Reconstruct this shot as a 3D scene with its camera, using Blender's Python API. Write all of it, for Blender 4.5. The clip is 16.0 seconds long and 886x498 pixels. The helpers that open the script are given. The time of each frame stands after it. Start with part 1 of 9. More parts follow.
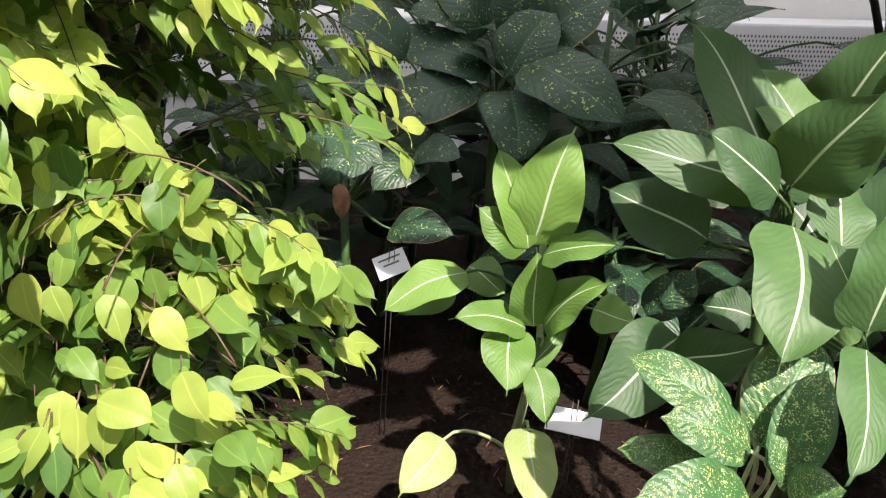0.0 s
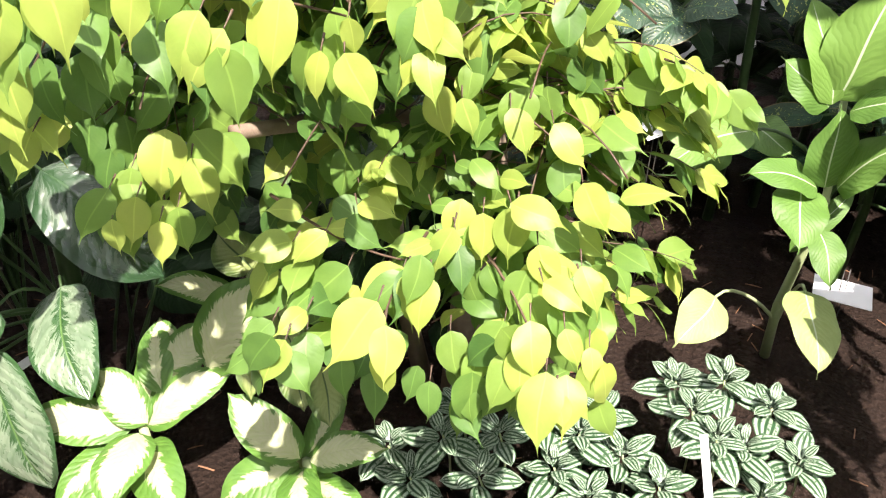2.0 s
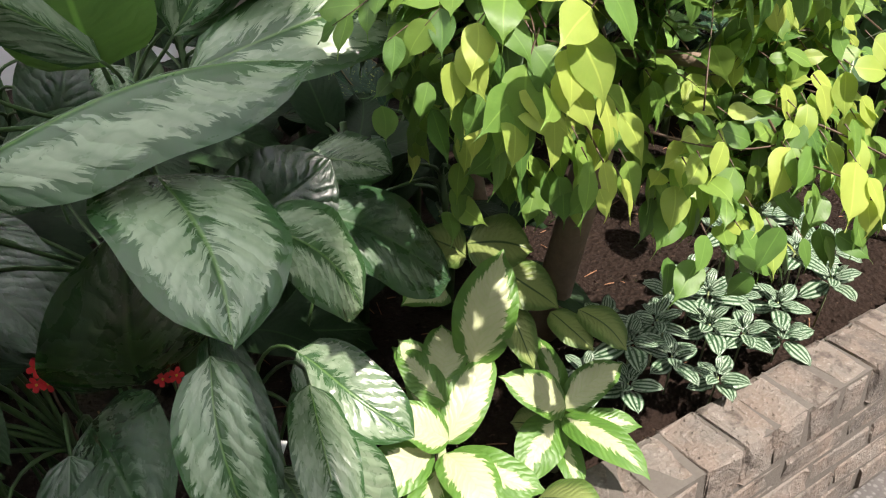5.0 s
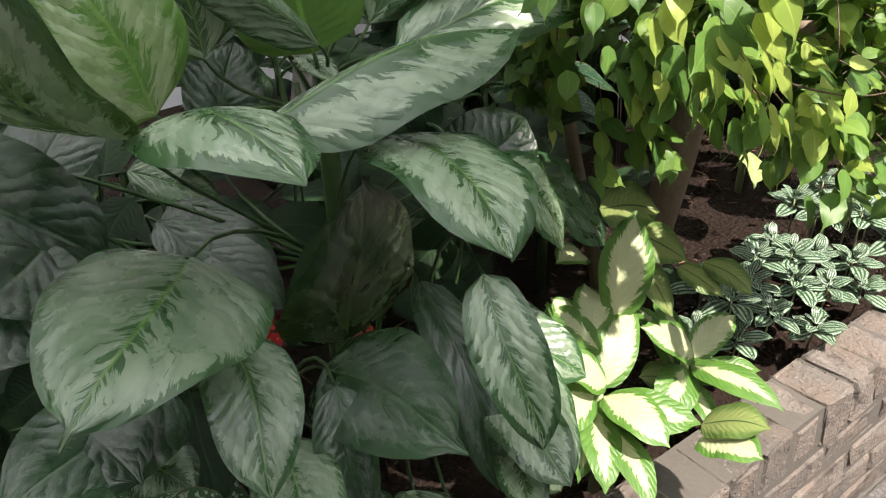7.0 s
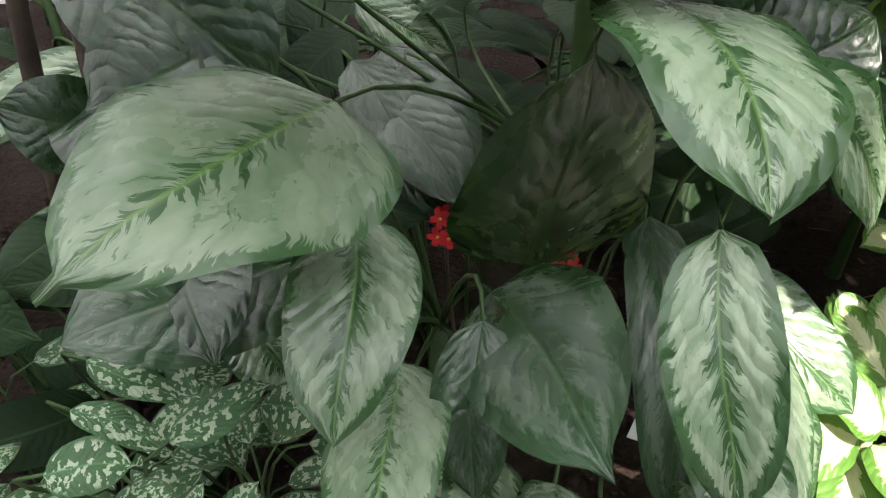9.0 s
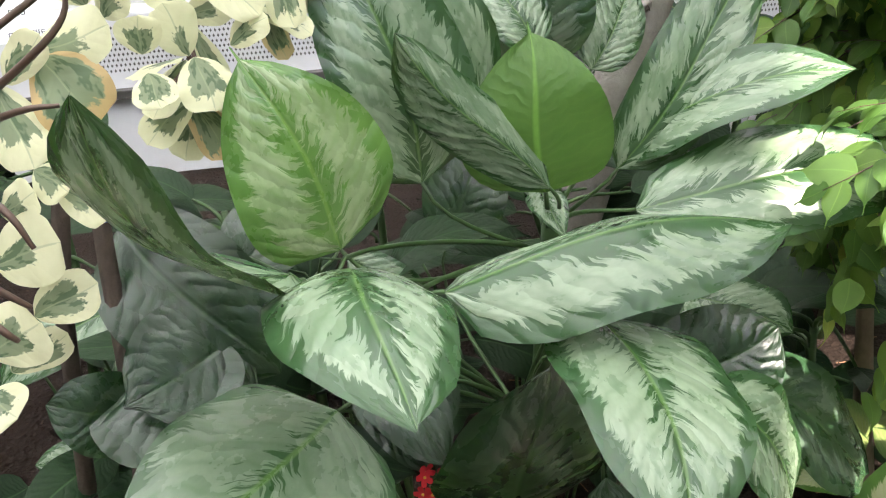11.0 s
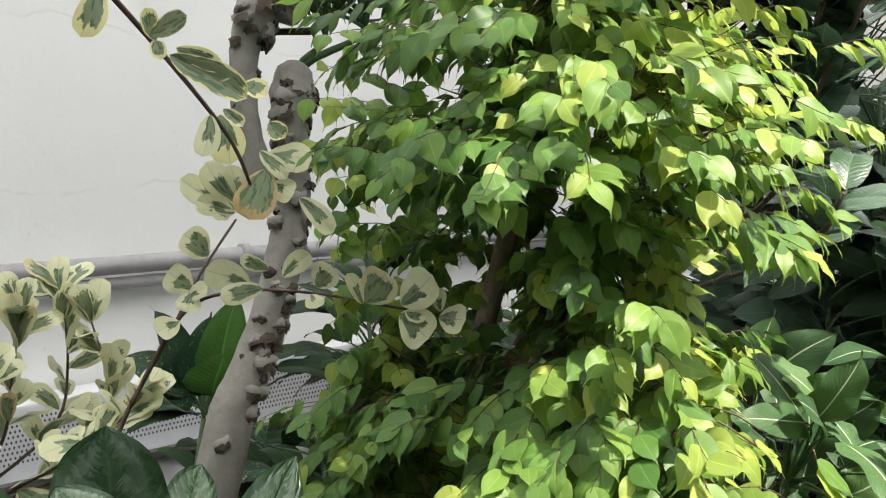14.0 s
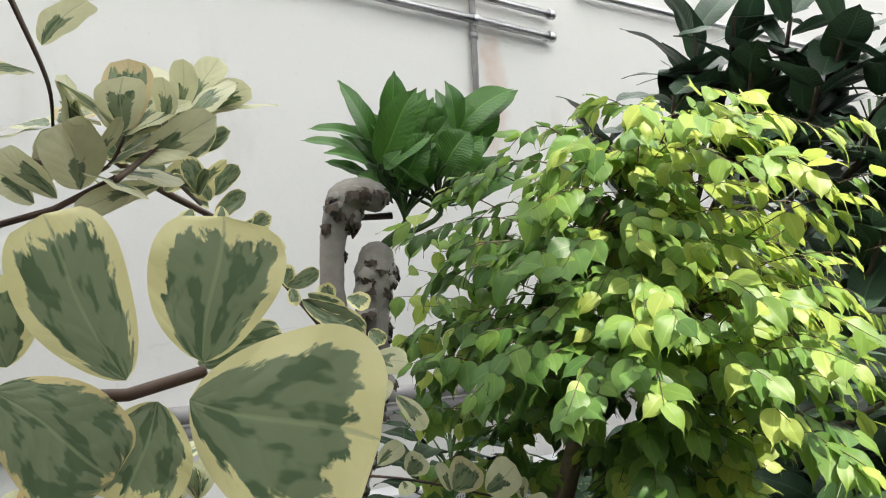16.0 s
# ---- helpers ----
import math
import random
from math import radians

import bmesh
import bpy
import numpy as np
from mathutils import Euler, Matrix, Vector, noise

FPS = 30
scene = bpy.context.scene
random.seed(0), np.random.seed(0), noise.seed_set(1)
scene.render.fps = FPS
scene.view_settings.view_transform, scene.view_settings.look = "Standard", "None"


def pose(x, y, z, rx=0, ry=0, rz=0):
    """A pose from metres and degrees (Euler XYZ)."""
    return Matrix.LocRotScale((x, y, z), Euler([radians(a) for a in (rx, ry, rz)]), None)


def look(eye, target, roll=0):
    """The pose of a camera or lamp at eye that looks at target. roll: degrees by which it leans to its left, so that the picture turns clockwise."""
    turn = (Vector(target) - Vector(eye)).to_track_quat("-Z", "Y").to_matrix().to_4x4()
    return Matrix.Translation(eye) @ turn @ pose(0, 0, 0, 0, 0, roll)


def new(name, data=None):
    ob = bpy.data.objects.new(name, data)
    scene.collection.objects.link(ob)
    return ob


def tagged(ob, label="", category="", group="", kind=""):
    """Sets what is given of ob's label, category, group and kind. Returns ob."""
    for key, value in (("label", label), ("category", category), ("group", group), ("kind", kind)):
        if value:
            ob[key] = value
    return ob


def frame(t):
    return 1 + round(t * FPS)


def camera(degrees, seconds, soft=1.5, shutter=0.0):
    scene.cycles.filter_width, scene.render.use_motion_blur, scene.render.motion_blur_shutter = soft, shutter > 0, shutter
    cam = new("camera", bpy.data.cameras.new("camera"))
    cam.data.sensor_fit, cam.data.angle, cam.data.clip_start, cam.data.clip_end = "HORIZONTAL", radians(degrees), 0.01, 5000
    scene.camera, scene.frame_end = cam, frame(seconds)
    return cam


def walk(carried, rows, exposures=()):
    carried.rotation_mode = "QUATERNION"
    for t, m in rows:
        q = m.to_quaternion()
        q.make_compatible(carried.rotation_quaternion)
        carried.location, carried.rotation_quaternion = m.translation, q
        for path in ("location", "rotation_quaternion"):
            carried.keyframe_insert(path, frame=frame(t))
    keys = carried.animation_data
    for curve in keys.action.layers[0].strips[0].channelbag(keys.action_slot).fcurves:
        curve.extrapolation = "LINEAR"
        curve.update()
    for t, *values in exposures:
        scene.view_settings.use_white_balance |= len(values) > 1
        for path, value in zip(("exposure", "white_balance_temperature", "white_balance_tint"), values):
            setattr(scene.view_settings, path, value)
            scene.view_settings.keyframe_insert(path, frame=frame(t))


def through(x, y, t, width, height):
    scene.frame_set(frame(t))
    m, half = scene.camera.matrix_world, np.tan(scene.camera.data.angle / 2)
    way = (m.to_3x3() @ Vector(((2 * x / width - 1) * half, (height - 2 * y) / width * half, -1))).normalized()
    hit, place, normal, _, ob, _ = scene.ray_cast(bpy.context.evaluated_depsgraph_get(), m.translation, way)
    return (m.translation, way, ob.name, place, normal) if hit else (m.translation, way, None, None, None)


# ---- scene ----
cam = camera(56.1, 16.0, soft=1.15)
PATH = [
    (0, (-0.048, -0.109, 1.606), (0.132, 1.732, 0.846), 4.7),
    (0.5, (-0.02, -0.118, 1.587), (-0.049, 1.681, 0.713), 7.3),
    (1, (-0.018, -0.115, 1.565), (-0.22, 1.615, 0.583), 10.0),
    (1.5, (-0.106, -0.148, 1.546), (-0.427, 1.524, 0.497), 7.0),
    (2, (-0.311, -0.184, 1.533), (-0.471, 1.534, 0.521), 2.4),
    (2.5, (-0.42, -0.152, 1.547), (-0.495, 1.575, 0.541), 4.6),
    (3, (-0.522, -0.096, 1.526), (-0.626, 1.558, 0.407), 8.2),
    (3.3, (-0.616, -0.087, 1.508), (-0.67, 1.481, 0.268), 5.5),
    (3.5, (-0.724, -0.069, 1.478), (-0.683, 1.463, 0.192), 2.0),
    (4, (-1.0, -0.069, 1.474), (-0.618, 1.453, 0.233), 0.3),
    (4.2, (-1.077, -0.064, 1.479), (-0.602, 1.461, 0.276), 0.5),
    (6.3, (-1.681, -0.059, 1.538), (-0.543, 1.341, 0.672), -7.5),
    (6.5, (-1.706, -0.058, 1.53), (-0.619, 1.374, 0.654), -7.0),
    (7, (-1.711, -0.054, 1.476), (-0.793, 1.456, 0.538), -4.6),
    (7.5, (-1.621, 0.008, 1.38), (-0.866, 1.577, 0.395), -1.3),
    (8, (-1.549, 0.084, 1.31), (-1.067, 1.695, 0.228), 0.8),
    (8.2, (-1.538, 0.121, 1.292), (-1.141, 1.736, 0.18), 0.3),
    (10.3, (-1.508, 0.156, 1.461), (-1.326, 1.899, 0.498), -1.5),
    (10.5, (-1.518, 0.142, 1.487), (-1.303, 1.899, 0.555), -1.4),
    (11, (-1.523, 0.099, 1.554), (-1.218, 1.892, 0.721), -0.9),
    (11.5, (-1.538, 0.064, 1.609), (-1.125, 1.884, 0.891), -1.4),
    (12, (-1.551, 0.054, 1.66), (-0.867, 1.844, 1.089), -2.8),
    (12.5, (-1.55, 0.045, 1.713), (-0.677, 1.8, 1.313), -1.4),
    (13, (-1.538, 0.032, 1.759), (-0.56, 1.758, 1.502), -1.0),
    (13.5, (-1.531, -0.003, 1.787), (-0.435, 1.663, 1.641), -1.1),
    (14, (-1.512, -0.059, 1.811), (-0.322, 1.547, 1.739), -2.1),
    (14.5, (-1.509, -0.115, 1.836), (-0.275, 1.459, 1.828), -2.7),
    (15, (-1.541, -0.144, 1.882), (-0.349, 1.458, 1.987), -2.7),
    (15.5, (-1.577, -0.159, 1.922), (-0.453, 1.484, 2.117), -2.7),
    (16, (-1.644, -0.165, 1.945), (-0.558, 1.499, 2.17), -2.4),
]
EXPOSURE = [(0.0, 1.06), (1.0, 1.3), (2.5, 1.58), (3.0, 1.2), (3.5, 1.08), (4.2, 1.0), (6.5, 1.02), (8.0, 1.42), (10.5, 1.88), (11.5, 2.05), (12.5, 2.1), (13.0, 1.6), (14.0, 1.08), (14.5, 1.05), (16.0, 0.95)]
walk(cam, [(t, look(eye, target, roll)) for t, eye, target, roll in PATH], [(t, stops, 6800, 19 if t < 3 else 15 if t < 9 else 13 if t < 12.9 else 10) for t, stops in EXPOSURE])

# ---- light ----
SUN_AZ, SUN_EL = radians(160), radians(56)   # azimuth from +y, clockwise
sun_from = Vector((math.sin(SUN_AZ) * math.cos(SUN_EL), math.cos(SUN_AZ) * math.cos(SUN_EL), math.sin(SUN_EL)))
world = bpy.data.worlds.new("world")
scene.world = world
world.use_nodes = True
wn = world.node_tree
sky = wn.nodes.new("ShaderNodeTexSky")
sky.sky_type, sky.sun_disc, sky.sun_elevation, sky.sun_rotation = "NISHITA", False, SUN_EL, SUN_AZ
wn.links.new(sky.outputs[0], wn.nodes["Background"].inputs[0])
wn.nodes["Background"].inputs[1].default_value = 0.15
sun = new("sun", bpy.data.lights.new("sun", "SUN"))
sun.data.energy, sun.data.angle, sun.data.color = 5.0, radians(0.8), (1.0, 0.95, 0.86)
sun.matrix_world = look(sun_from * 20, (0, 0, 0))


# ---- materials ----
class Tree:
    """A short way to write node trees."""

    def __init__(self, name):
        self.start(name)

    def start(self, name):
        self.mat = bpy.data.materials.new(name)
        self.mat.use_nodes = True
        self.t = self.mat.node_tree
        self.bsdf = self.t.nodes["Principled BSDF"]
        self.out = self.t.nodes["Material Output"]

    def put(self, socket, value):
        if value is None:
            return
        if isinstance(value, bpy.types.NodeSocket):
            self.t.links.new(value, socket)
        elif isinstance(value, (tuple, list)) and len(value) == 3 and socket.type == "RGBA":
            socket.default_value = (*value, 1)
        else:
            socket.default_value = value

    def m(self, op, a, b=None, c=None, clamp=False):
        n = self.t.nodes.new("ShaderNodeMath")
        n.operation, n.use_clamp = op, clamp
        for i, v in enumerate((a, b, c)):
            self.put(n.inputs[i], v)
        return n.outputs[0]

    def mix(self, f, a, b, mode="MIX"):
        n = self.t.nodes.new("ShaderNodeMix")
        n.data_type, n.blend_type = "RGBA", mode
        self.put(n.inputs[0], f), self.put(n.inputs[6], a), self.put(n.inputs[7], b)
        return n.outputs[2]

    def noise(self, vec, scale, detail=3.0, rough=0.55):
        n = self.t.nodes.new("ShaderNodeTexNoise")
        self.put(n.inputs["Vector"], vec)
        n.inputs["Scale"].default_value, n.inputs["Detail"].default_value, n.inputs["Roughness"].default_value = scale, detail, rough
        return n.outputs[0]

    def voronoi(self, vec, scale, feature="F1"):
        n = self.t.nodes.new("ShaderNodeTexVoronoi")
        n.feature = feature
        self.put(n.inputs["Vector"], vec)
        n.inputs["Scale"].default_value = scale
        return n.outputs[0]

    def comb(self, x, y, z=0.0):
        n = self.t.nodes.new("ShaderNodeCombineXYZ")
        for i, v in enumerate((x, y, z)):
            self.put(n.inputs[i], v)
        return n.outputs[0]

    def sep(self, vec):
        n = self.t.nodes.new("ShaderNodeSeparateXYZ")
        self.put(n.inputs[0], vec)
        return n.outputs

    def step(self, v, low, high, a=0.0, b=1.0):
        n = self.t.nodes.new("ShaderNodeMapRange")
        n.interpolation_type = "SMOOTHSTEP"
        for i, x in enumerate((v, low, high, a, b)):
            self.put(n.inputs[i], x)
        return n.outputs[0]

    def coord(self, which="Object"):
        return self.t.nodes.new("ShaderNodeTexCoord").outputs[which]

    def place(self):
        return self.t.nodes.new("ShaderNodeNewGeometry").outputs["Position"]

    def chance(self, island=False):
        if island:
            return self.t.nodes.new("ShaderNodeNewGeometry").outputs["Random Per Island"]
        return self.t.nodes.new("ShaderNodeObjectInfo").outputs["Random"]

    def bump(self, height, strength, distance):
        n = self.t.nodes.new("ShaderNodeBump")
        n.inputs["Strength"].default_value, n.inputs["Distance"].default_value = strength, distance
        self.put(n.inputs["Height"], height)
        self.t.links.new(n.outputs[0], self.bsdf.inputs["Normal"])
        return n.outputs[0]

    def done(self, colour, rough=0.5, metal=0.0, spec=0.5, through=0.0, thin=None, normal=None):
        b = self.bsdf
        self.put(b.inputs["Base Color"], colour), self.put(b.inputs["Roughness"], rough)
        b.inputs["Metallic"].default_value, b.inputs["Specular IOR Level"].default_value = metal, spec
        if through:
            tr, mx = self.t.nodes.new("ShaderNodeBsdfTranslucent"), self.t.nodes.new("ShaderNodeMixShader")
            self.put(tr.inputs[0], thin if thin is not None else colour)
            mx.inputs[0].default_value = through
            self.t.links.new(b.outputs[0], mx.inputs[1]), self.t.links.new(tr.outputs[0], mx.inputs[2])
            self.t.links.new(mx.outputs[0], self.out.inputs[0])
        return self.mat


class Leaf(Tree):
    """A leaf's surface: s runs from the midrib (0) to the margin (1), v from base to tip, vein follows the side veins."""

    def __init__(self, name, veins=9, slant=0.45, island=False):
        self.start(name)
        xy = self.sep(self.coord("UV"))
        self.u = self.m("MULTIPLY_ADD", xy[0], 2.0, -1.0)
        self.s, self.v = self.m("ABSOLUTE", self.u), xy[1]
        self.r = self.chance(island)
        warp = self.noise(self.comb(self.u, self.m("MULTIPLY", self.v, 2.0), self.m("MULTIPLY", self.r, 17.0)), 2.5, 2.0)
        self.vein = self.m("ADD", self.m("SUBTRACT", self.v, self.m("MULTIPLY", self.s, slant * 0.5)), self.m("MULTIPLY_ADD", warp, 0.16, -0.08))
        self.side = self.m("MULTIPLY", self.m("SIGN", self.u), 3.7)
        seed = self.m("MULTIPLY_ADD", self.r, 41.0, self.side)
        self.seed = seed
        self.feather = self.noise(self.comb(self.m("MULTIPLY", self.vein, 26.0), self.m("MULTIPLY", self.s, 2.0), seed), 1.0, 3.0, 0.65)
        self.blotch = self.noise(self.comb(self.m("MULTIPLY", self.u, 1.6), self.m("MULTIPLY", self.v, 4.0), seed), 1.2, 2.0)
        wave = self.m("SINE", self.m("MULTIPLY", self.vein, veins * 6.2832))
        self.wave = self.m("MULTIPLY_ADD", wave, 0.5, 0.5)
        self.ridge = self.m("POWER", self.wave, 6.0)

    def relief(self, depth, fine=0.15, strength=0.32):
        h = self.m("ADD", self.m("MULTIPLY", self.m("POWER", self.wave, 0.6), self.step(self.s, 0.02, 0.25)), self.m("MULTIPLY", self.step(self.s, 0.0, 0.07, 1.0, 0.0), -0.8))
        h = self.m("ADD", h, self.m("MULTIPLY", self.noise(self.comb(self.u, self.v, self.seed), 60.0, 2.0), fine))
        self.bump(h, strength, depth)


def mat_silver(name="silver_leaf", low=(0.02, 0.06, 0.022), high=(0.045, 0.105, 0.038), pale=(0.16, 0.238, 0.145), bright=(0.27, 0.345, 0.235), core=0.15, rim=0.80, rib=(0.13, 0.24, 0.07)):
    """Two silver bands between a toothed green core along the midrib and a green margin."""
    k = Leaf(name, 9, 0.6)
    green = k.mix(k.blotch, low, high)
    cloud = k.noise(k.comb(k.m("MULTIPLY", k.u, 2.5), k.m("MULTIPLY", k.v, 5.0), k.seed), 1.0, 4.0, 0.6)
    silver = k.mix(k.step(cloud, 0.3, 0.7), pale, bright)
    silver = k.mix(k.m("MULTIPLY", k.ridge, 0.28), silver, high)
    teeth = k.noise(k.comb(k.m("MULTIPLY", k.vein, 36.0), k.m("MULTIPLY", k.s, 1.6), k.seed), 1.0, 3.0, 0.65)
    edge = k.m("MULTIPLY_ADD", teeth, 1.7, -0.85)
    reach = k.m("ADD", k.s, k.m("MULTIPLY", edge, 0.75))
    start = k.m("MULTIPLY_ADD", k.r, 0.16, core - 0.08)
    inner = k.step(reach, start, k.m("ADD", start, 0.035))
    line = k.m("SUBTRACT", rim, k.m("MULTIPLY", k.m("POWER", k.m("ABSOLUTE", k.m("MULTIPLY_ADD", k.v, 2.0, -0.9)), 4.0), 0.4))
    outer = k.step(k.m("MULTIPLY_ADD", edge, 0.4, k.s), k.m("SUBTRACT", line, 0.04), line, 1.0, 0.0)
    holes = k.step(k.noise(k.comb(k.m("MULTIPLY", k.vein, 38.0), k.m("MULTIPLY", k.s, 6.0), k.seed), 1.0, 2.0), 0.68, 0.72, 1.0, 0.25)
    f = k.m("MULTIPLY", k.m("MULTIPLY", inner, outer), holes)
    c = k.mix(f, green, silver)
    c = k.mix(k.m("MULTIPLY", k.step(k.s, 0.012, 0.04, 1.0, 0.0), 0.6), c, rib)
    scar = k.step(k.noise(k.comb(k.u, k.m("MULTIPLY", k.v, 2.0), k.seed), 9.0, 3.0), 0.70, 0.76, 0.0, 0.5)
    c = k.mix(scar, c, (0.10, 0.12, 0.07))
    k.relief(0.003, 0.05, 0.36)
    return k.done(c, k.mix(k.step(cloud, 0.3, 0.7), (0.22,) * 3, (0.33,) * 3), spec=0.55, through=0.09, thin=k.mix(0.5, c, (0.16, 0.32, 0.03)))


def mat_camille(name="cream_leaf", cut=0.0):
    k = Leaf(name, 11, 0.55)
    edge = k.m("MULTIPLY_ADD", k.feather, 0.85, -0.42)
    line = k.m("SUBTRACT", 0.80, k.m("MULTIPLY", k.m("POWER", k.m("ABSOLUTE", k.m("MULTIPLY_ADD", k.v, 2.0, -0.95)), 3.0), 0.55))
    line = k.m("SUBTRACT", line, k.m("MULTIPLY_ADD", k.r, 0.12, cut))
    f = k.step(k.m("ADD", k.s, edge), k.m("SUBTRACT", line, 0.1), line, 1.0, 0.0)
    green = k.mix(k.blotch, (0.05, 0.14, 0.025), (0.12, 0.25, 0.04))
    cream = k.mix(k.blotch, (0.42, 0.455, 0.24), (0.56, 0.585, 0.38))
    cream = k.mix(k.m("MULTIPLY", k.ridge, 0.25), cream, (0.36, 0.46, 0.16))
    c = k.mix(f, green, cream)
    k.relief(0.0025)
    return k.done(c, 0.42, spec=0.4, through=0.2)


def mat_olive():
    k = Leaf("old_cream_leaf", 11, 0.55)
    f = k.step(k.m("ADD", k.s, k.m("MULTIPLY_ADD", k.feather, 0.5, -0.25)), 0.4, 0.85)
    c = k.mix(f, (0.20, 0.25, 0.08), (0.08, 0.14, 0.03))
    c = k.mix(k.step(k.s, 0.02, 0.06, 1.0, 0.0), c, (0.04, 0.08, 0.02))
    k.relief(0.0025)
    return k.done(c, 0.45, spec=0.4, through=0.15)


def mat_pilea():
    k = Leaf("striped_leaf", 7, 0.3)
    band = k.m("ABSOLUTE", k.m("SUBTRACT", k.m("ADD", k.s, k.m("MULTIPLY", k.m("SUBTRACT", k.v, 0.5), 0.12)), 0.5))
    three = k.m("MAXIMUM", k.step(band, 0.08, 0.17, 1.0, 0.0), k.step(k.s, 0.07, 0.16, 1.0, 0.0))
    cross = k.step(k.noise(k.comb(k.m("MULTIPLY", k.vein, 9.0), k.m("MULTIPLY", k.s, 1.5), k.seed), 1.6, 1.0), 0.56, 0.62)
    dark = k.m("MAXIMUM", k.m("MAXIMUM", three, k.m("MULTIPLY", cross, 0.85)), k.step(k.s, 0.86, 0.95))
    c = k.mix(dark, k.mix(k.blotch, (0.22, 0.31, 0.22), (0.40, 0.49, 0.38)), (0.025, 0.075, 0.028))
    h = k.m("SUBTRACT", 1.0, dark)
    k.bump(h, 0.7, 0.002)
    return k.done(c, 0.38, spec=0.5, through=0.12)


def mat_midrib(name="white_midrib_leaf", low=(0.035, 0.085, 0.03), high=(0.07, 0.15, 0.05), light=(0.11, 0.20, 0.06)):
    k = Leaf(name, 14, 0.6)
    c = k.mix(k.blotch, low, high)
    c = k.mix(k.m("MULTIPLY", k.step(k.r, 0.5, 1.0), 0.6), c, light)
    c = k.mix(k.m("MULTIPLY", k.ridge, k.m("MULTIPLY", k.step(k.s, 0.0, 0.7, 1.0, 0.2), 0.22)), c, tuple(1.5 * a for a in light))
    k.relief(0.0014, 0.1, 0.28)
    rib = k.m("MULTIPLY", k.step(k.s, 0.018, 0.045, 1.0, 0.0), k.step(k.v, 0.75, 1.0, 1.0, 0.1))
    c = k.mix(rib, c, (0.50, 0.58, 0.40))
    return k.done(c, 0.5, spec=0.32, through=0.18, thin=(0.14, 0.26, 0.04))


def mat_speckled(name, green, fleck, density, gloss, scale=13.0):
    k = Leaf(name, 12, 0.55)
    c = k.mix(k.blotch, green, tuple(1.8 * g for g in green))
    p = k.comb(k.s, k.m("MULTIPLY", k.v, 4.5), k.seed)
    cells = k.noise(p, scale, 2.0, 0.6)
    patch = k.noise(p, 3.0, 1.0)
    f = k.step(k.m("ADD", cells, k.m("MULTIPLY", patch, 0.35)), 0.86 - density, 0.89 - density)
    f = k.m("MULTIPLY", f, k.step(k.s, 0.72, 0.95, 1.0, 0.0))
    c = k.mix(f, c, fleck)
    c = k.mix(k.m("MULTIPLY", k.step(k.s, 0.02, 0.06, 1.0, 0.0), 0.5), c, tuple(3 * g for g in green))
    brown = k.m("MULTIPLY", k.step(k.s, 0.93, 1.0), k.step(k.r, 0.6, 0.9))
    c = k.mix(brown, c, (0.22, 0.14, 0.05))
    k.relief(0.003)
    return k.done(c, gloss, spec=0.35, through=0.12)


def mat_ficus(name, dark, light, through, island=False):
    k = Leaf(name, 12, 0.4, island)
    c = k.mix(k.m("MULTIPLY_ADD", k.blotch, 0.4, k.m("MULTIPLY", k.r, 0.7)), dark, light)
    c = k.mix(k.m("MULTIPLY", k.step(k.s, 0.02, 0.07, 1.0, 0.0), 0.4), c, tuple(1.6 * a for a in light))
    c = k.mix(k.m("MULTIPLY", k.ridge, 0.06), c, light)
    k.relief(0.0004, 0.1, 0.12)
    return k.done(c, 0.42, spec=0.28, through=through, thin=k.mix(0.5, c, tuple(1.5 * a for a in light)))


def mat_variegated(name="variegated_leaf", low=0.27, dull=(0.68, 0.675, 0.42), clear=(0.79, 0.785, 0.54)):
    k = Leaf(name, 6, 0.7)
    edge = k.m("MULTIPLY_ADD", k.noise(k.comb(k.m("MULTIPLY", k.vein, 5.0), k.m("MULTIPLY", k.u, 2.5), k.seed), 1.3, 3.0, 0.6), 0.9, -0.45)
    rim = k.m("MAXIMUM", k.s, k.m("MULTIPLY", k.m("SUBTRACT", k.v, 0.25), 1.25))
    lim = k.m("MULTIPLY_ADD", k.r, 0.42, low)
    f = k.step(k.m("ADD", rim, k.m("MULTIPLY", edge, 0.7)), lim, k.m("ADD", lim, 0.06))
    inner = k.step(k.noise(k.comb(k.u, k.v, k.seed), 3.2, 2.0), 0.42, 0.5)
    green = k.mix(inner, (0.11, 0.165, 0.085), (0.23, 0.285, 0.165))
    cream = k.mix(k.blotch, dull, clear)
    cream = k.mix(k.m("MULTIPLY", k.step(k.r, 0.9, 1.0), 0.7), cream, (0.5, 0.28, 0.08))
    c = k.mix(f, green, cream)
    c = k.mix(k.m("MULTIPLY", k.step(k.s, 0.015, 0.045, 1.0, 0.0), 0.5), c, (0.36, 0.42, 0.24))
    k.relief(0.0005)
    return k.done(c, 0.40, spec=0.4, through=0.28)


def mat_plain_leaf(name, dark, light, rough=0.35, through=0.12, spec=0.5):
    k = Leaf(name, 14, 0.35)
    c = k.mix(k.m("MULTIPLY_ADD", k.blotch, 0.6, k.m("MULTIPLY", k.r, 0.4)), dark, light)
    c = k.mix(k.m("MULTIPLY", k.step(k.s, 0.015, 0.06, 1.0, 0.0), 0.5), c, tuple(2.0 * a for a in light))
    c = k.mix(k.m("MULTIPLY", k.ridge, 0.2), c, light)
    k.relief(0.002)
    return k.done(c, rough, spec=spec, through=through)


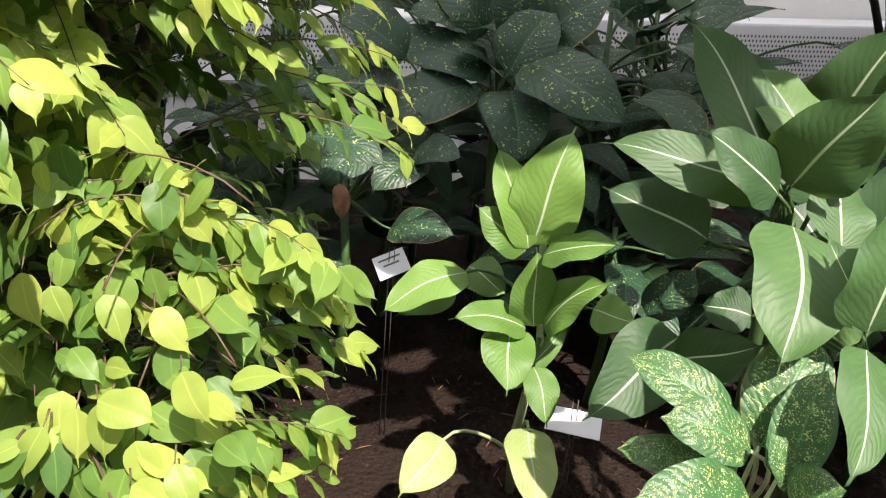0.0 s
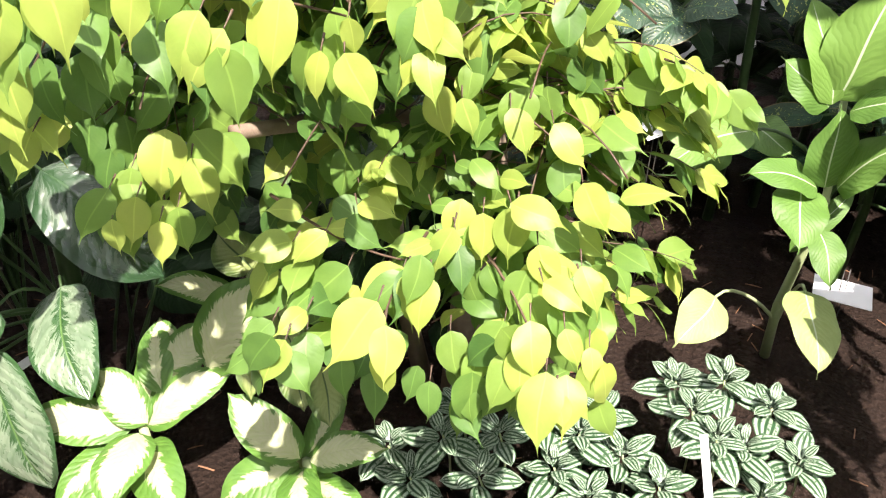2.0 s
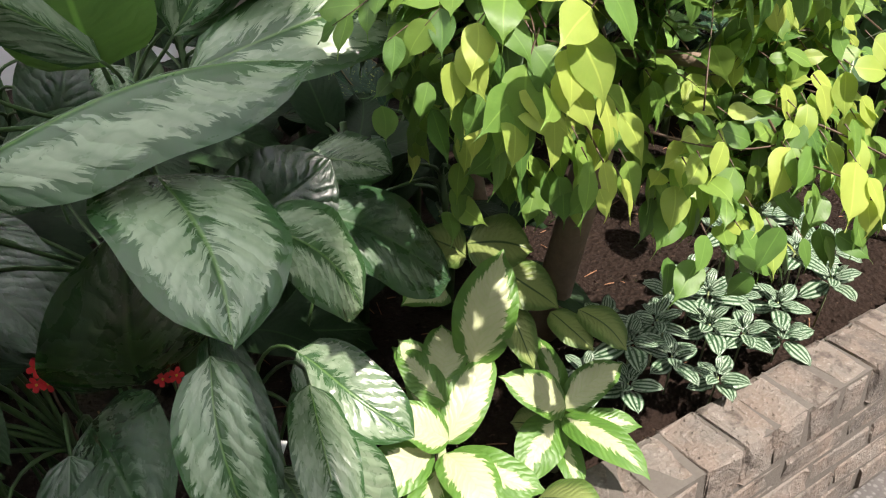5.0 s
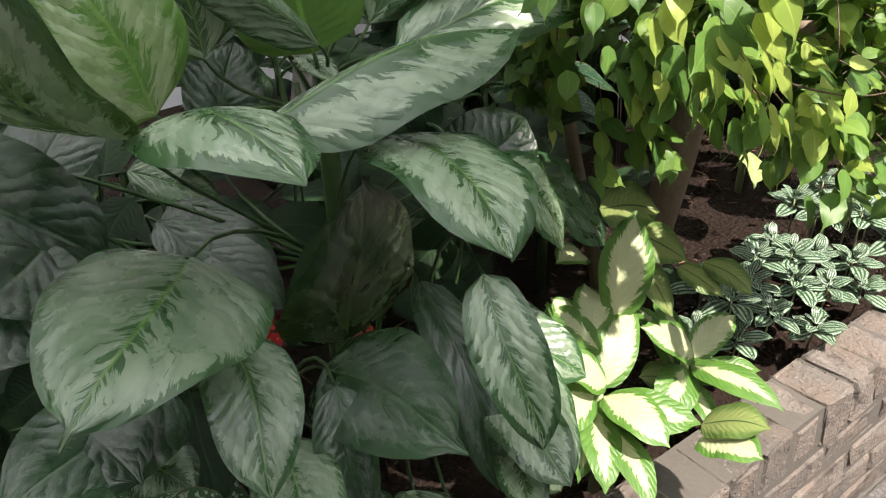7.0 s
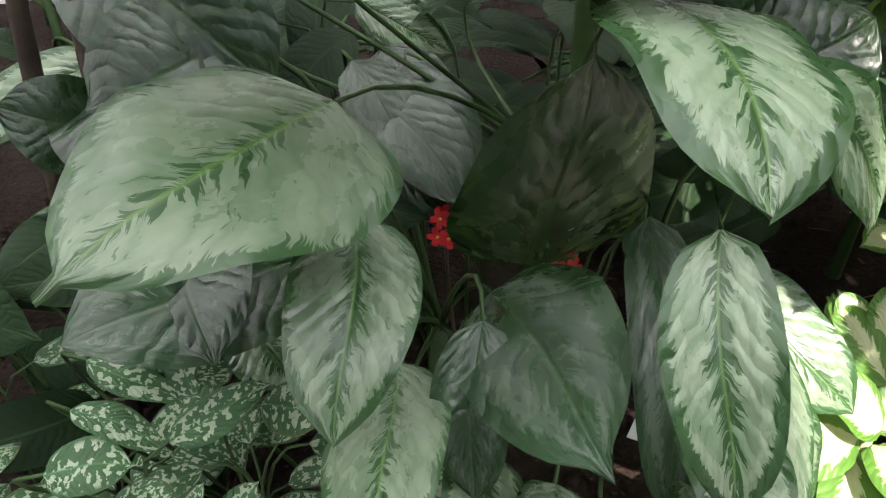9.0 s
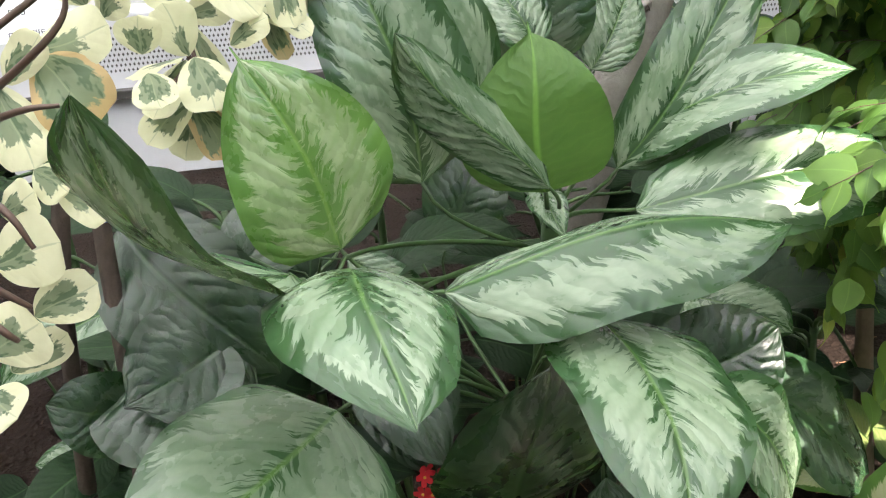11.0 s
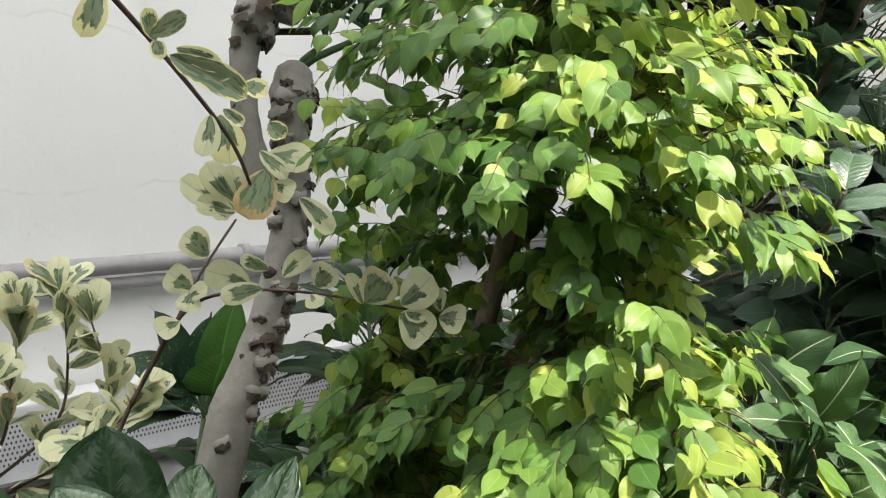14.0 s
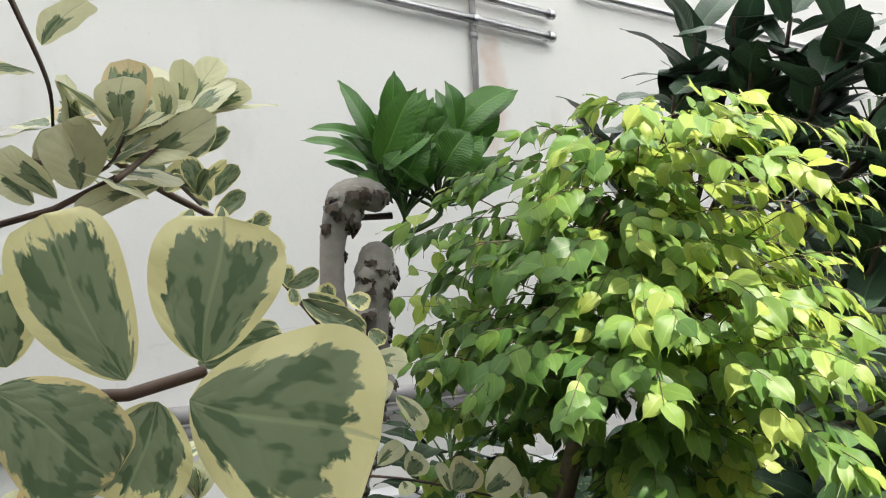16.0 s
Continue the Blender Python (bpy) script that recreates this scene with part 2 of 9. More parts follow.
def mat_dead_leaf():
    k = Leaf("dead_leaf", 8, 0.4)
    k.relief(0.004, 0.5)
    return k.done(k.mix(k.blotch, (0.16, 0.07, 0.035), (0.36, 0.20, 0.11)), 0.8)


def mat_stalk(name, dark, light):
    k = Tree(name)
    n = k.noise(k.coord(), 40.0, 3.0)
    k.bump(k.noise(k.coord(), 160.0, 2.0), 0.3, 0.001)
    return k.done(k.mix(n, dark, light), 0.5, spec=0.4)


def mat_bark(name, dark, light, scale=30.0, depth=0.004):
    k = Tree(name)
    p = k.place()
    big, fine = k.noise(p, scale * 0.3, 3.0), k.noise(p, scale * 2.0, 4.0, 0.65)
    c = k.mix(k.m("MULTIPLY_ADD", fine, 0.6, k.m("MULTIPLY", big, 0.5)), dark, light)
    k.bump(k.m("ADD", k.m("MULTIPLY", big, 0.6), fine), 0.7, depth)
    return k.done(c, 0.8, spec=0.25)


def mat_soil():
    k = Tree("dark_potting_soil")
    p = k.place()
    crumbs, lumps, fine = k.voronoi(p, 70.0), k.noise(p, 9.0, 4.0), k.noise(p, 140.0, 3.0, 0.7)
    c = k.mix(k.m("MULTIPLY_ADD", fine, 0.7, k.m("MULTIPLY", lumps, 0.3)), (0.007, 0.0045, 0.0035), (0.045, 0.028, 0.021))
    c = k.mix(k.step(k.noise(p, 55.0, 2.0), 0.68, 0.72), c, (0.065, 0.043, 0.03))
    k.bump(k.m("ADD", k.m("ADD", crumbs, lumps), fine), 1.0, 0.012)
    return k.done(c, 0.92, spec=0.15)


def mat_brick():
    k = Tree("weathered_brick")
    p, r = k.place(), k.chance()
    big, fine, pit = k.noise(p, 14.0, 4.0), k.noise(p, 90.0, 4.0, 0.7), k.voronoi(p, 60.0)
    c = k.mix(r, (0.10, 0.09, 0.082), (0.19, 0.17, 0.152))
    c = k.mix(k.step(big, 0.35, 0.7), c, (0.19, 0.152, 0.128))
    c = k.mix(k.step(fine, 0.5, 0.75, 0.0, 0.55), c, (0.36, 0.325, 0.29))
    c = k.mix(k.step(k.noise(p, 22.0, 3.0), 0.54, 0.70, 0.0, 0.8), c, (0.07, 0.058, 0.05))
    k.bump(k.m("ADD", k.m("ADD", big, fine), k.m("MULTIPLY", k.step(pit, 0.05, 0.2), 0.6)), 1.0, 0.009)
    return k.done(c, 0.85, spec=0.25)


def mat_rough(name, dark, light, scale, depth, rough=0.85):
    k = Tree(name)
    p = k.place()
    a, b = k.noise(p, scale, 4.0), k.noise(p, scale * 9, 4.0, 0.7)
    c = k.mix(k.m("MULTIPLY_ADD", b, 0.5, k.m("MULTIPLY", a, 0.5)), dark, light)
    k.bump(k.m("ADD", a, b), 0.5, depth)
    return k.done(c, rough, spec=0.3)


def mat_plaster():
    k = Tree("white_plaster")
    p = k.place()
    x = k.sep(p)
    a, b = k.noise(p, 0.9, 3.0), k.noise(p, 30.0, 4.0, 0.65)
    c = k.mix(a, (0.76, 0.752, 0.725), (0.85, 0.842, 0.812))
    c = k.mix(k.step(b, 0.62, 0.78, 0.0, 0.3), c, (0.55, 0.52, 0.50))
    wide = k.noise(k.comb(x[0], k.m("MULTIPLY", x[2], 0.25), x[1]), 3.0, 3.0)
    c = k.mix(k.step(wide, 0.62, 0.8, 0.0, 0.25), c, (0.56, 0.52, 0.47))
    warp = k.m("MULTIPLY_ADD", k.noise(p, 1.3, 4.0), 0.35, x[2])
    for h in (2.95, 3.45, 2.2):
        crack = k.m("ABSOLUTE", k.m("SUBTRACT", warp, h))
        c = k.mix(k.m("MULTIPLY", k.step(crack, 0.002, 0.008, 1.0, 0.0), k.step(k.noise(p, 2.0), 0.45, 0.6, 0.0, 0.16)), c, (0.4, 0.37, 0.35))
    rust = k.m("MULTIPLY", k.step(k.m("ABSOLUTE", k.m("SUBTRACT", x[0], k.m("MULTIPLY_ADD", k.noise(p, 4.0), 0.25, 1.42))), 0.02, 0.12, 1.0, 0.0), k.step(k.m("ABSOLUTE", k.m("SUBTRACT", x[2], 3.55)), 0.25, 0.6, 0.7, 0.0))
    c = k.mix(k.m("MULTIPLY", rust, k.noise(p, 7.0)), c, (0.55, 0.30, 0.20))
    k.bump(k.m("ADD", a, b), 0.3, 0.004)
    return k.done(c, 0.9, spec=0.2)


def mat_paving():
    k = Tree("pebble_paving")
    p = k.place()
    v = k.voronoi(p, 75.0)
    c = k.mix(k.step(v, 0.25, 0.5), (0.17, 0.165, 0.16), (0.05, 0.047, 0.045))
    c = k.mix(k.noise(p, 6.0), c, (0.11, 0.10, 0.095))
    k.bump(v, 0.6, 0.003)
    return k.done(c, 0.7)


def mat_metal(name, colour, rough, metal=1.0):
    k = Tree(name)
    n = k.noise(k.place(), 60.0, 3.0)
    c = k.mix(k.step(n, 0.45, 0.75, 0.0, 0.4), colour, tuple(0.45 * a for a in colour))
    return k.done(c, k.mix(n, (rough * 0.7,) * 3, (rough * 1.4,) * 3), metal=metal)


def mat_paint(name, colour, rough=0.5, spread=0.12):
    k = Tree(name)
    n = k.noise(k.place(), 18.0, 4.0)
    return k.done(k.mix(n, colour, tuple(a * (1 - spread * 2) for a in colour)), rough)


def mat_roof(name="added_translucent_roof", low=(0.82, 0.83, 0.82), high=(0.90, 0.91, 0.90)):
    k = Tree(name)
    n = k.noise(k.place(), 1.2, 3.0)
    return k.done(k.mix(n, low, high), 0.9, spec=0.1, through=0.95)


M = {
    "silver": mat_silver(),
    "silver_pale": mat_silver("pale_silver_leaf", pale=(0.125, 0.185, 0.115), bright=(0.205, 0.27, 0.18), core=0.12, rim=0.90),
    # the next two copy the silver leaf with shade put into the colour
    "silver_shaded": mat_silver("old_shaded_silver_leaf", low=(0.016, 0.045, 0.020), high=(0.034, 0.08, 0.034), pale=(0.05, 0.086, 0.058), bright=(0.115, 0.158, 0.112), core=0.28, rim=0.72, rib=(0.06, 0.12, 0.05)),
    "silver_deep_shade": mat_silver("deep_shaded_silver_leaf", low=(0.010, 0.028, 0.012), high=(0.02, 0.05, 0.02), pale=(0.024, 0.05, 0.029), bright=(0.05, 0.08, 0.05), core=0.30, rim=0.70, rib=(0.03, 0.07, 0.025)),
    "silver_young": mat_silver("young_silver_leaf", low=(0.06, 0.15, 0.03), high=(0.115, 0.235, 0.05), pale=(0.19, 0.28, 0.12), bright=(0.29, 0.375, 0.20), core=0.18, rim=0.78, rib=(0.18, 0.32, 0.07)),
    "cream": mat_camille(), "cream_green": mat_camille("green_edged_cream_leaf", 0.34), "olive": mat_olive(), "striped": mat_pilea(),
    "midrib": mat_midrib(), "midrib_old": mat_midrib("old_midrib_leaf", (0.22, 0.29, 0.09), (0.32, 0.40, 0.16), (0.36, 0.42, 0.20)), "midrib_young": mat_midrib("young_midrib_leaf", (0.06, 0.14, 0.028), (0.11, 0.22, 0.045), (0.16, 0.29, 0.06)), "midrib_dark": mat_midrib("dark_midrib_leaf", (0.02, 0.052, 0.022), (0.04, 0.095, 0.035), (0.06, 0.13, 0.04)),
    "speck_dark": mat_speckled("dark_speckled_leaf", (0.014, 0.040, 0.020), (0.30, 0.36, 0.10), 0.04, 0.42, 8.0),
    "speck_light": mat_speckled("pale_speckled_leaf", (0.03, 0.085, 0.028), (0.40, 0.47, 0.18), 0.10, 0.42, 15.0),
    "small_silver": mat_speckled("silver_fleck_leaf", (0.028, 0.08, 0.028), (0.36, 0.45, 0.31), 0.15, 0.36, 3.0),
    # fig colours carry sun and shade besides age: lime sunward, dark inside
    "young": mat_ficus("young_sunlit_fig_leaf", (0.20, 0.315, 0.065), (0.42, 0.49, 0.11), 0.42),
    "old": mat_ficus("old_shaded_fig_leaf", (0.042, 0.11, 0.028), (0.12, 0.225, 0.048), 0.26),
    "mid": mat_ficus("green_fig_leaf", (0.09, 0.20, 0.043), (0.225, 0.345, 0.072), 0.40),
    "old_mass": mat_ficus("inner_shaded_fig_leaf", (0.042, 0.11, 0.028), (0.12, 0.225, 0.048), 0.26, True),
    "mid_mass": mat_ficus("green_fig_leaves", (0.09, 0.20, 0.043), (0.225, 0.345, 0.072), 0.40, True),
    "young_mass": mat_ficus("young_sunlit_fig_leaves", (0.20, 0.315, 0.065), (0.42, 0.49, 0.11), 0.42, True),
    "variegated": mat_variegated(),
    "variegated_wide": mat_variegated("green_centred_leaf", 0.48, (0.76, 0.71, 0.34), (0.86, 0.81, 0.45)),
    "glossy": mat_plain_leaf("glossy_dark_leaf", (0.042, 0.125, 0.025), (0.105, 0.265, 0.045), 0.3),
    "rubber": mat_plain_leaf("leathery_dark_leaf", (0.026, 0.058, 0.032), (0.065, 0.12, 0.065), 0.30),
    # near-black green: the shade deep in the bed is put into this colour
    "grey_leaf": mat_plain_leaf("shade_dark_leaf", (0.009, 0.024, 0.010), (0.022, 0.051, 0.018), 0.5, 0.05, 0.15),
    "underside": mat_plain_leaf("leaf_underside", (0.065, 0.155, 0.025), (0.11, 0.23, 0.04), 0.5, 0.25),
    "dead": mat_dead_leaf(),
    "stalk": mat_stalk("green_stalk", (0.025, 0.06, 0.018), (0.06, 0.12, 0.035)),
    "pale_stalk": mat_stalk("pale_stalk", (0.26, 0.34, 0.16), (0.42, 0.48, 0.26)),
    "twig": mat_stalk("brown_twig", (0.05, 0.03, 0.022), (0.13, 0.08, 0.055)),
    "red_bud": mat_stalk("red_bud", (0.16, 0.05, 0.03), (0.30, 0.10, 0.06)),
    "fig_bark": mat_bark("fig_bark", (0.09, 0.065, 0.05), (0.30, 0.225, 0.17), 30, 0.004),
    "grey_bark": mat_bark("grey_bark", (0.14, 0.125, 0.11), (0.42, 0.39, 0.355), 22, 0.006),
    "dark_bark": mat_bark("dark_bark", (0.035, 0.028, 0.022), (0.12, 0.09, 0.07), 40, 0.004),
    "soil": mat_soil(), "brick": mat_brick(), "plaster": mat_plaster(), "paving": mat_paving(),
    "mortar": mat_rough("mortar", (0.07, 0.062, 0.055), (0.15, 0.135, 0.12), 12, 0.004),
    "chrome": mat_metal("galvanised_pipe", (0.62, 0.62, 0.64), 0.3),
    "pipe_paint": mat_paint("grey_painted_pipe", (0.42, 0.40, 0.40), 0.55, 0.2),
    "white_metal": mat_paint("white_enamel", (0.78, 0.78, 0.80), 0.4, 0.06),
    "dark_metal": mat_paint("dark_ledge", (0.09, 0.085, 0.08), 0.6),
    "card": mat_paint("white_card", (0.78, 0.79, 0.82), 0.5, 0.03),
    "ink": mat_paint("grey_ink", (0.12, 0.12, 0.13), 0.7, 0.05),
    "tie": mat_paint("blue_tie", (0.03, 0.10, 0.35), 0.5, 0.05),
    "red": mat_paint("red_petal", (0.65, 0.02, 0.035), 0.5, 0.1),
    "yellow": mat_paint("yellow_centre", (0.7, 0.45, 0.04), 0.6, 0.1),
    # translucent stuff of the unseen panels added to shape the light
    "roof": mat_roof(), "roof_panel": mat_roof("added_shade_panel", (0.74, 0.75, 0.74), (0.82, 0.83, 0.82)),
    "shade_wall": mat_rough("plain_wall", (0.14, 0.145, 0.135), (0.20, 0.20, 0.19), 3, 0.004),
}


# ---- building blocks ----
def put_mesh(name, verts, faces, material, parent=None, uvs=None, smooth=True, label=""):
    me = bpy.data.meshes.new(name)
    me.from_pydata(verts, [], faces)
    if uvs is not None:
        layer = me.uv_layers.new(name="UVMap")
        index = np.empty(len(me.loops), dtype=np.int32)
        me.loops.foreach_get("vertex_index", index)
        layer.data.foreach_set("uv", np.asarray(uvs, dtype=np.float32)[index].ravel())
    me.polygons.foreach_set("use_smooth", [smooth] * len(me.polygons))
    me.materials.append(M[material])
    ob = new(name, me)
    if parent is not None:
        ob.parent = parent
    if label:
        tagged(ob, label)
    return ob


def part(name, bm, material, parent, label="", smooth=False):
    me = bpy.data.meshes.new(name)
    bm.to_mesh(me)
    bm.free()
    me.polygons.foreach_set("use_smooth", [smooth] * len(me.polygons))
    me.materials.append(M[material])
    ob = new(name, me)
    if parent is not None:
        ob.parent = parent
    if label:
        tagged(ob, label)
    return ob


def thing(name, at, label, category, group="", kind=""):
    ob = new(name)
    ob.empty_display_size = 0.1
    ob.location = at
    return tagged(ob, label, category, group, kind)


def box(bm, x0, y0, z0, x1, y1, z1, bevel=0.0):
    r = bmesh.ops.create_cube(bm, size=1.0, matrix=Matrix.LocRotScale(((x0 + x1) / 2, (y0 + y1) / 2, (z0 + z1) / 2), None, (x1 - x0, y1 - y0, z1 - z0)))
    if bevel:
        edges = list({e for v in r["verts"] for e in v.link_edges})
        bmesh.ops.bevel(bm, geom=edges, offset=bevel, segments=2, affect="EDGES", profile=0.6)
    return bm


def tube_data(points, radii, sides=7, lumps=0.0, seed=0):
    """Verts and faces of a round stem along points."""
    pts = [Vector(p) for p in points]
    verts, faces = [], []
    for i, p in enumerate(pts):
        d = (pts[min(i + 1, len(pts) - 1)] - pts[max(i - 1, 0)]).normalized()
        a = d.cross(Vector((0.31, 0.9, 0.2))).normalized()
        b = d.cross(a)
        for k in range(sides):
            w = 2 * math.pi * k / sides
            r = radii[i] * (1 + lumps * noise.noise(p * 24 + Vector((math.cos(w), math.sin(w), seed)) * 1.5))
            verts.append(p + (a * math.cos(w) + b * math.sin(w)) * r)
    n = len(pts)
    for i in range(n - 1):
        for k in range(sides):
            k2 = (k + 1) % sides
            faces.append((i * sides + k, i * sides + k2, (i + 1) * sides + k2, (i + 1) * sides + k))
    faces.append(tuple(reversed(range(sides))))
    faces.append(tuple(range((n - 1) * sides, n * sides)))
    return verts, faces


def glide(p0, c0, c1, p1, n):
    """Points on a cubic curve."""
    p0, c0, c1, p1 = (Vector(p) for p in (p0, c0, c1, p1))
    out = []
    for i in range(n + 1):
        t = i / n
        out.append(p0 * (1 - t) ** 3 + c0 * 3 * t * (1 - t) ** 2 + c1 * 3 * t * t * (1 - t) + p1 * t ** 3)
    return out


def stem(name, points, r0, r1, material, parent, sides=7, lumps=0.0, label=""):
    base = parent.location if parent is not None else Vector()
    n = len(points)
    v, f = tube_data([Vector(p) - base for p in points], [r0 + (r1 - r0) * i / (n - 1) for i in range(n)], sides, lumps)
    return put_mesh(name, v, f, material, parent, label=label)


SHAPES = {  # exponents of the outline towards base and tip, length of the drip tip
    "ovate": (0.56, 0.80, 0.20), "elliptic": (0.50, 0.60, 0.05), "broad": (0.42, 0.72, 0.06), "lance": (0.70, 0.95, 0.04),
    "oblong": (0.40, 0.50, 0.035), "obovate": (0.66, 0.36, 0.0), "heartwise": (0.62, 0.30, 0.0), "round": (0.45, 0.5, 0.0), "heart": (0.26, 0.80, 0.06),
}


def leaf_grid(length, width, shape="elliptic", arch=0.1, fold=0.15, curl=0.1, wave=0.03, hook=0.0, twist=0.0, nv=14, nu=8, seed=0.0):
    """Verts, faces and uvs of a leaf: the base at the origin, the tip at +y, the upper side to +z."""
    a, b, drip = SHAPES[shape]
    top = a / (a + b)
    peak = top ** a * (1 - top) ** b
    verts, uvs, faces = [], [], []
    for i in range(nv + 1):
        v = i / nv
        body = min(1.0, v / (1 - drip))
        w = max(body, 1e-4) ** a * max(1 - body, 0.0) ** b / peak
        if drip:
            w = max(w, 0.62 * drip * (1 - v) / (0.3 + 0.5 * (1 - v)) if v > 0.4 else 0.0)
        half = max(w, 0.012) * width / 2
        mid = arch * length * 4 * v * (1 - v) - hook * length * v ** 5
        tw = twist * (v - 0.3)
        sway = 0.04 * length * math.sin(2.6 * v + seed * 3)
        for j in range(nu + 1):
            u = 2 * j / nu - 1
            x = u * half
            z = abs(x) * fold - curl * u * u * half + wave * width * math.sin(v * 13 + seed * 7 + (2.0 if u > 0 else 0)) * u * u * min(1, 4 * v)
            x, z = x * math.cos(tw) - z * math.sin(tw), x * math.sin(tw) + z * math.cos(tw)
            verts.append(Vector((x + sway * (v * (1 - v) * 4), v * length, mid + z)))
            uvs.append(((u + 1) / 2, v))
    for i in range(nv):
        for j in range(nu):
            k = i * (nu + 1) + j
            faces.append((k, k + 1, k + nu + 2, k + nu + 1))
    return verts, faces, uvs


def frame_of(base, tip, facing):
    """The matrix that lays a leaf's +y from base to tip with its upper side towards facing."""
    y = (Vector(tip) - Vector(base)).normalized()
    x = y.cross(Vector(facing))
    x = x.normalized() if x.length > 1e-3 else y.cross(Vector((0.3, -0.5, 0.8))).normalized()
    z = x.cross(y)
    m = Matrix((x, y, z)).transposed().to_4x4()
    m.translation = Vector(base)
    return m


leaf_rng = random.Random(7)


def leaf(plant, material, base, tip, width, shape="elliptic", arch=0.1, fold=0.15, facing=(0, -0.8, 0.6), hook=0.0, curl=0.12, twist=0.0, wave=0.03, root=None, stalk="stalk", thick=0.004, name="leaf", label="", fine=1):
    """One leaf of a plant, in world metres, and the stalk that carries it from root."""
    length = (Vector(tip) - Vector(base)).length
    v, f, uv = leaf_grid(length, width, shape, arch, fold, curl, wave, hook, twist, 16 * fine, 8, leaf_rng.random() * 6)
    m = Matrix.Translation(-plant.location) @ frame_of(base, tip, facing)
    ob = put_mesh(name, [m @ p for p in v], f, material, plant, uv, label=label)
    if root is not None:
        base, root = Vector(base), Vector(root)
        ahead = (Vector(tip) - base).normalized()
        span = (base - root).length
        lift = 0.45 if span < 0.22 else 0.10
        pts = glide(root, root + Vector((0, 0, lift * span)), base - ahead * 0.3 * span, base, 8)
        stem("petiole", pts, thick * 1.4, thick * 0.8, stalk, plant, 6)
    return ob


# ---- the place ----
SOIL, RIM, RIM_Y0, RIM_Y1, WALL_Y = 0.335, 0.40, 0.635, 0.765, 4.05
SKEW, PIVOT = 0.068, -0.54   # the planter runs at a slight angle to the wall


def rim_y(x):
    return RIM_Y1 + SKEW * (x - PIVOT)


bm = bmesh.new()
box(bm, -7, -5.0, -0.12, 8, 1.45, 0.0)
floor = tagged(part("floor", bm, "mortar", None), "dark grey pebbled paving floor beside the planter", "floor", kind="structure")

bm = bmesh.new()
box(bm, -7.0, WALL_Y, -0.1, 8.0, WALL_Y + 0.25, 5.2)
tagged(part("wall_north", bm, "plaster", None), "white plastered wall with faint cracks behind the planting", "wall", kind="structure")
# unseen dark walls, added to close the place and cut the side light
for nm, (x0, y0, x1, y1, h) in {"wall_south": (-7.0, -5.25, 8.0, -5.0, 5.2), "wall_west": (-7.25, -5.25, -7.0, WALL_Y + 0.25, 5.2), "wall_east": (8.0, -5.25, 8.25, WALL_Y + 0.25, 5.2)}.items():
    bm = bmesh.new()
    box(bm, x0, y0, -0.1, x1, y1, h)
    tagged(part(nm, bm, "shade_wall", None), "unseen dark wall, added to close the place and cut side light", "wall", kind="structure")

# soil: one uneven sheet
bm = bmesh.new()
nx, ny = 150, 66
grid = [[None] * (ny + 1) for _ in range(nx + 1)]
for i in range(nx + 1):
    for j in range(ny + 1):
        x = -7 + 15 * i / nx
        y = rim_y(x) - 0.02 + (WALL_Y - rim_y(x) + 0.02) * j / ny
        p = Vector((x, y, 0))
        z = SOIL + 0.035 * noise.noise(p * 2.3) + 0.018 * noise.noise(p * 7.0) - 0.03 * max(0, 1 - (y - rim_y(x)) / 0.15)
        grid[i][j] = bm.verts.new((x, y, z))
for i in range(nx):
    for j in range(ny):
        bm.faces.new((grid[i][j], grid[i + 1][j], grid[i + 1][j + 1], grid[i][j + 1]))
soil = tagged(part("ground", bm, "soil", None, smooth=True), "dark moist potting soil of the raised bed", "soil", kind="structure")


def soil_z(x, y):
    p = Vector((x, y, 0))
    return SOIL + 0.035 * noise.noise(p * 2.3) + 0.018 * noise.noise(p * 7.0)


# crumbs and litter on the soil
rng = random.Random(3)
cv, cf = [], []
for n in range(1500):
    x, y = rng.uniform(-2.2, 1.3), rng.uniform(0.8, 2.6)
    s = rng.choice((0.003, 0.005, 0.007, 0.012)) * rng.uniform(0.6, 1.3)
    c = Vector((x, y, soil_z(x, y) + s * 0.3))
    k = len(cv)
    for d in ((1, 0, 0), (0, 1, 0), (-1, 0, 0), (0, -1, 0), (0, 0, 0.8), (0, 0, -0.8)):
        cv.append(c + Vector(d) * s * rng.uniform(0.6, 1.4))
    for a, b, d in ((0, 1, 4), (1, 2, 4), (2, 3, 4), (3, 0, 4), (1, 0, 5), (2, 1, 5), (3, 2, 5), (0, 3, 5)):
        cf.append((k + a, k + b, k + d))
tagged(put_mesh("soil_crumbs", cv, cf, "soil", None, smooth=False), "loose crumbs of dark soil on the bed", "soil", kind="stuff")
cv, cf = [], []
for n in range(160):
    x, y = rng.uniform(-1.6, 1.0), rng.uniform(0.82, 2.0)
    a, l = rng.uniform(0, 6.28), rng.uniform(0.012, 0.05)
    c, d = Vector((x, y, soil_z(x, y) + 0.006)), Vector((math.cos(a), math.sin(a), rng.uniform(-0.1, 0.2)))
    w = Vector((-d.y, d.x, 0)) * rng.uniform(0.0008, 0.002)
    k = len(cv)
    cv += [c - d * l / 2 - w, c - d * l / 2 + w, c + d * l / 2 + w, c + d * l / 2 - w, c + Vector((0, 0, 0.003))]
    cf += [(k, k + 1, k + 4), (k + 1, k + 2, k + 4), (k + 2, k + 3, k + 4), (k + 3, k, k + 4)]
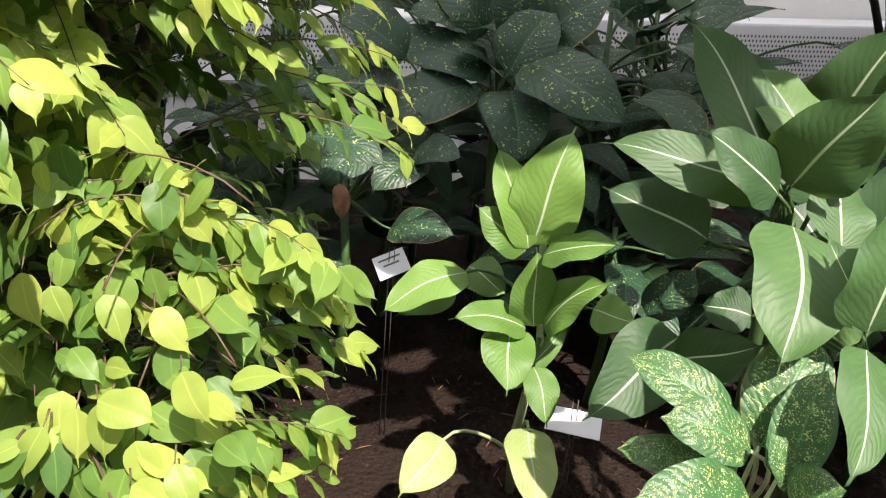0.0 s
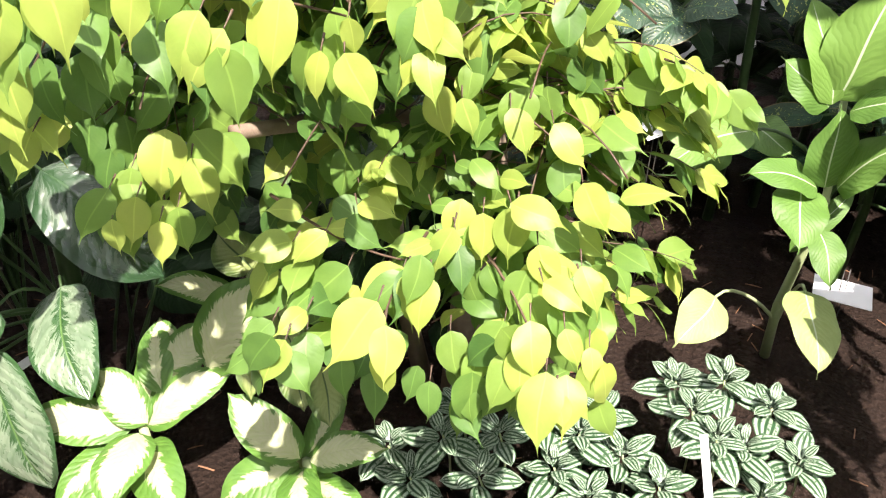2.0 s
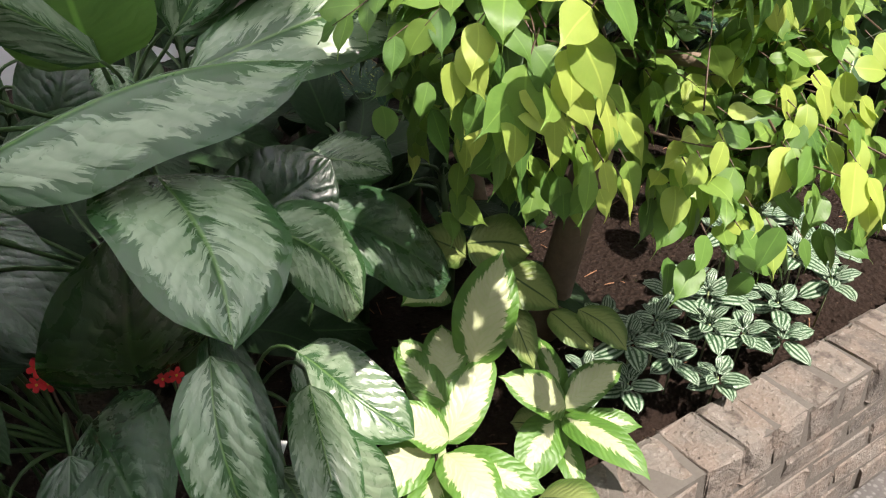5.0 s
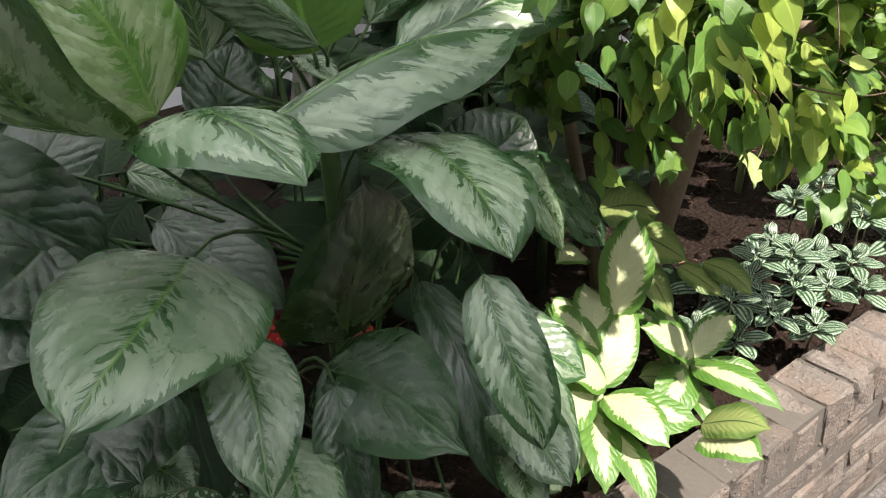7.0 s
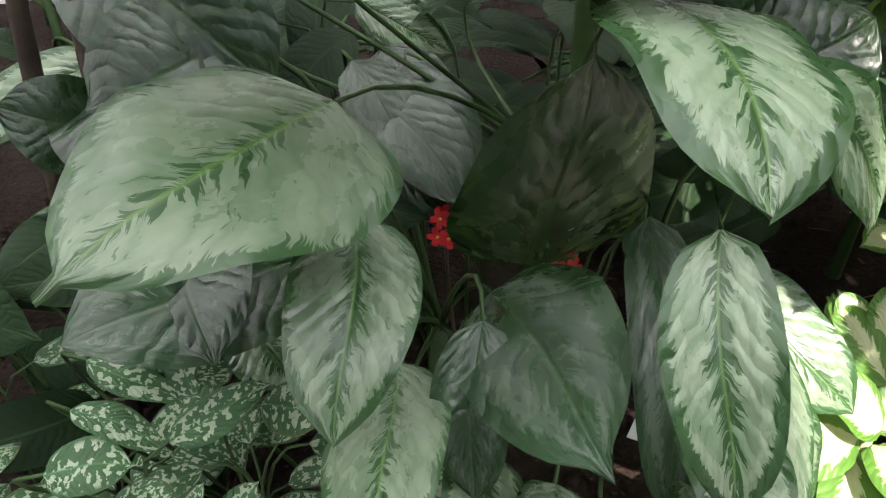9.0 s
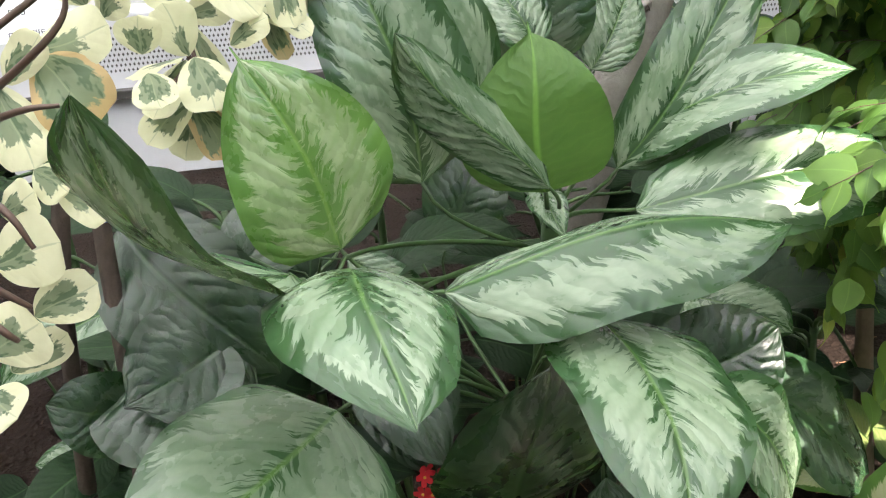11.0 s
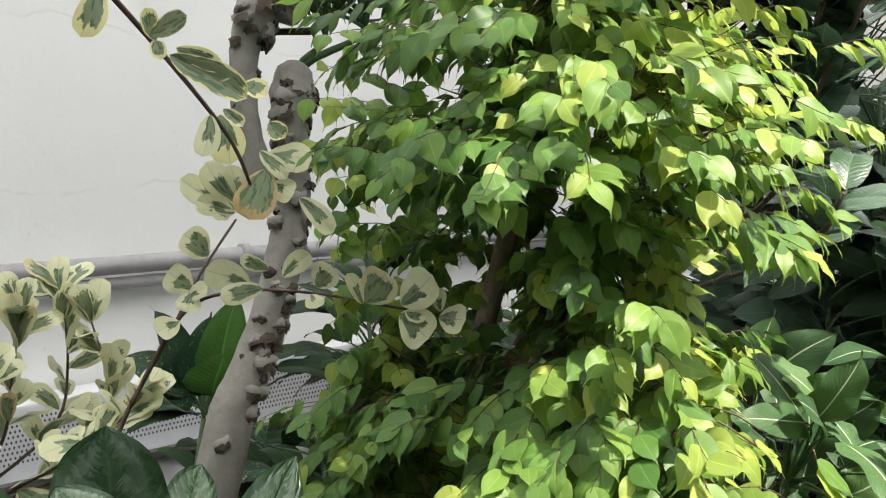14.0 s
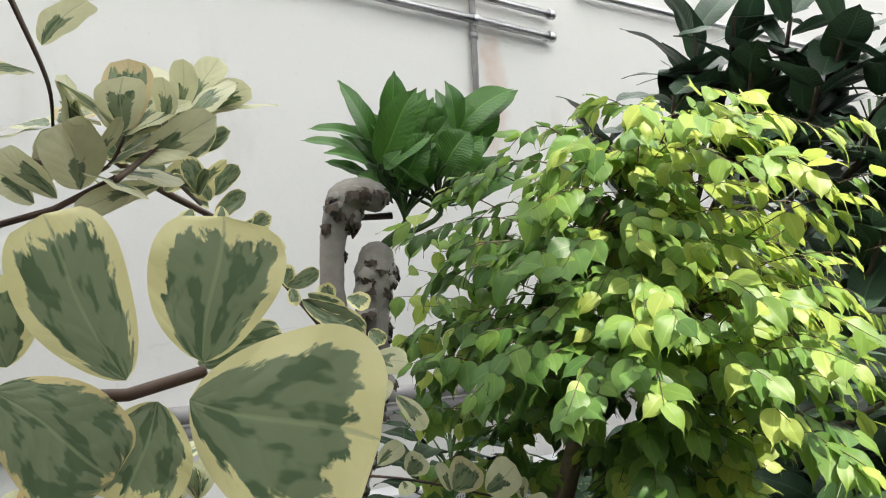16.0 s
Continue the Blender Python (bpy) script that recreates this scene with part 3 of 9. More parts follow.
tagged(put_mesh("leaf_litter", cv, cf, "dead", None, uvs=[(0.5, 0.5)] * len(cv), smooth=False), "dry brown twigs and shreds lying on the soil", "litter", kind="stuff")

# low pipes on the wall, upper conduit, the vertical riser
def wall_pipe(label, pts, r, mat, clips=()):
    t = thing("wall_pipe", pts[0], label, "pipe", "pipes on the wall")
    stem("tube", pts, r, r, mat, t, 12)
    for c in clips:
        d = Vector(pts[1]) - Vector(pts[0])
        d.normalize()
        stem("clip", [Vector(c) - d * 0.02, Vector(c) + d * 0.02], r * 1.35, r * 1.35, mat, t, 12)
    return t


wall_pipe("thick grey painted heating pipe along the white wall", [(-7, 3.96, 1.52), (8, 3.96, 1.82)], 0.045, "pipe_paint", [(-1.1, 3.96, 1.638), (0.2, 3.96, 1.664), (-2.6, 3.96, 1.608)])
wall_pipe("thinner grey painted pipe below the heating pipe", [(-7, 3.98, 1.435), (8, 3.98, 1.735)], 0.030, "pipe_paint", [(-0.7, 3.98, 1.561), (-1.42, 3.98, 1.547)])

# perforated white cover along the foot of the wall
cover = thing("radiator_cover", (0, 3.78, SOIL), "white perforated metal cover along the foot of the wall", "radiator cover")
cover.rotation_euler.y = -0.045
bm = bmesh.new()
box(bm, -7, 0, -0.3, 8, 0.24, 0.80, 0.012)
part("casing", bm, "white_metal", cover)
bm = bmesh.new()
box(bm, -7, -0.05, 0.455, 8, 0.02, 0.49, 0.004)
part("ledge", bm, "dark_metal", cover, "dark ledge along the cover")
hv, hf = [], []
for i in range(340):
    for j in range(9):
        x, z = -2.6 + i * 0.018 + (j % 2) * 0.009, 0.565 + j * 0.022
        k = len(hv)
        hv += [(x - 0.005, -0.003, z), (x, -0.003, z - 0.008), (x + 0.005, -0.003, z), (x, -0.003, z + 0.008)]
        hf.append((k, k + 1, k + 2, k + 3))
tagged(put_mesh("perforation", hv, hf, "dark_metal", cover, smooth=False), "rows of small dark slots", kind="stuff")
conduit = wall_pipe("galvanised pipe high on the white wall", [(-3.0, 3.99, 4.06), (2.03, 3.99, 3.99)], 0.028, "chrome", [(1.39, 3.99, 4.0), (2.02, 3.99, 3.99)])
wall_pipe("second galvanised pipe just above the first", [(0.9, 3.99, 4.17), (2.04, 3.99, 4.15)], 0.026, "chrome", [(2.03, 3.99, 4.15)])
wall_pipe("dark vertical pipe on the white wall", [(1.39, 4.02, 3.09), (1.39, 4.02, 5.1)], 0.022, "pipe_paint", [(1.39, 4.02, 3.9)])
wall_pipe("long galvanised pipe rising along the wall", [(2.3, 3.99, 4.365), (7.5, 3.99, 4.46)], 0.026, "chrome")

# unseen sun-blocking panels added over the wall side and ends, open over the path
for x0, y0, x1, y1, glass in ((-7.0, -0.8, 8.0, WALL_Y, "roof"), (-7.0, -5.0, -0.06, -0.8, "roof_panel"), (2.3, -5.0, 8.0, -0.8, "roof_panel")):
    bm = bmesh.new()
    box(bm, x0, y0, 5.2, x1, y1, 5.23)
    tagged(part("ceiling", bm, glass, None), "unseen white translucent panel, added to soften light above the bed" if glass == "roof" else "unseen translucent panel, added to keep sun off parts of the bed", "ceiling", kind="structure")

# ---- the large silver-leaved plant ----
silver_base = Vector((-1.20, 1.16, soil_z(-1.20, 1.16)))
silver = thing("dumb_cane", silver_base, "large dumb cane with broad silver and green leaves in the bed", "plant", "dumb canes")
stem("cane", glide(silver_base - Vector((0, 0, 0.03)), silver_base + Vector((0.02, 0, 0.3)), (-1.20, 1.13, 0.95), (-1.20, 1.10, 1.13), 8), 0.024, 0.014, "stalk", silver, 9, 0.1)
CROWN = (-1.20, 1.12, 1.05)
NECK = (-1.24, 1.10, 0.80)
silver_low = thing("dumb_cane", (-1.42, 1.02, soil_z(-1.42, 1.02)), "lower dumb cane with hanging silver-green leaves below the tall one", "plant", "dumb canes")
LOW = (-1.40, 1.02, 0.62)
LOW_R = (-1.12, 1.02, 0.60)
stem("cane", [(-1.42, 1.02, 0.30), (-1.41, 1.02, 0.45), LOW], 0.018, 0.012, "stalk", silver_low, 8)

leaf(silver, "silver", (-1.500, 0.865, 1.185), (-1.462, 0.572, 1.222), 0.165, "oblong", arch=0.1, fold=0.05, hook=0.08, curl=0.35, facing=(0.05, 0.15, 1), root=CROWN, thick=0.003)
leaf(silver, "silver", (-1.400, 0.815, 1.175), (-1.022, 0.835, 1.205), 0.150, "oblong", arch=0.08, fold=-0.5, facing=(0.03, -0.25, 1), curl=0.2, root=CROWN, thick=0.003)
leaf(silver, "silver_pale", (-1.229, 1.030, 1.192), (-1.423, 0.967, 1.400), 0.085, "oblong", arch=0.05, fold=0.7, facing=(-0.7, -0.1, 0.7), curl=0.0, root=CROWN, thick=0.003)
leaf(silver, "underside", (-1.225, 1.060, 1.175), (-1.250, 1.075, 1.385), 0.190, "broad", arch=-0.12, fold=0.1, facing=(0.15, 0.95, 0.2), hook=-0.12, root=CROWN)
leaf(silver, "silver", (-1.550, 0.865, 1.185), (-1.669, 0.657, 1.425), 0.155, "oblong", arch=0.14, fold=0.12, facing=(-0.42, -0.68, 0.6), curl=0.2, root=NECK, thick=0.003)
leaf(silver, "silver_young", (-1.495, 0.925, 1.180), (-1.587, 0.935, 1.400), 0.175, "broad", arch=0.1, fold=0.12, facing=(0.1, -0.85, 0.5), curl=0.15, root=CROWN, thick=0.003)
leaf(silver, "silver", (-1.385, 1.060, 1.200), (-1.470, 1.103, 1.500), 0.170, "oblong", arch=0.1, fold=0.22, root=CROWN, thick=0.003)
leaf(silver, "silver", (-1.290, 1.140, 1.280), (-1.434, 1.180, 1.535), 0.125, "oblong", arch=0.08, fold=0.2, root=CROWN, thick=0.003)
leaf(silver, "silver_shaded", (-1.180, 1.360, 1.260), (-1.156, 1.379, 1.490), 0.190, "oblong", arch=0.06, fold=0.12, root=CROWN, thick=0.003)
leaf(silver, "silver", (-1.181, 1.278, 1.313), (-1.243, 1.346, 1.413), 0.098, "oblong", arch=0.08, root=CROWN, thick=0.003)
leaf(silver, "silver", (-1.060, 1.375, 1.256), (-0.976, 1.435, 1.376), 0.100, "oblong", arch=0.06, root=CROWN, thick=0.003)
leaf(silver, "silver", (-1.130, 1.060, 1.200), (-0.943, 1.111, 1.452), 0.115, "oblong", arch=0.1, fold=0.2, root=CROWN, thick=0.003)
leaf(silver, "silver", (-1.110, 1.130, 1.199), (-0.899, 0.944, 1.340), 0.119, "oblong", arch=0.14, fold=0.2, facing=(0, -0.6, 0.8), root=CROWN, thick=0.003)
leaf(silver, "silver", (-1.135, 0.980, 1.175), (-0.757, 0.946, 1.190), 0.150, "oblong", arch=0.13, fold=0.18, facing=(0.1, -0.6, 0.8), curl=0.3, root=CROWN, thick=0.003)
leaf(silver, "silver", (-1.219, 0.864, 1.100), (-1.221, 0.606, 1.018), 0.190, "oblong", arch=0.14, fold=0.12, facing=(0.15, -0.7, 0.7), root=NECK, thick=0.003)
leaf(silver, "silver", (-1.136, 0.753, 1.061), (-1.029, 0.740, 0.913), 0.128, "oblong", arch=0.12, fold=0.15, facing=(0.3, -0.6, 0.7), root=NECK, thick=0.003)
leaf(silver, "silver_shaded", (-1.025, 0.885, 0.979), (-0.841, 0.853, 0.828), 0.150, "oblong", arch=0.1, facing=(0.2, -0.6, 0.75), root=NECK, thick=0.003)
# leaves deep in the plant use the copy darkened for shade
leaf(silver, "silver_deep_shade", (-1.288, 0.947, 0.759), (-1.279, 0.844, 1.077), 0.225, "broad", arch=0.06, fold=0.05, facing=(0.05, -0.9, 0.3), curl=0.15, root=NECK, thick=0.003)
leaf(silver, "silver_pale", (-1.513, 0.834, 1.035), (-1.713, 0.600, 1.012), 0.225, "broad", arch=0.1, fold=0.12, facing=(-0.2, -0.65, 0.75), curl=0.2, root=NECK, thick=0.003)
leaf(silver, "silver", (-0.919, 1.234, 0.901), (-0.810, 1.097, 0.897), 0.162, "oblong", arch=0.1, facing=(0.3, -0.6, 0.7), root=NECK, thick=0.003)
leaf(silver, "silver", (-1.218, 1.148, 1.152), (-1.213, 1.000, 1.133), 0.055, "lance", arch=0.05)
leaf(silver, "silver_deep_shade", (-1.764, 1.125, 1.146), (-1.579, 1.024, 0.969), 0.181, "oblong", arch=0.12, root=NECK, thick=0.003)
leaf(silver, "silver_deep_shade", (-1.747, 1.002, 0.944), (-1.840, 0.957, 1.003), 0.102, "oblong", arch=0.1, root=NECK, thick=0.003)
leaf(silver, "silver_deep_shade", (-1.630, 1.165, 1.040), (-1.512, 1.356, 1.111), 0.128, "oblong", arch=0.1, root=NECK, thick=0.003)
leaf(silver, "silver_deep_shade", (-1.296, 1.395, 0.967), (-1.200, 1.477, 1.114), 0.149, "oblong", arch=0.1, root=NECK, thick=0.003)
leaf(silver, "silver_deep_shade", (-1.477, 1.125, 0.941), (-1.379, 0.941, 0.855), 0.107, "oblong", arch=0.1, root=NECK, thick=0.003)
leaf(silver, "silver_deep_shade", (-1.147, 0.836, 1.013), (-1.014, 0.839, 1.077), 0.136, "oblong", arch=0.1, root=NECK, thick=0.003)
leaf(silver, "silver_deep_shade", (-1.420, 1.155, 0.948), (-1.367, 1.026, 0.838), 0.099, "oblong", arch=0.1, facing=(0.1, -0.7, 0.7), root=NECK, thick=0.003)
leaf(silver_low, "silver_shaded", (-1.363, 0.870, 0.785), (-1.333, 0.548, 0.838), 0.165, "elliptic", arch=0.08, facing=(-0.25, -0.6, 0.55), root=LOW, thick=0.003)
leaf(silver_low, "silver_pale", (-1.507, 0.805, 0.935), (-1.540, 0.620, 0.835), 0.112, "oblong", arch=0.16, fold=0.2, facing=(0, -0.8, 0.5), root=LOW, thick=0.003)
leaf(silver_low, "silver_pale", (-1.476, 0.796, 0.765), (-1.515, 0.519, 0.765), 0.108, "elliptic", arch=0.08, facing=(-0.05, -0.5, 0.75), root=LOW, thick=0.003)
leaf(silver_low, "silver_shaded", (-1.394, 0.759, 0.835), (-1.417, 0.668, 0.693), 0.078, "oblong", arch=0.1, facing=(-0.2, -0.8, 0.5), root=LOW, thick=0.003)
leaf(silver_low, "silver_shaded", (-1.189, 0.876, 0.860), (-1.218, 0.658, 0.630), 0.085, "oblong", arch=0.1, fold=0.25, facing=(-0.3, -0.8, 0.4), root=LOW_R, thick=0.003)
leaf(silver_low, "silver", (-1.238, 0.639, 0.994), (-1.254, 0.514, 0.824), 0.088, "oblong", arch=0.1, fold=0.3, facing=(-0.25, -0.65, 0.45), root=LOW_R, thick=0.003)
leaf(silver_low, "silver_pale", (-1.094, 0.799, 0.777), (-1.150, 0.588, 0.659), 0.096, "oblong", arch=0.1, facing=(0.2, -0.8, 0.5), root=LOW_R, thick=0.003)
leaf(silver_low, "silver_shaded", (-1.563, 0.915, 0.822), (-1.784, 0.784, 0.836), 0.155, "oblong", arch=0.1, facing=(0, -0.5, 0.8), root=LOW, thick=0.003)
leaf(silver_low, "silver_deep_shade", (-1.488, 1.116, 0.968), (-1.390, 0.960, 0.827), 0.093, "oblong", arch=0.08, facing=(0.1, -0.7, 0.7), root=LOW, thick=0.003)
leaf(silver_low, "silver_shaded", (-1.487, 0.761, 0.651), (-1.486, 0.630, 0.645), 0.078, "oblong", arch=0.1, facing=(0, -0.7, 0.7), root=LOW, thick=0.003)
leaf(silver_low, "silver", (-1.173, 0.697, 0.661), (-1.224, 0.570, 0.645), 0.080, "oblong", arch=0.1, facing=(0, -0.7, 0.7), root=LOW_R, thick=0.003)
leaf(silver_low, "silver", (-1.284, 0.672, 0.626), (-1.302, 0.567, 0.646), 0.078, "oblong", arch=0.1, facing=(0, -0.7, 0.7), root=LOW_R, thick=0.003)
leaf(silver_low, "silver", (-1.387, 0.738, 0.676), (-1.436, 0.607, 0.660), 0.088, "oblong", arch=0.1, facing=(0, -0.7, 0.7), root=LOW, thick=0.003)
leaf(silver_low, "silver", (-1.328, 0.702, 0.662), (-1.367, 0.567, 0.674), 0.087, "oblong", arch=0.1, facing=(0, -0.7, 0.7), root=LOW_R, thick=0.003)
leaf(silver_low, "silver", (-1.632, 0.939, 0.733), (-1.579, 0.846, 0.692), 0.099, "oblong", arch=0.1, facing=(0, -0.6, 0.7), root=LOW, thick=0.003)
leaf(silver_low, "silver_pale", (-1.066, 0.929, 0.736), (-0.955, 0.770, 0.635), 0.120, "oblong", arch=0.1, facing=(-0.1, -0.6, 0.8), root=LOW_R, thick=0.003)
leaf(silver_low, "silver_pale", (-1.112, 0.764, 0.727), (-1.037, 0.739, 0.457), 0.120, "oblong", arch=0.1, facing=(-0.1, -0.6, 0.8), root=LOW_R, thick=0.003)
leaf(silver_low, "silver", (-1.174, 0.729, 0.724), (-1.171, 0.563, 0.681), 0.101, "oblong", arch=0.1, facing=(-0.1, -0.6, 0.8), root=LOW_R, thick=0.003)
leaf(silver_low, "silver_deep_shade", (-1.627, 1.051, 1.015), (-1.752, 0.938, 1.000), 0.172, arch=0.1, root=LOW)
leaf(silver_low, "silver_deep_shade", (-1.442, 1.215, 0.948), (-1.380, 1.088, 0.835), 0.103, arch=0.1, root=LOW)
leaf(silver_low, "silver_deep_shade", (-1.681, 0.919, 0.863), (-1.645, 0.759, 0.814), 0.134, arch=0.1, root=LOW)
leaf(silver_low, "silver_deep_shade", (-1.726, 1.049, 1.002), (-1.681, 0.899, 0.926), 0.187, arch=0.1, root=LOW)
# filler leaves, coloured near-black so that gaps between the plants look shaded
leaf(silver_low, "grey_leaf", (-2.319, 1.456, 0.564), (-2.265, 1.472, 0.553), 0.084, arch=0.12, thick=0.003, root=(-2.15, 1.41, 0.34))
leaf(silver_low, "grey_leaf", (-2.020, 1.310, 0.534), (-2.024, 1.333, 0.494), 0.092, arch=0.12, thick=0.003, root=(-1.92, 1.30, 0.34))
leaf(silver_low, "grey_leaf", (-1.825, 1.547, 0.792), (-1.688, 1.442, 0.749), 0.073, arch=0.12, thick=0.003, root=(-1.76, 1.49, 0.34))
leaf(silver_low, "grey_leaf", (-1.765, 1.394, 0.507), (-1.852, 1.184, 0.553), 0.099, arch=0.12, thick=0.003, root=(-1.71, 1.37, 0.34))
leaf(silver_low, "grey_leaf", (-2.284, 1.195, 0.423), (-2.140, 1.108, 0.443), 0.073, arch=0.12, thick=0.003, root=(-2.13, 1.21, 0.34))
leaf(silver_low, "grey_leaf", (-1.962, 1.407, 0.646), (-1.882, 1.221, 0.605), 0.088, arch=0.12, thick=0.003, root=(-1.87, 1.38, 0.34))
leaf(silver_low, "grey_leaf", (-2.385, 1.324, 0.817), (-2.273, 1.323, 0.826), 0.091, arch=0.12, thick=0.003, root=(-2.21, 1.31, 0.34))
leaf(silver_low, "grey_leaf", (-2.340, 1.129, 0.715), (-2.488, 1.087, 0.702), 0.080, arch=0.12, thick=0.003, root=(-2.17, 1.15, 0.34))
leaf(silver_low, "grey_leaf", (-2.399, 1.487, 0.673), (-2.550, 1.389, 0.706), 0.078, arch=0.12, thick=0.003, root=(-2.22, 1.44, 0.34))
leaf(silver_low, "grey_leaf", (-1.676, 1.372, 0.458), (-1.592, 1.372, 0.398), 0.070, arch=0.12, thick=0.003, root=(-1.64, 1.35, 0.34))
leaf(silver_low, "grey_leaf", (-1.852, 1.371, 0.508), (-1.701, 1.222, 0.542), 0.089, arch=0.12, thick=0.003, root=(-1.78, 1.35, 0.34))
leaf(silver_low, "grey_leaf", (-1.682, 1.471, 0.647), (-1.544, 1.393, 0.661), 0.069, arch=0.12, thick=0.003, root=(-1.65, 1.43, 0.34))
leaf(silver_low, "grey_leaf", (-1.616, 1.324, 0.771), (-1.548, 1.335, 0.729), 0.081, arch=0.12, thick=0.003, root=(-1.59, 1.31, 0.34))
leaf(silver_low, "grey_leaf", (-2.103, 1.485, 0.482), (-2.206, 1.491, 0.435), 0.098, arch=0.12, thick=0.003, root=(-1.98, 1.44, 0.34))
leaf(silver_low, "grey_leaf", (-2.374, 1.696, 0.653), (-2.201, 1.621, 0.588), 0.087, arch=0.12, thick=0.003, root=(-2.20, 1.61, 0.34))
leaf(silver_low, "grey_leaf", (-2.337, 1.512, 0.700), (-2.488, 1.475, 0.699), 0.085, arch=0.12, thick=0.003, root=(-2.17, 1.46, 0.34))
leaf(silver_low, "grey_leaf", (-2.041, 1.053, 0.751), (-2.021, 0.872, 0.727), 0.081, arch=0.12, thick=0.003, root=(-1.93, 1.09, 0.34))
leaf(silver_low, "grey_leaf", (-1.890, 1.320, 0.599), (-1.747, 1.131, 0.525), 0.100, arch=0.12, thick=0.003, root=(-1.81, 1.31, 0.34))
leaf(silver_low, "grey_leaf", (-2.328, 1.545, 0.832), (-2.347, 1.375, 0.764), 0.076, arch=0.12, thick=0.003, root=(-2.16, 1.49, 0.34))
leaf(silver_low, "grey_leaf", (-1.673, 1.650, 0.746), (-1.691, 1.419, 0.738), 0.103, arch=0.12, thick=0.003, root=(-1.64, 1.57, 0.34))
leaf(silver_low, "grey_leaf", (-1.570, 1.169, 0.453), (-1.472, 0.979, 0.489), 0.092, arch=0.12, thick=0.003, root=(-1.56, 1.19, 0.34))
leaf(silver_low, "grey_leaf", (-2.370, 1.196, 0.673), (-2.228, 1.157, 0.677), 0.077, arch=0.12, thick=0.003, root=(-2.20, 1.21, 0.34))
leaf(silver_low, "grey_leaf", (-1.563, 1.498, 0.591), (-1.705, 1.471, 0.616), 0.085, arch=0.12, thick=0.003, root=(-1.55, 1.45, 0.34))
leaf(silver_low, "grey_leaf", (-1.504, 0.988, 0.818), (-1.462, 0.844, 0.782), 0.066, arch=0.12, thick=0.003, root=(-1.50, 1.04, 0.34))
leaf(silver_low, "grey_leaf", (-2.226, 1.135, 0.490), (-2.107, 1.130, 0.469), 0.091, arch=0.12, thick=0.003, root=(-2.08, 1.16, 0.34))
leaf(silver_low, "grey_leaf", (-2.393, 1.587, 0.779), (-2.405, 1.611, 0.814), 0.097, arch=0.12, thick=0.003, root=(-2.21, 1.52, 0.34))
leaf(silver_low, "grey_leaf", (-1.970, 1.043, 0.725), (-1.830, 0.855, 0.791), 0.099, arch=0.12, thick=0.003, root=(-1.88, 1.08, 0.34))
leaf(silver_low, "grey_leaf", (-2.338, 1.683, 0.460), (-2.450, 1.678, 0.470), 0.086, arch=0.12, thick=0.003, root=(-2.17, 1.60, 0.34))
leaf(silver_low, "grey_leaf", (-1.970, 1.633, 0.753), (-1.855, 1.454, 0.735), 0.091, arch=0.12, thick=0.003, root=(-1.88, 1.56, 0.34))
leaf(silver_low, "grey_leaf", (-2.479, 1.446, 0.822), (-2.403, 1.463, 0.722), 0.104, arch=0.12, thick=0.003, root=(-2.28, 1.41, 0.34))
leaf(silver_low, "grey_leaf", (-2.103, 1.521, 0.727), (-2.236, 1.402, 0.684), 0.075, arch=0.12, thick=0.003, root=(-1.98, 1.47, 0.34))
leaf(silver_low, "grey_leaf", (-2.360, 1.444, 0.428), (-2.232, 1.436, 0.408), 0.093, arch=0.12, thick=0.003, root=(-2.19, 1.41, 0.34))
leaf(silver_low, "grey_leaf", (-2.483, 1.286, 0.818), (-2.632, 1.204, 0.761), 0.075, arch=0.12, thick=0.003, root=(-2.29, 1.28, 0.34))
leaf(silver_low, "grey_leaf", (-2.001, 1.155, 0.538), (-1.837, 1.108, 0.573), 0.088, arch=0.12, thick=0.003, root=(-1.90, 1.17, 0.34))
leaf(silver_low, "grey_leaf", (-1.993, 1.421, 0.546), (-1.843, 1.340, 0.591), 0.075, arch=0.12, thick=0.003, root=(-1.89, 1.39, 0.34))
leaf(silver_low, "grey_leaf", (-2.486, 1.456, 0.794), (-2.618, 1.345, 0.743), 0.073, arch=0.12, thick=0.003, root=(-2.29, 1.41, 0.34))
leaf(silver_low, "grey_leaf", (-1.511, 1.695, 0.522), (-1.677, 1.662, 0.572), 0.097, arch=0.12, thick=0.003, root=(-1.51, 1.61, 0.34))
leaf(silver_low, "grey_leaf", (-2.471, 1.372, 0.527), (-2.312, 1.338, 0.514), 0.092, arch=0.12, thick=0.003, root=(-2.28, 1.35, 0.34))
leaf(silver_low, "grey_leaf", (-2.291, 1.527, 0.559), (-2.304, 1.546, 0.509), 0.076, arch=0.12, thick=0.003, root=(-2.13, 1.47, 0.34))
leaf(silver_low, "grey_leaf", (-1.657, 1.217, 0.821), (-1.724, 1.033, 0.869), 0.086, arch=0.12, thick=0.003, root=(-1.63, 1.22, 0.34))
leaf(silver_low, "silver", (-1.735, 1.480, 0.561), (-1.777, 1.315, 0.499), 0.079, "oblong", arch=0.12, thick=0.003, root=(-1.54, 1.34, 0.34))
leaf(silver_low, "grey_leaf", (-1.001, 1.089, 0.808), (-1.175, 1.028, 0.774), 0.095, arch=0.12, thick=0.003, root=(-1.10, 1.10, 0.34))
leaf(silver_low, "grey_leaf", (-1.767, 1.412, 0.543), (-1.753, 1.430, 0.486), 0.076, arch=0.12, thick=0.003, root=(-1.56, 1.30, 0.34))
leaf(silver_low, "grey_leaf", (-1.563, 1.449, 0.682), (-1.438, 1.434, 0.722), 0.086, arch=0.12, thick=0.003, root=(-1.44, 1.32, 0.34))
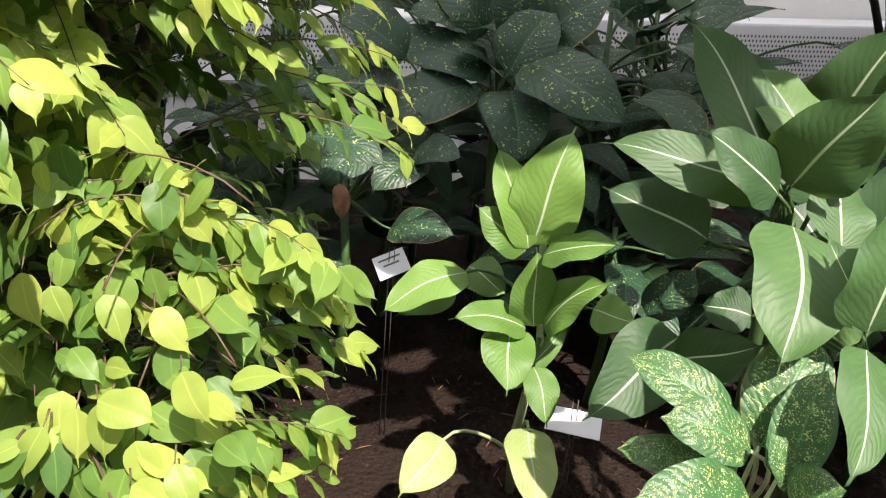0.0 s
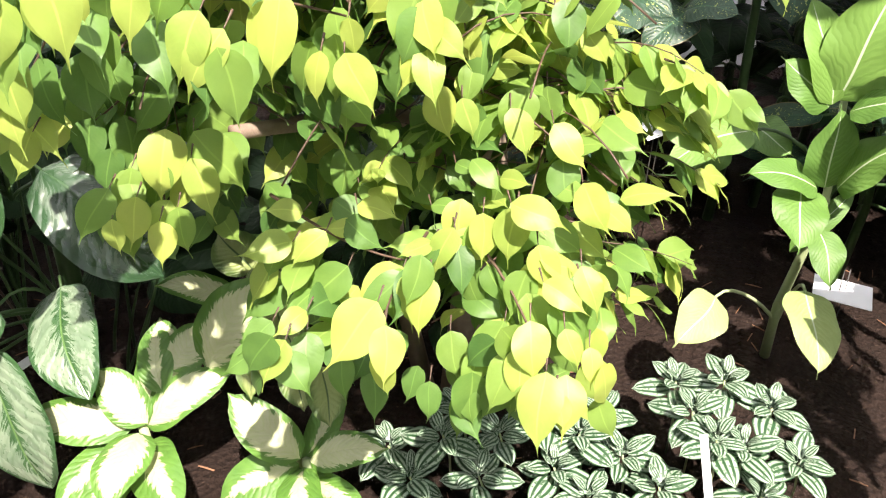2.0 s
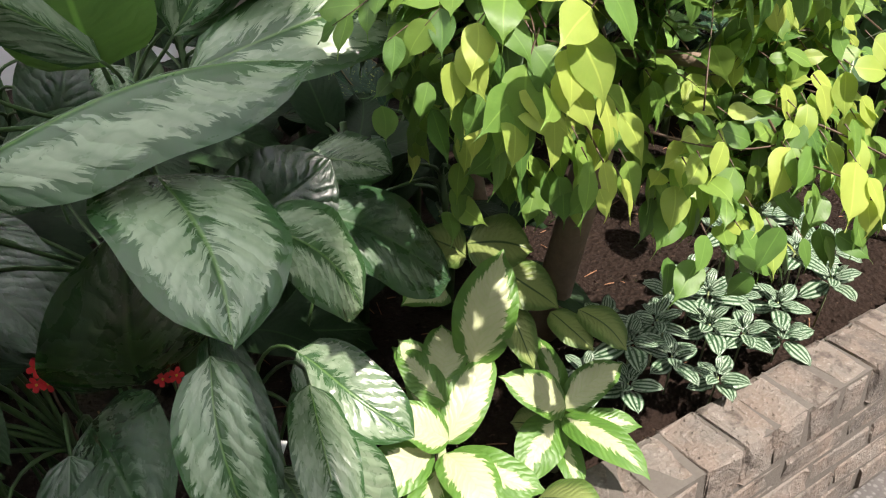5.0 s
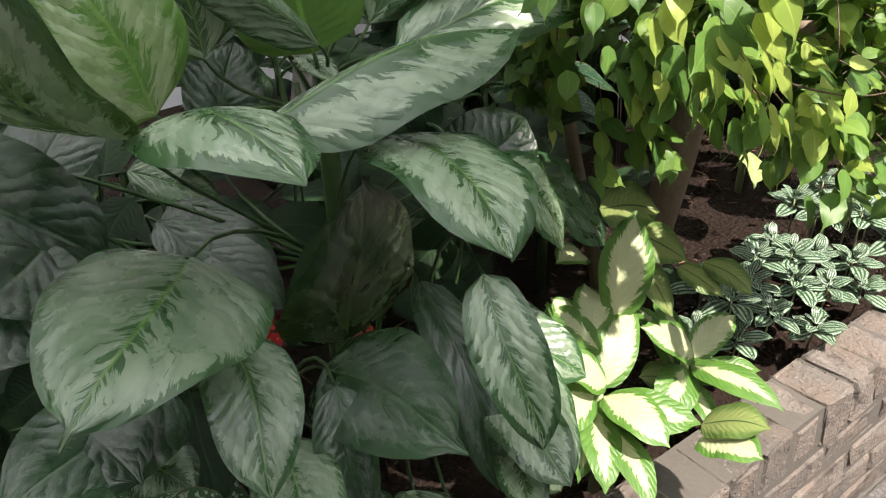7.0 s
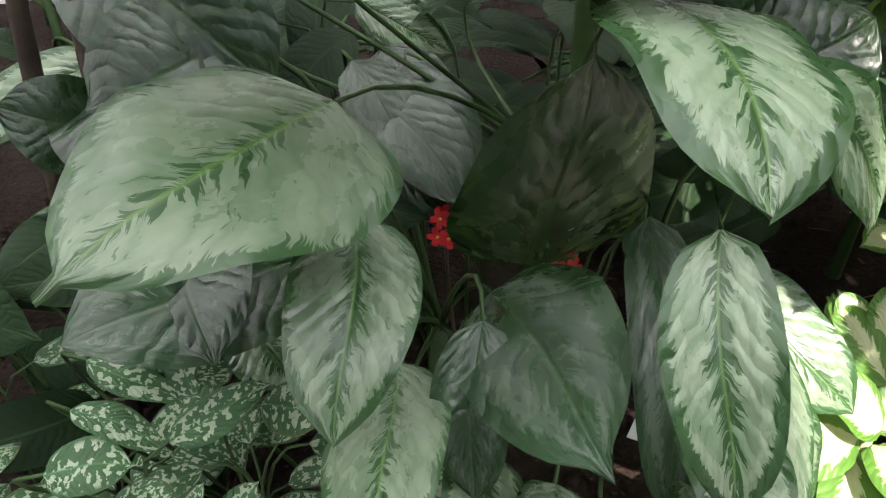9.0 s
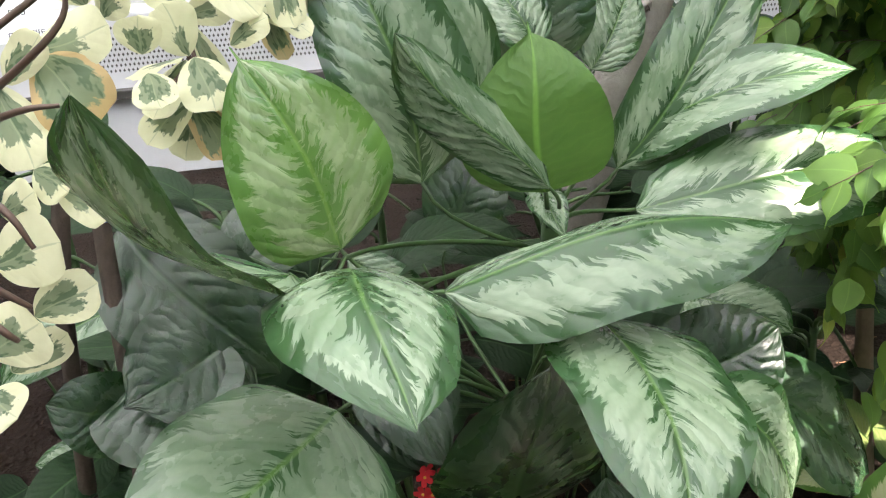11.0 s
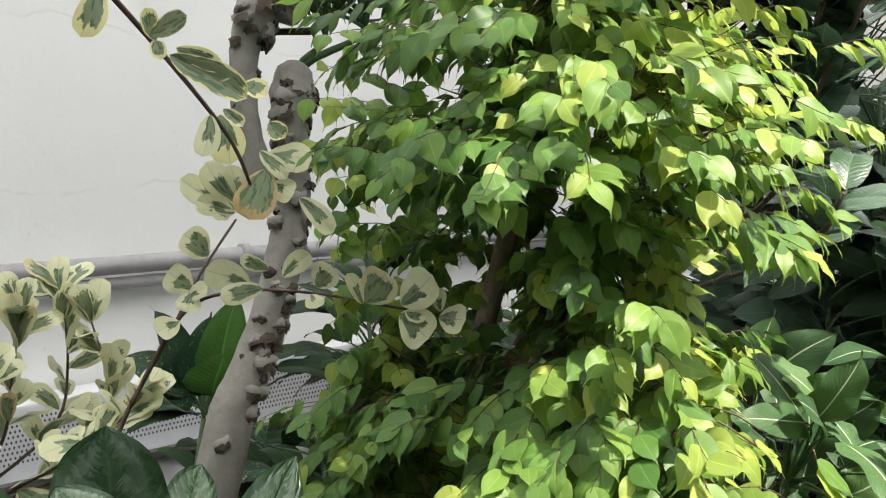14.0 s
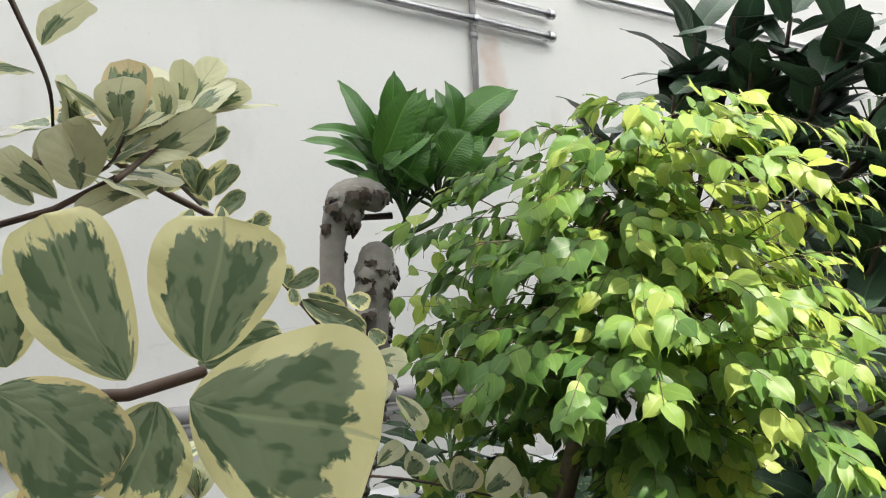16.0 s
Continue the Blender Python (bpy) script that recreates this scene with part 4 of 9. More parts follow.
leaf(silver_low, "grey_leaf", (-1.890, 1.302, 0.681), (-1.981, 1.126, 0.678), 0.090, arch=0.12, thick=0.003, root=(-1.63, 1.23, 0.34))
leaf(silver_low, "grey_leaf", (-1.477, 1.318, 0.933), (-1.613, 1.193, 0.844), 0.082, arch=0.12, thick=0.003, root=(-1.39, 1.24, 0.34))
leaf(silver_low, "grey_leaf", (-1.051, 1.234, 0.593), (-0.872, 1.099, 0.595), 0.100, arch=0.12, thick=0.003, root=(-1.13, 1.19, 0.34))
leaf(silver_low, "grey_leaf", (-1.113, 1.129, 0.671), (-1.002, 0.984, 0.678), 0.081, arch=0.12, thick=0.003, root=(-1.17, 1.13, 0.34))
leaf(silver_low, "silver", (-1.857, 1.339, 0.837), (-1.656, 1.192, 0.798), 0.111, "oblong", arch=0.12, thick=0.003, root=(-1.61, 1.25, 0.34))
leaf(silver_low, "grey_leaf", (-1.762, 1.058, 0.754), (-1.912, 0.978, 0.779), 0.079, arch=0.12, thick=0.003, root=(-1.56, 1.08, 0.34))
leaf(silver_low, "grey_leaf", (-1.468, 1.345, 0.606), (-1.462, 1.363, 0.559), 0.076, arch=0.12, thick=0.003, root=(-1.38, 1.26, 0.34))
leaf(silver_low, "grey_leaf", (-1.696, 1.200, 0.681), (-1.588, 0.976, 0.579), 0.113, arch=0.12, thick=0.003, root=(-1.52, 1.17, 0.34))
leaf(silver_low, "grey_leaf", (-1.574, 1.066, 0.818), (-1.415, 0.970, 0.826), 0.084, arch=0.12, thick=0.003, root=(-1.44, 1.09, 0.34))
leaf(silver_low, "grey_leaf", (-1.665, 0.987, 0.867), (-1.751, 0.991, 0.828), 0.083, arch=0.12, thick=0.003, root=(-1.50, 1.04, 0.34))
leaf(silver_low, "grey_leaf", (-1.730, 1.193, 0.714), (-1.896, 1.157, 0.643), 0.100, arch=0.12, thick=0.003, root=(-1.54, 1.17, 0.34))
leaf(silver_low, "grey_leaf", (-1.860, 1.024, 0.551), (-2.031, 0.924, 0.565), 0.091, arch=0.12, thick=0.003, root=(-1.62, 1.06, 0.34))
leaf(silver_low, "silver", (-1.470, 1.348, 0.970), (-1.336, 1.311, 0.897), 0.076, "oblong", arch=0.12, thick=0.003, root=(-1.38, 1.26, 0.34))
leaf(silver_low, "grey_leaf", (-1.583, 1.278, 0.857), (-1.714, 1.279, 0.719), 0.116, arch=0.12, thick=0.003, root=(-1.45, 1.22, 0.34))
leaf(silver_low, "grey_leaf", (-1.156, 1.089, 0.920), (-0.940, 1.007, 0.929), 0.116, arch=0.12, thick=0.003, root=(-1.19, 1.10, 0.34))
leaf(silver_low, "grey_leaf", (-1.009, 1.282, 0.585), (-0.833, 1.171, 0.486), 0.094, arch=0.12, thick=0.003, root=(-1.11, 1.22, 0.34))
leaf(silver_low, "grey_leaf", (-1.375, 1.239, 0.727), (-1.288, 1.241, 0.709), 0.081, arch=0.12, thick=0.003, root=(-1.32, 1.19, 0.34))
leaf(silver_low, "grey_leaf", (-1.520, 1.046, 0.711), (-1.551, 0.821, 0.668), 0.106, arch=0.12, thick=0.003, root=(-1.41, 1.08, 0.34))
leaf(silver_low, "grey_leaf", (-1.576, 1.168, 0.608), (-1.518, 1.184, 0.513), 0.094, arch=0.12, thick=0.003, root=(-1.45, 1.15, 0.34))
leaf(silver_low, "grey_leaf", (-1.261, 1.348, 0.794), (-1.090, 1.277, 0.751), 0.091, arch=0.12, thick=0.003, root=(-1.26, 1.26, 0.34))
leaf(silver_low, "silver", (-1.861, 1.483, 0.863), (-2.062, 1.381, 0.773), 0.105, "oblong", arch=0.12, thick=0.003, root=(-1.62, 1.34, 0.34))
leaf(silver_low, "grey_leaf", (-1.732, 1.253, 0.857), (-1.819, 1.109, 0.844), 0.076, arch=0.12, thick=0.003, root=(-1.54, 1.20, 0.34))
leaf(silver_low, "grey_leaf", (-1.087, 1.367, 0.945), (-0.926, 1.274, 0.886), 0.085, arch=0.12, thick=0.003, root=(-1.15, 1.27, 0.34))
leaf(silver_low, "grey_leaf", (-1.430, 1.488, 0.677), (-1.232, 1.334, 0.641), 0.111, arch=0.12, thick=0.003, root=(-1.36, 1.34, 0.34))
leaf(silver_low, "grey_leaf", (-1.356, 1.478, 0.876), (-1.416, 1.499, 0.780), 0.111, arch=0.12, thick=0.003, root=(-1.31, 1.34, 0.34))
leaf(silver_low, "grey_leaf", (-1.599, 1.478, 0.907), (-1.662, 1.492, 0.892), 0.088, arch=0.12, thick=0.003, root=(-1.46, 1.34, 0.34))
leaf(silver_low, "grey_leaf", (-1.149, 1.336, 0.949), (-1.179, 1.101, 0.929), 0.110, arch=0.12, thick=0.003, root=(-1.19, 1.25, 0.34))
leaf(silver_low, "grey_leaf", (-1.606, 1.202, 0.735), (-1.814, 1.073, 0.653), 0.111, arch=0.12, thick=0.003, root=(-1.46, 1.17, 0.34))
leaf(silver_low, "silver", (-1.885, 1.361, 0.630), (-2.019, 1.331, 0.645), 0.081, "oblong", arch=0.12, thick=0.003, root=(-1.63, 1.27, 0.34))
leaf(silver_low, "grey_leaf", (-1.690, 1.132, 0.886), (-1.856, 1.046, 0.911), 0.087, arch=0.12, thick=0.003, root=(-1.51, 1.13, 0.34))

low_base = (-1.66, 0.95, soil_z(-1.66, 0.95))
low_silver = thing("chinese_evergreen", low_base, "low chinese evergreen with silver-patched narrow leaves", "plant", "chinese evergreens")

leaf(low_silver, "small_silver", (-1.790, 0.849, 0.765), (-1.697, 0.816, 0.723), 0.038, arch=0.08, fold=0.1, facing=(0.3, -0.68, 1.09), thick=0.0025, root=low_base)
leaf(low_silver, "small_silver", (-1.708, 0.776, 0.710), (-1.603, 0.799, 0.751), 0.045, arch=0.08, fold=0.1, facing=(0.22, -0.67, 1.13), thick=0.0025, root=low_base)
leaf(low_silver, "small_silver", (-1.808, 0.816, 0.729), (-1.714, 0.783, 0.689), 0.039, arch=0.08, fold=0.1, facing=(0.32, -0.65, 1.13), thick=0.0025, root=low_base)
leaf(low_silver, "small_silver", (-1.817, 0.738, 0.722), (-1.733, 0.738, 0.720), 0.057, arch=0.08, fold=0.1, facing=(0.35, -0.62, 1.15), thick=0.0025, root=low_base)
leaf(low_silver, "small_silver", (-1.622, 0.838, 0.689), (-1.546, 0.813, 0.686), 0.061, arch=0.08, fold=0.1, facing=(0.14, -0.67, 1.14), thick=0.0025, root=low_base)
leaf(low_silver, "small_silver", (-1.626, 0.688, 0.648), (-1.619, 0.708, 0.694), 0.057, arch=0.08, fold=0.1, facing=(0.18, -0.59, 1.22), thick=0.0025, root=low_base)
leaf(low_silver, "small_silver", (-1.709, 0.707, 0.653), (-1.672, 0.730, 0.696), 0.021, arch=0.08, fold=0.1, facing=(0.26, -0.6, 1.2), thick=0.0025, root=low_base)
leaf(low_silver, "small_silver", (-1.742, 0.739, 0.694), (-1.698, 0.708, 0.679), 0.033, arch=0.08, fold=0.1, facing=(0.29, -0.6, 1.19), thick=0.0025, root=low_base)
leaf(low_silver, "small_silver", (-1.673, 0.864, 0.697), (-1.670, 0.871, 0.739), 0.040, arch=0.08, fold=0.1, facing=(0.22, -0.69, 1.1), thick=0.0025, root=low_base)
leaf(low_silver, "small_silver", (-1.583, 0.696, 0.625), (-1.566, 0.706, 0.660), 0.031, arch=0.08, fold=0.1, facing=(0.13, -0.58, 1.23), thick=0.0025, root=low_base)
leaf(low_silver, "small_silver", (-1.673, 0.736, 0.617), (-1.626, 0.756, 0.658), 0.039, arch=0.08, fold=0.1, facing=(0.21, -0.6, 1.21), thick=0.0025, root=low_base)

# ---- cream-leaved plants at the front of the bed ----
def cream_plant(x, y, top, label):
    t = thing("dumb_cane", (x, y, soil_z(x, y)), label, "plant", "cream dumb canes")
    stem("cane", [(x, y, SOIL - 0.03), (x + 0.01, y - 0.01, (SOIL + top) / 2), (x, y - 0.01, top)], 0.012, 0.008, "pale_stalk", t, 8)
    return t


cream = cream_plant(-0.895, 0.815, 0.56, "compact dumb cane with cream leaves edged in green")
cream_small = cream_plant(-0.63, 0.855, 0.48, "smaller dumb cane with cream leaves edged in green")

leaf(cream, "cream", (-0.908, 0.800, 0.556), (-1.088, 0.800, 0.565), 0.082, facing=(0, -0.55, 0.85), fold=0.12, arch=0.12)
leaf(cream, "cream", (-0.881, 0.799, 0.569), (-0.975, 0.837, 0.644), 0.073, facing=(0, -0.55, 0.85), fold=0.12, arch=0.12)
leaf(cream, "cream", (-0.888, 0.804, 0.560), (-0.751, 0.869, 0.638), 0.074, facing=(0, -0.55, 0.85), fold=0.12, arch=0.12)
leaf(cream, "cream", (-0.896, 0.791, 0.554), (-0.886, 0.645, 0.533), 0.090, facing=(0, -0.55, 0.85), fold=0.12, arch=0.12)
leaf(cream, "cream_green", (-0.890, 0.802, 0.524), (-0.778, 0.675, 0.508), 0.088, facing=(0, -0.55, 0.85), fold=0.12, arch=0.12)
leaf(cream, "cream_green", (-0.903, 0.802, 0.522), (-0.999, 0.674, 0.478), 0.075, facing=(0, -0.55, 0.85), fold=0.12, arch=0.12)
leaf(cream, "cream", (-0.893, 0.822, 0.530), (-0.834, 1.018, 0.614), 0.066, facing=(0, -0.55, 0.85), fold=0.12, arch=0.12)
leaf(cream, "cream_green", (-0.899, 0.822, 0.530), (-0.934, 1.002, 0.604), 0.050, facing=(0, -0.55, 0.85), fold=0.12, arch=0.12)
leaf(cream, "cream_green", (-0.904, 0.805, 0.522), (-1.015, 0.722, 0.475), 0.055, facing=(0, -0.55, 0.85), fold=0.12, arch=0.12)
leaf(cream, "cream_green", (-0.900, 0.798, 0.502), (-0.953, 0.616, 0.455), 0.070, facing=(0, -0.55, 0.85), fold=0.12, arch=0.12)
leaf(cream_small, "cream_green", (-0.639, 0.849, 0.438), (-0.755, 0.800, 0.442), 0.060, facing=(0, -0.55, 0.85), fold=0.12, arch=0.12)
leaf(cream_small, "cream_green", (-0.635, 0.844, 0.436), (-0.678, 0.719, 0.405), 0.060, facing=(0, -0.55, 0.85), fold=0.12, arch=0.12)
leaf(cream_small, "cream_green", (-0.624, 0.846, 0.438), (-0.502, 0.758, 0.444), 0.060, facing=(0, -0.55, 0.85), fold=0.12, arch=0.12)
leaf(cream_small, "cream_green", (-0.631, 0.862, 0.443), (-0.609, 1.016, 0.520), 0.060, facing=(0, -0.55, 0.85), fold=0.12, arch=0.12)
leaf(cream, "cream", (-0.779, 0.982, 0.718), (-0.893, 0.920, 0.762), 0.061, facing=(0, -0.55, 0.85), arch=0.1)
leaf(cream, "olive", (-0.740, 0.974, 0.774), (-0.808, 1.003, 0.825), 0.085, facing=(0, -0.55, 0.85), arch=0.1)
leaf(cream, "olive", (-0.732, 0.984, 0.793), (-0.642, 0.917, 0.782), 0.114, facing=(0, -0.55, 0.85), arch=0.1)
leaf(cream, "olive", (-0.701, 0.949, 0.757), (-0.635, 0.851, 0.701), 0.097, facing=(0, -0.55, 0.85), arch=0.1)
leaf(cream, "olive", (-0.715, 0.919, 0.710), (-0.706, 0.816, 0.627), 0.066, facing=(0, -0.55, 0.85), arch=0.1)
leaf(cream, "cream", (-0.867, 0.886, 0.617), (-0.898, 0.929, 0.692), 0.068, facing=(0, -0.55, 0.85), arch=0.1)
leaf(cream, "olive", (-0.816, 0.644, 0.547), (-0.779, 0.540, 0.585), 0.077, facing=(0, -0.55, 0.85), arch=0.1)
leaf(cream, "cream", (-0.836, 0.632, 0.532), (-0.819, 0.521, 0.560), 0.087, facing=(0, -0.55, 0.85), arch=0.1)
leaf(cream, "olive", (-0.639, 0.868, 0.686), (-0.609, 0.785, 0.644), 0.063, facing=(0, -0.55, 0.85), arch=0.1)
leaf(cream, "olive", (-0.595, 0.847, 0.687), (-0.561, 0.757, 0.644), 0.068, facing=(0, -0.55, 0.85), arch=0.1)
leaf(cream, "cream", (-0.873, 0.863, 0.592), (-0.822, 0.882, 0.656), 0.080, facing=(0, -0.55, 0.85), arch=0.1)
leaf(cream, "cream", (-0.798, 0.869, 0.636), (-0.698, 0.925, 0.800), 0.111, arch=0.1, facing=(0, -0.7, 0.7))
leaf(cream, "cream", (-0.860, 0.859, 0.636), (-0.815, 0.933, 0.687), 0.078, facing=(0, -0.6, 0.8), arch=0.1)
leaf(cream, "cream_green", (-0.864, 0.832, 0.609), (-0.910, 0.930, 0.681), 0.063, facing=(0, -0.6, 0.8), arch=0.1)
leaf(cream, "cream_green", (-0.810, 1.061, 0.756), (-0.703, 1.054, 0.775), 0.061, facing=(0, -0.6, 0.8), arch=0.1)
leaf(cream_small, "cream", (-0.632, 0.820, 0.506), (-0.758, 0.847, 0.611), 0.083, facing=(0, -0.55, 0.85), fold=0.12, arch=0.12)
leaf(cream_small, "cream_green", (-0.629, 0.850, 0.482), (-0.584, 0.974, 0.544), 0.053, facing=(0, -0.55, 0.85), fold=0.12, arch=0.12)
leaf(cream_small, "cream", (-0.623, 0.842, 0.481), (-0.485, 0.843, 0.528), 0.068, facing=(0, -0.55, 0.85), fold=0.12, arch=0.12)
leaf(cream_small, "cream_green", (-0.629, 0.830, 0.477), (-0.584, 0.647, 0.454), 0.076, facing=(0, -0.55, 0.85), fold=0.12, arch=0.12)
leaf(cream_small, "cream_green", (-0.640, 0.837, 0.475), (-0.764, 0.766, 0.433), 0.088, facing=(0, -0.55, 0.85), fold=0.12, arch=0.12)
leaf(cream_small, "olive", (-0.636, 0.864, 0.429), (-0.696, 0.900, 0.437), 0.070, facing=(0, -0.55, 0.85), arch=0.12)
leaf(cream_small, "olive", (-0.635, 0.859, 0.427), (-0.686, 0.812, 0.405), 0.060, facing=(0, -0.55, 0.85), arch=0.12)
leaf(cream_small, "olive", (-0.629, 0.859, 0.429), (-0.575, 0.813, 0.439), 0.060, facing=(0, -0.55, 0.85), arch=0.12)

# ---- young plant with white midribs in the open soil ----
rib_base = (0.31, 1.47, soil_z(0.31, 1.47))
ribbed = thing("dumb_cane", rib_base, "young bright green dumb cane with white midribs in open soil", "plant", "white-ribbed dumb canes")
RIB_LOW, RIB_TOP = (0.32, 1.41, 0.78), (0.30, 1.42, 1.02)
stem("cane", [rib_base, (0.30, 1.45, 0.50), (0.315, 1.42, 0.70), RIB_LOW, RIB_TOP], 0.012, 0.007, "pale_stalk", ribbed, 8)

leaf(ribbed, "midrib_young", (0.268, 1.366, 1.016), (0.328, 1.383, 1.248), 0.141, "broad", arch=0.1, wave=0.055)
leaf(ribbed, "midrib_young", (0.261, 1.364, 1.007), (0.188, 1.420, 1.199), 0.093, "broad", arch=0.1, fold=0.5, wave=0.055)
leaf(ribbed, "midrib_young", (0.256, 1.363, 1.001), (0.152, 1.371, 1.089), 0.087, "broad", arch=0.1, wave=0.055)
leaf(ribbed, "midrib_young", (0.286, 1.336, 1.006), (0.408, 1.238, 1.069), 0.090, "broad", arch=0.1, facing=(0, -0.5, 0.9), wave=0.055)
leaf(ribbed, "midrib_young", (0.293, 1.368, 0.836), (0.277, 1.362, 1.011), 0.101, "broad", arch=0.1, wave=0.055)
leaf(ribbed, "midrib_young", (0.308, 1.346, 0.846), (0.407, 1.271, 0.985), 0.105, "broad", arch=0.1, facing=(0, -0.5, 0.9), wave=0.055)
leaf(ribbed, "midrib_young", (0.273, 1.352, 0.841), (0.113, 1.306, 0.877), 0.084, "broad", arch=0.1, facing=(0, -0.5, 0.9), wave=0.055)
leaf(ribbed, "midrib_young", (0.245, 1.356, 0.838), (0.225, 1.222, 0.761), 0.111, "broad", arch=0.1, wave=0.055)
leaf(ribbed, "midrib_young", (0.161, 1.479, 0.900), (-0.018, 1.404, 0.831), 0.100, "broad", arch=0.1, facing=(0, -0.5, 0.9), root=RIB_LOW, wave=0.055)
leaf(ribbed, "midrib_young", (0.171, 1.529, 0.892), (0.247, 1.448, 0.863), 0.090, "broad", arch=0.1, wave=0.055)
leaf(ribbed, "midrib_young", (0.141, 1.563, 0.837), (0.018, 1.491, 0.784), 0.087, "broad", arch=0.1, wave=0.055)
leaf(ribbed, "midrib_young", (0.421, 1.404, 0.862), (0.496, 1.343, 0.862), 0.088, "broad", arch=0.1, root=RIB_LOW, wave=0.055)
leaf(ribbed, "midrib_old", (0.128, 1.335, 0.581), (0.033, 1.207, 0.532), 0.104, "broad", arch=0.1, stalk='pale_stalk', root=(0.31, 1.46, 0.44), wave=0.055)
leaf(ribbed, "midrib_old", (0.301, 1.330, 0.618), (0.287, 1.125, 0.548), 0.105, "broad", arch=0.1, stalk='pale_stalk', root=(0.31, 1.46, 0.44), wave=0.055)
leaf(ribbed, "midrib_young", (0.303, 1.362, 0.745), (0.326, 1.276, 0.657), 0.073, "broad", arch=0.1, root=RIB_LOW, wave=0.055)
leaf(ribbed, "midrib_young", (0.266, 1.378, 0.679), (0.389, 1.451, 0.821), 0.050, "lance", arch=0.1, wave=0.055)

# ---- big white-ribbed plant beside it ----
tall_base = (0.78, 1.36, soil_z(0.78, 1.36))
ribbed_tall = thing("dumb_cane", tall_base, "tall deep green dumb cane with white midribs", "plant", "white-ribbed dumb canes")
TALL = (0.72, 1.30, 0.98)
stem("cane", [tall_base, (0.76, 1.35, 0.65), TALL, (0.70, 1.28, 1.12)], 0.018, 0.011, "stalk", ribbed_tall, 8)

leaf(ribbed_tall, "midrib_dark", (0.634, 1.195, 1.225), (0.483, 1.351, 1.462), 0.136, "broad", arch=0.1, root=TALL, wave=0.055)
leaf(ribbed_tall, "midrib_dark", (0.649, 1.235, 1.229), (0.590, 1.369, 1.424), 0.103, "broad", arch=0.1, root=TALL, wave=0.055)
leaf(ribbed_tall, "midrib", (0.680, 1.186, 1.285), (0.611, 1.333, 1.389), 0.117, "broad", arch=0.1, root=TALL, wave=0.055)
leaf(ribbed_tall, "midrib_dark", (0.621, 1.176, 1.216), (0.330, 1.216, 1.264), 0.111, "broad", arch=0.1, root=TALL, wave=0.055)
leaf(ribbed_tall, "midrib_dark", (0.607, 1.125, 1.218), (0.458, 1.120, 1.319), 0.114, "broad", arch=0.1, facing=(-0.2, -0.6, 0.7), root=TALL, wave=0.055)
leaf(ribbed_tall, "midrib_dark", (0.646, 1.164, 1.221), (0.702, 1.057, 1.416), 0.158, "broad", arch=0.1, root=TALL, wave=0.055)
leaf(ribbed_tall, "midrib", (0.686, 1.206, 1.240), (0.772, 1.117, 1.333), 0.135, "broad", arch=0.1, root=TALL, wave=0.055)
leaf(ribbed_tall, "midrib", (0.617, 1.072, 1.183), (0.535, 0.875, 1.032), 0.170, "broad", arch=0.1, root=TALL, wave=0.055)
leaf(ribbed_tall, "midrib_dark", (0.570, 1.269, 1.079), (0.382, 1.341, 1.148), 0.146, "broad", arch=0.1, root=TALL, wave=0.055)
leaf(ribbed_tall, "midrib", (0.670, 0.905, 1.077), (0.627, 1.000, 1.202), 0.055, "broad", arch=0.1, fold=0.5, root=TALL, wave=0.055)
leaf(ribbed_tall, "midrib", (0.673, 0.907, 1.086), (0.671, 0.927, 1.289), 0.135, "broad", arch=0.1, root=TALL, wave=0.055)
leaf(ribbed_tall, "midrib", (0.656, 0.873, 1.076), (0.565, 0.705, 0.972), 0.094, "broad", arch=0.1, root=TALL, wave=0.055)
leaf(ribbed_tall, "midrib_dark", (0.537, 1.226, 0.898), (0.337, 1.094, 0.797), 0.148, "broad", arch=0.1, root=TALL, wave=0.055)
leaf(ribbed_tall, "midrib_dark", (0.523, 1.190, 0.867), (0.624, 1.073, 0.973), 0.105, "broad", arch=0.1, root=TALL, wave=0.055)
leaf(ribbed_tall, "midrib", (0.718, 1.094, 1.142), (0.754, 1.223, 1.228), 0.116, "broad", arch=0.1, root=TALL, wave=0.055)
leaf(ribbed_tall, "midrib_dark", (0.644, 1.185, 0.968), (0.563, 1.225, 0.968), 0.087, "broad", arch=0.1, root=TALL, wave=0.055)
leaf(ribbed_tall, "midrib", (0.710, 1.106, 1.012), (0.775, 1.027, 1.075), 0.124, "broad", arch=0.1, root=TALL, wave=0.055)

far_base = (0.96, 1.45, soil_z(0.96, 1.45))
ribbed_far = thing("dumb_cane", far_base, "deep green dumb cane with white midribs", "plant", "white-ribbed dumb canes")
FAR = (0.96, 1.45, 0.93)
stem("cane", [far_base, (0.98, 1.45, 0.65), FAR], 0.018, 0.011, "stalk", ribbed_far, 8)

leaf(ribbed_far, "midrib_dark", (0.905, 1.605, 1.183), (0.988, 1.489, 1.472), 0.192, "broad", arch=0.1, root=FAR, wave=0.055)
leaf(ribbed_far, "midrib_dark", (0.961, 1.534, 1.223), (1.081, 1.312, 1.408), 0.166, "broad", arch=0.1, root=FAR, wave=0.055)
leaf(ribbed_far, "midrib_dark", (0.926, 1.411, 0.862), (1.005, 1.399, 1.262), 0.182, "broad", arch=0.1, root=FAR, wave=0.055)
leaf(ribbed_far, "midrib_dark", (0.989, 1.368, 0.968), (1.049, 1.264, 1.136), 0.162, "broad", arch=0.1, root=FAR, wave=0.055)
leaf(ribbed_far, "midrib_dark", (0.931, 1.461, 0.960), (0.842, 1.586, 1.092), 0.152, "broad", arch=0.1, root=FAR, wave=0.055)
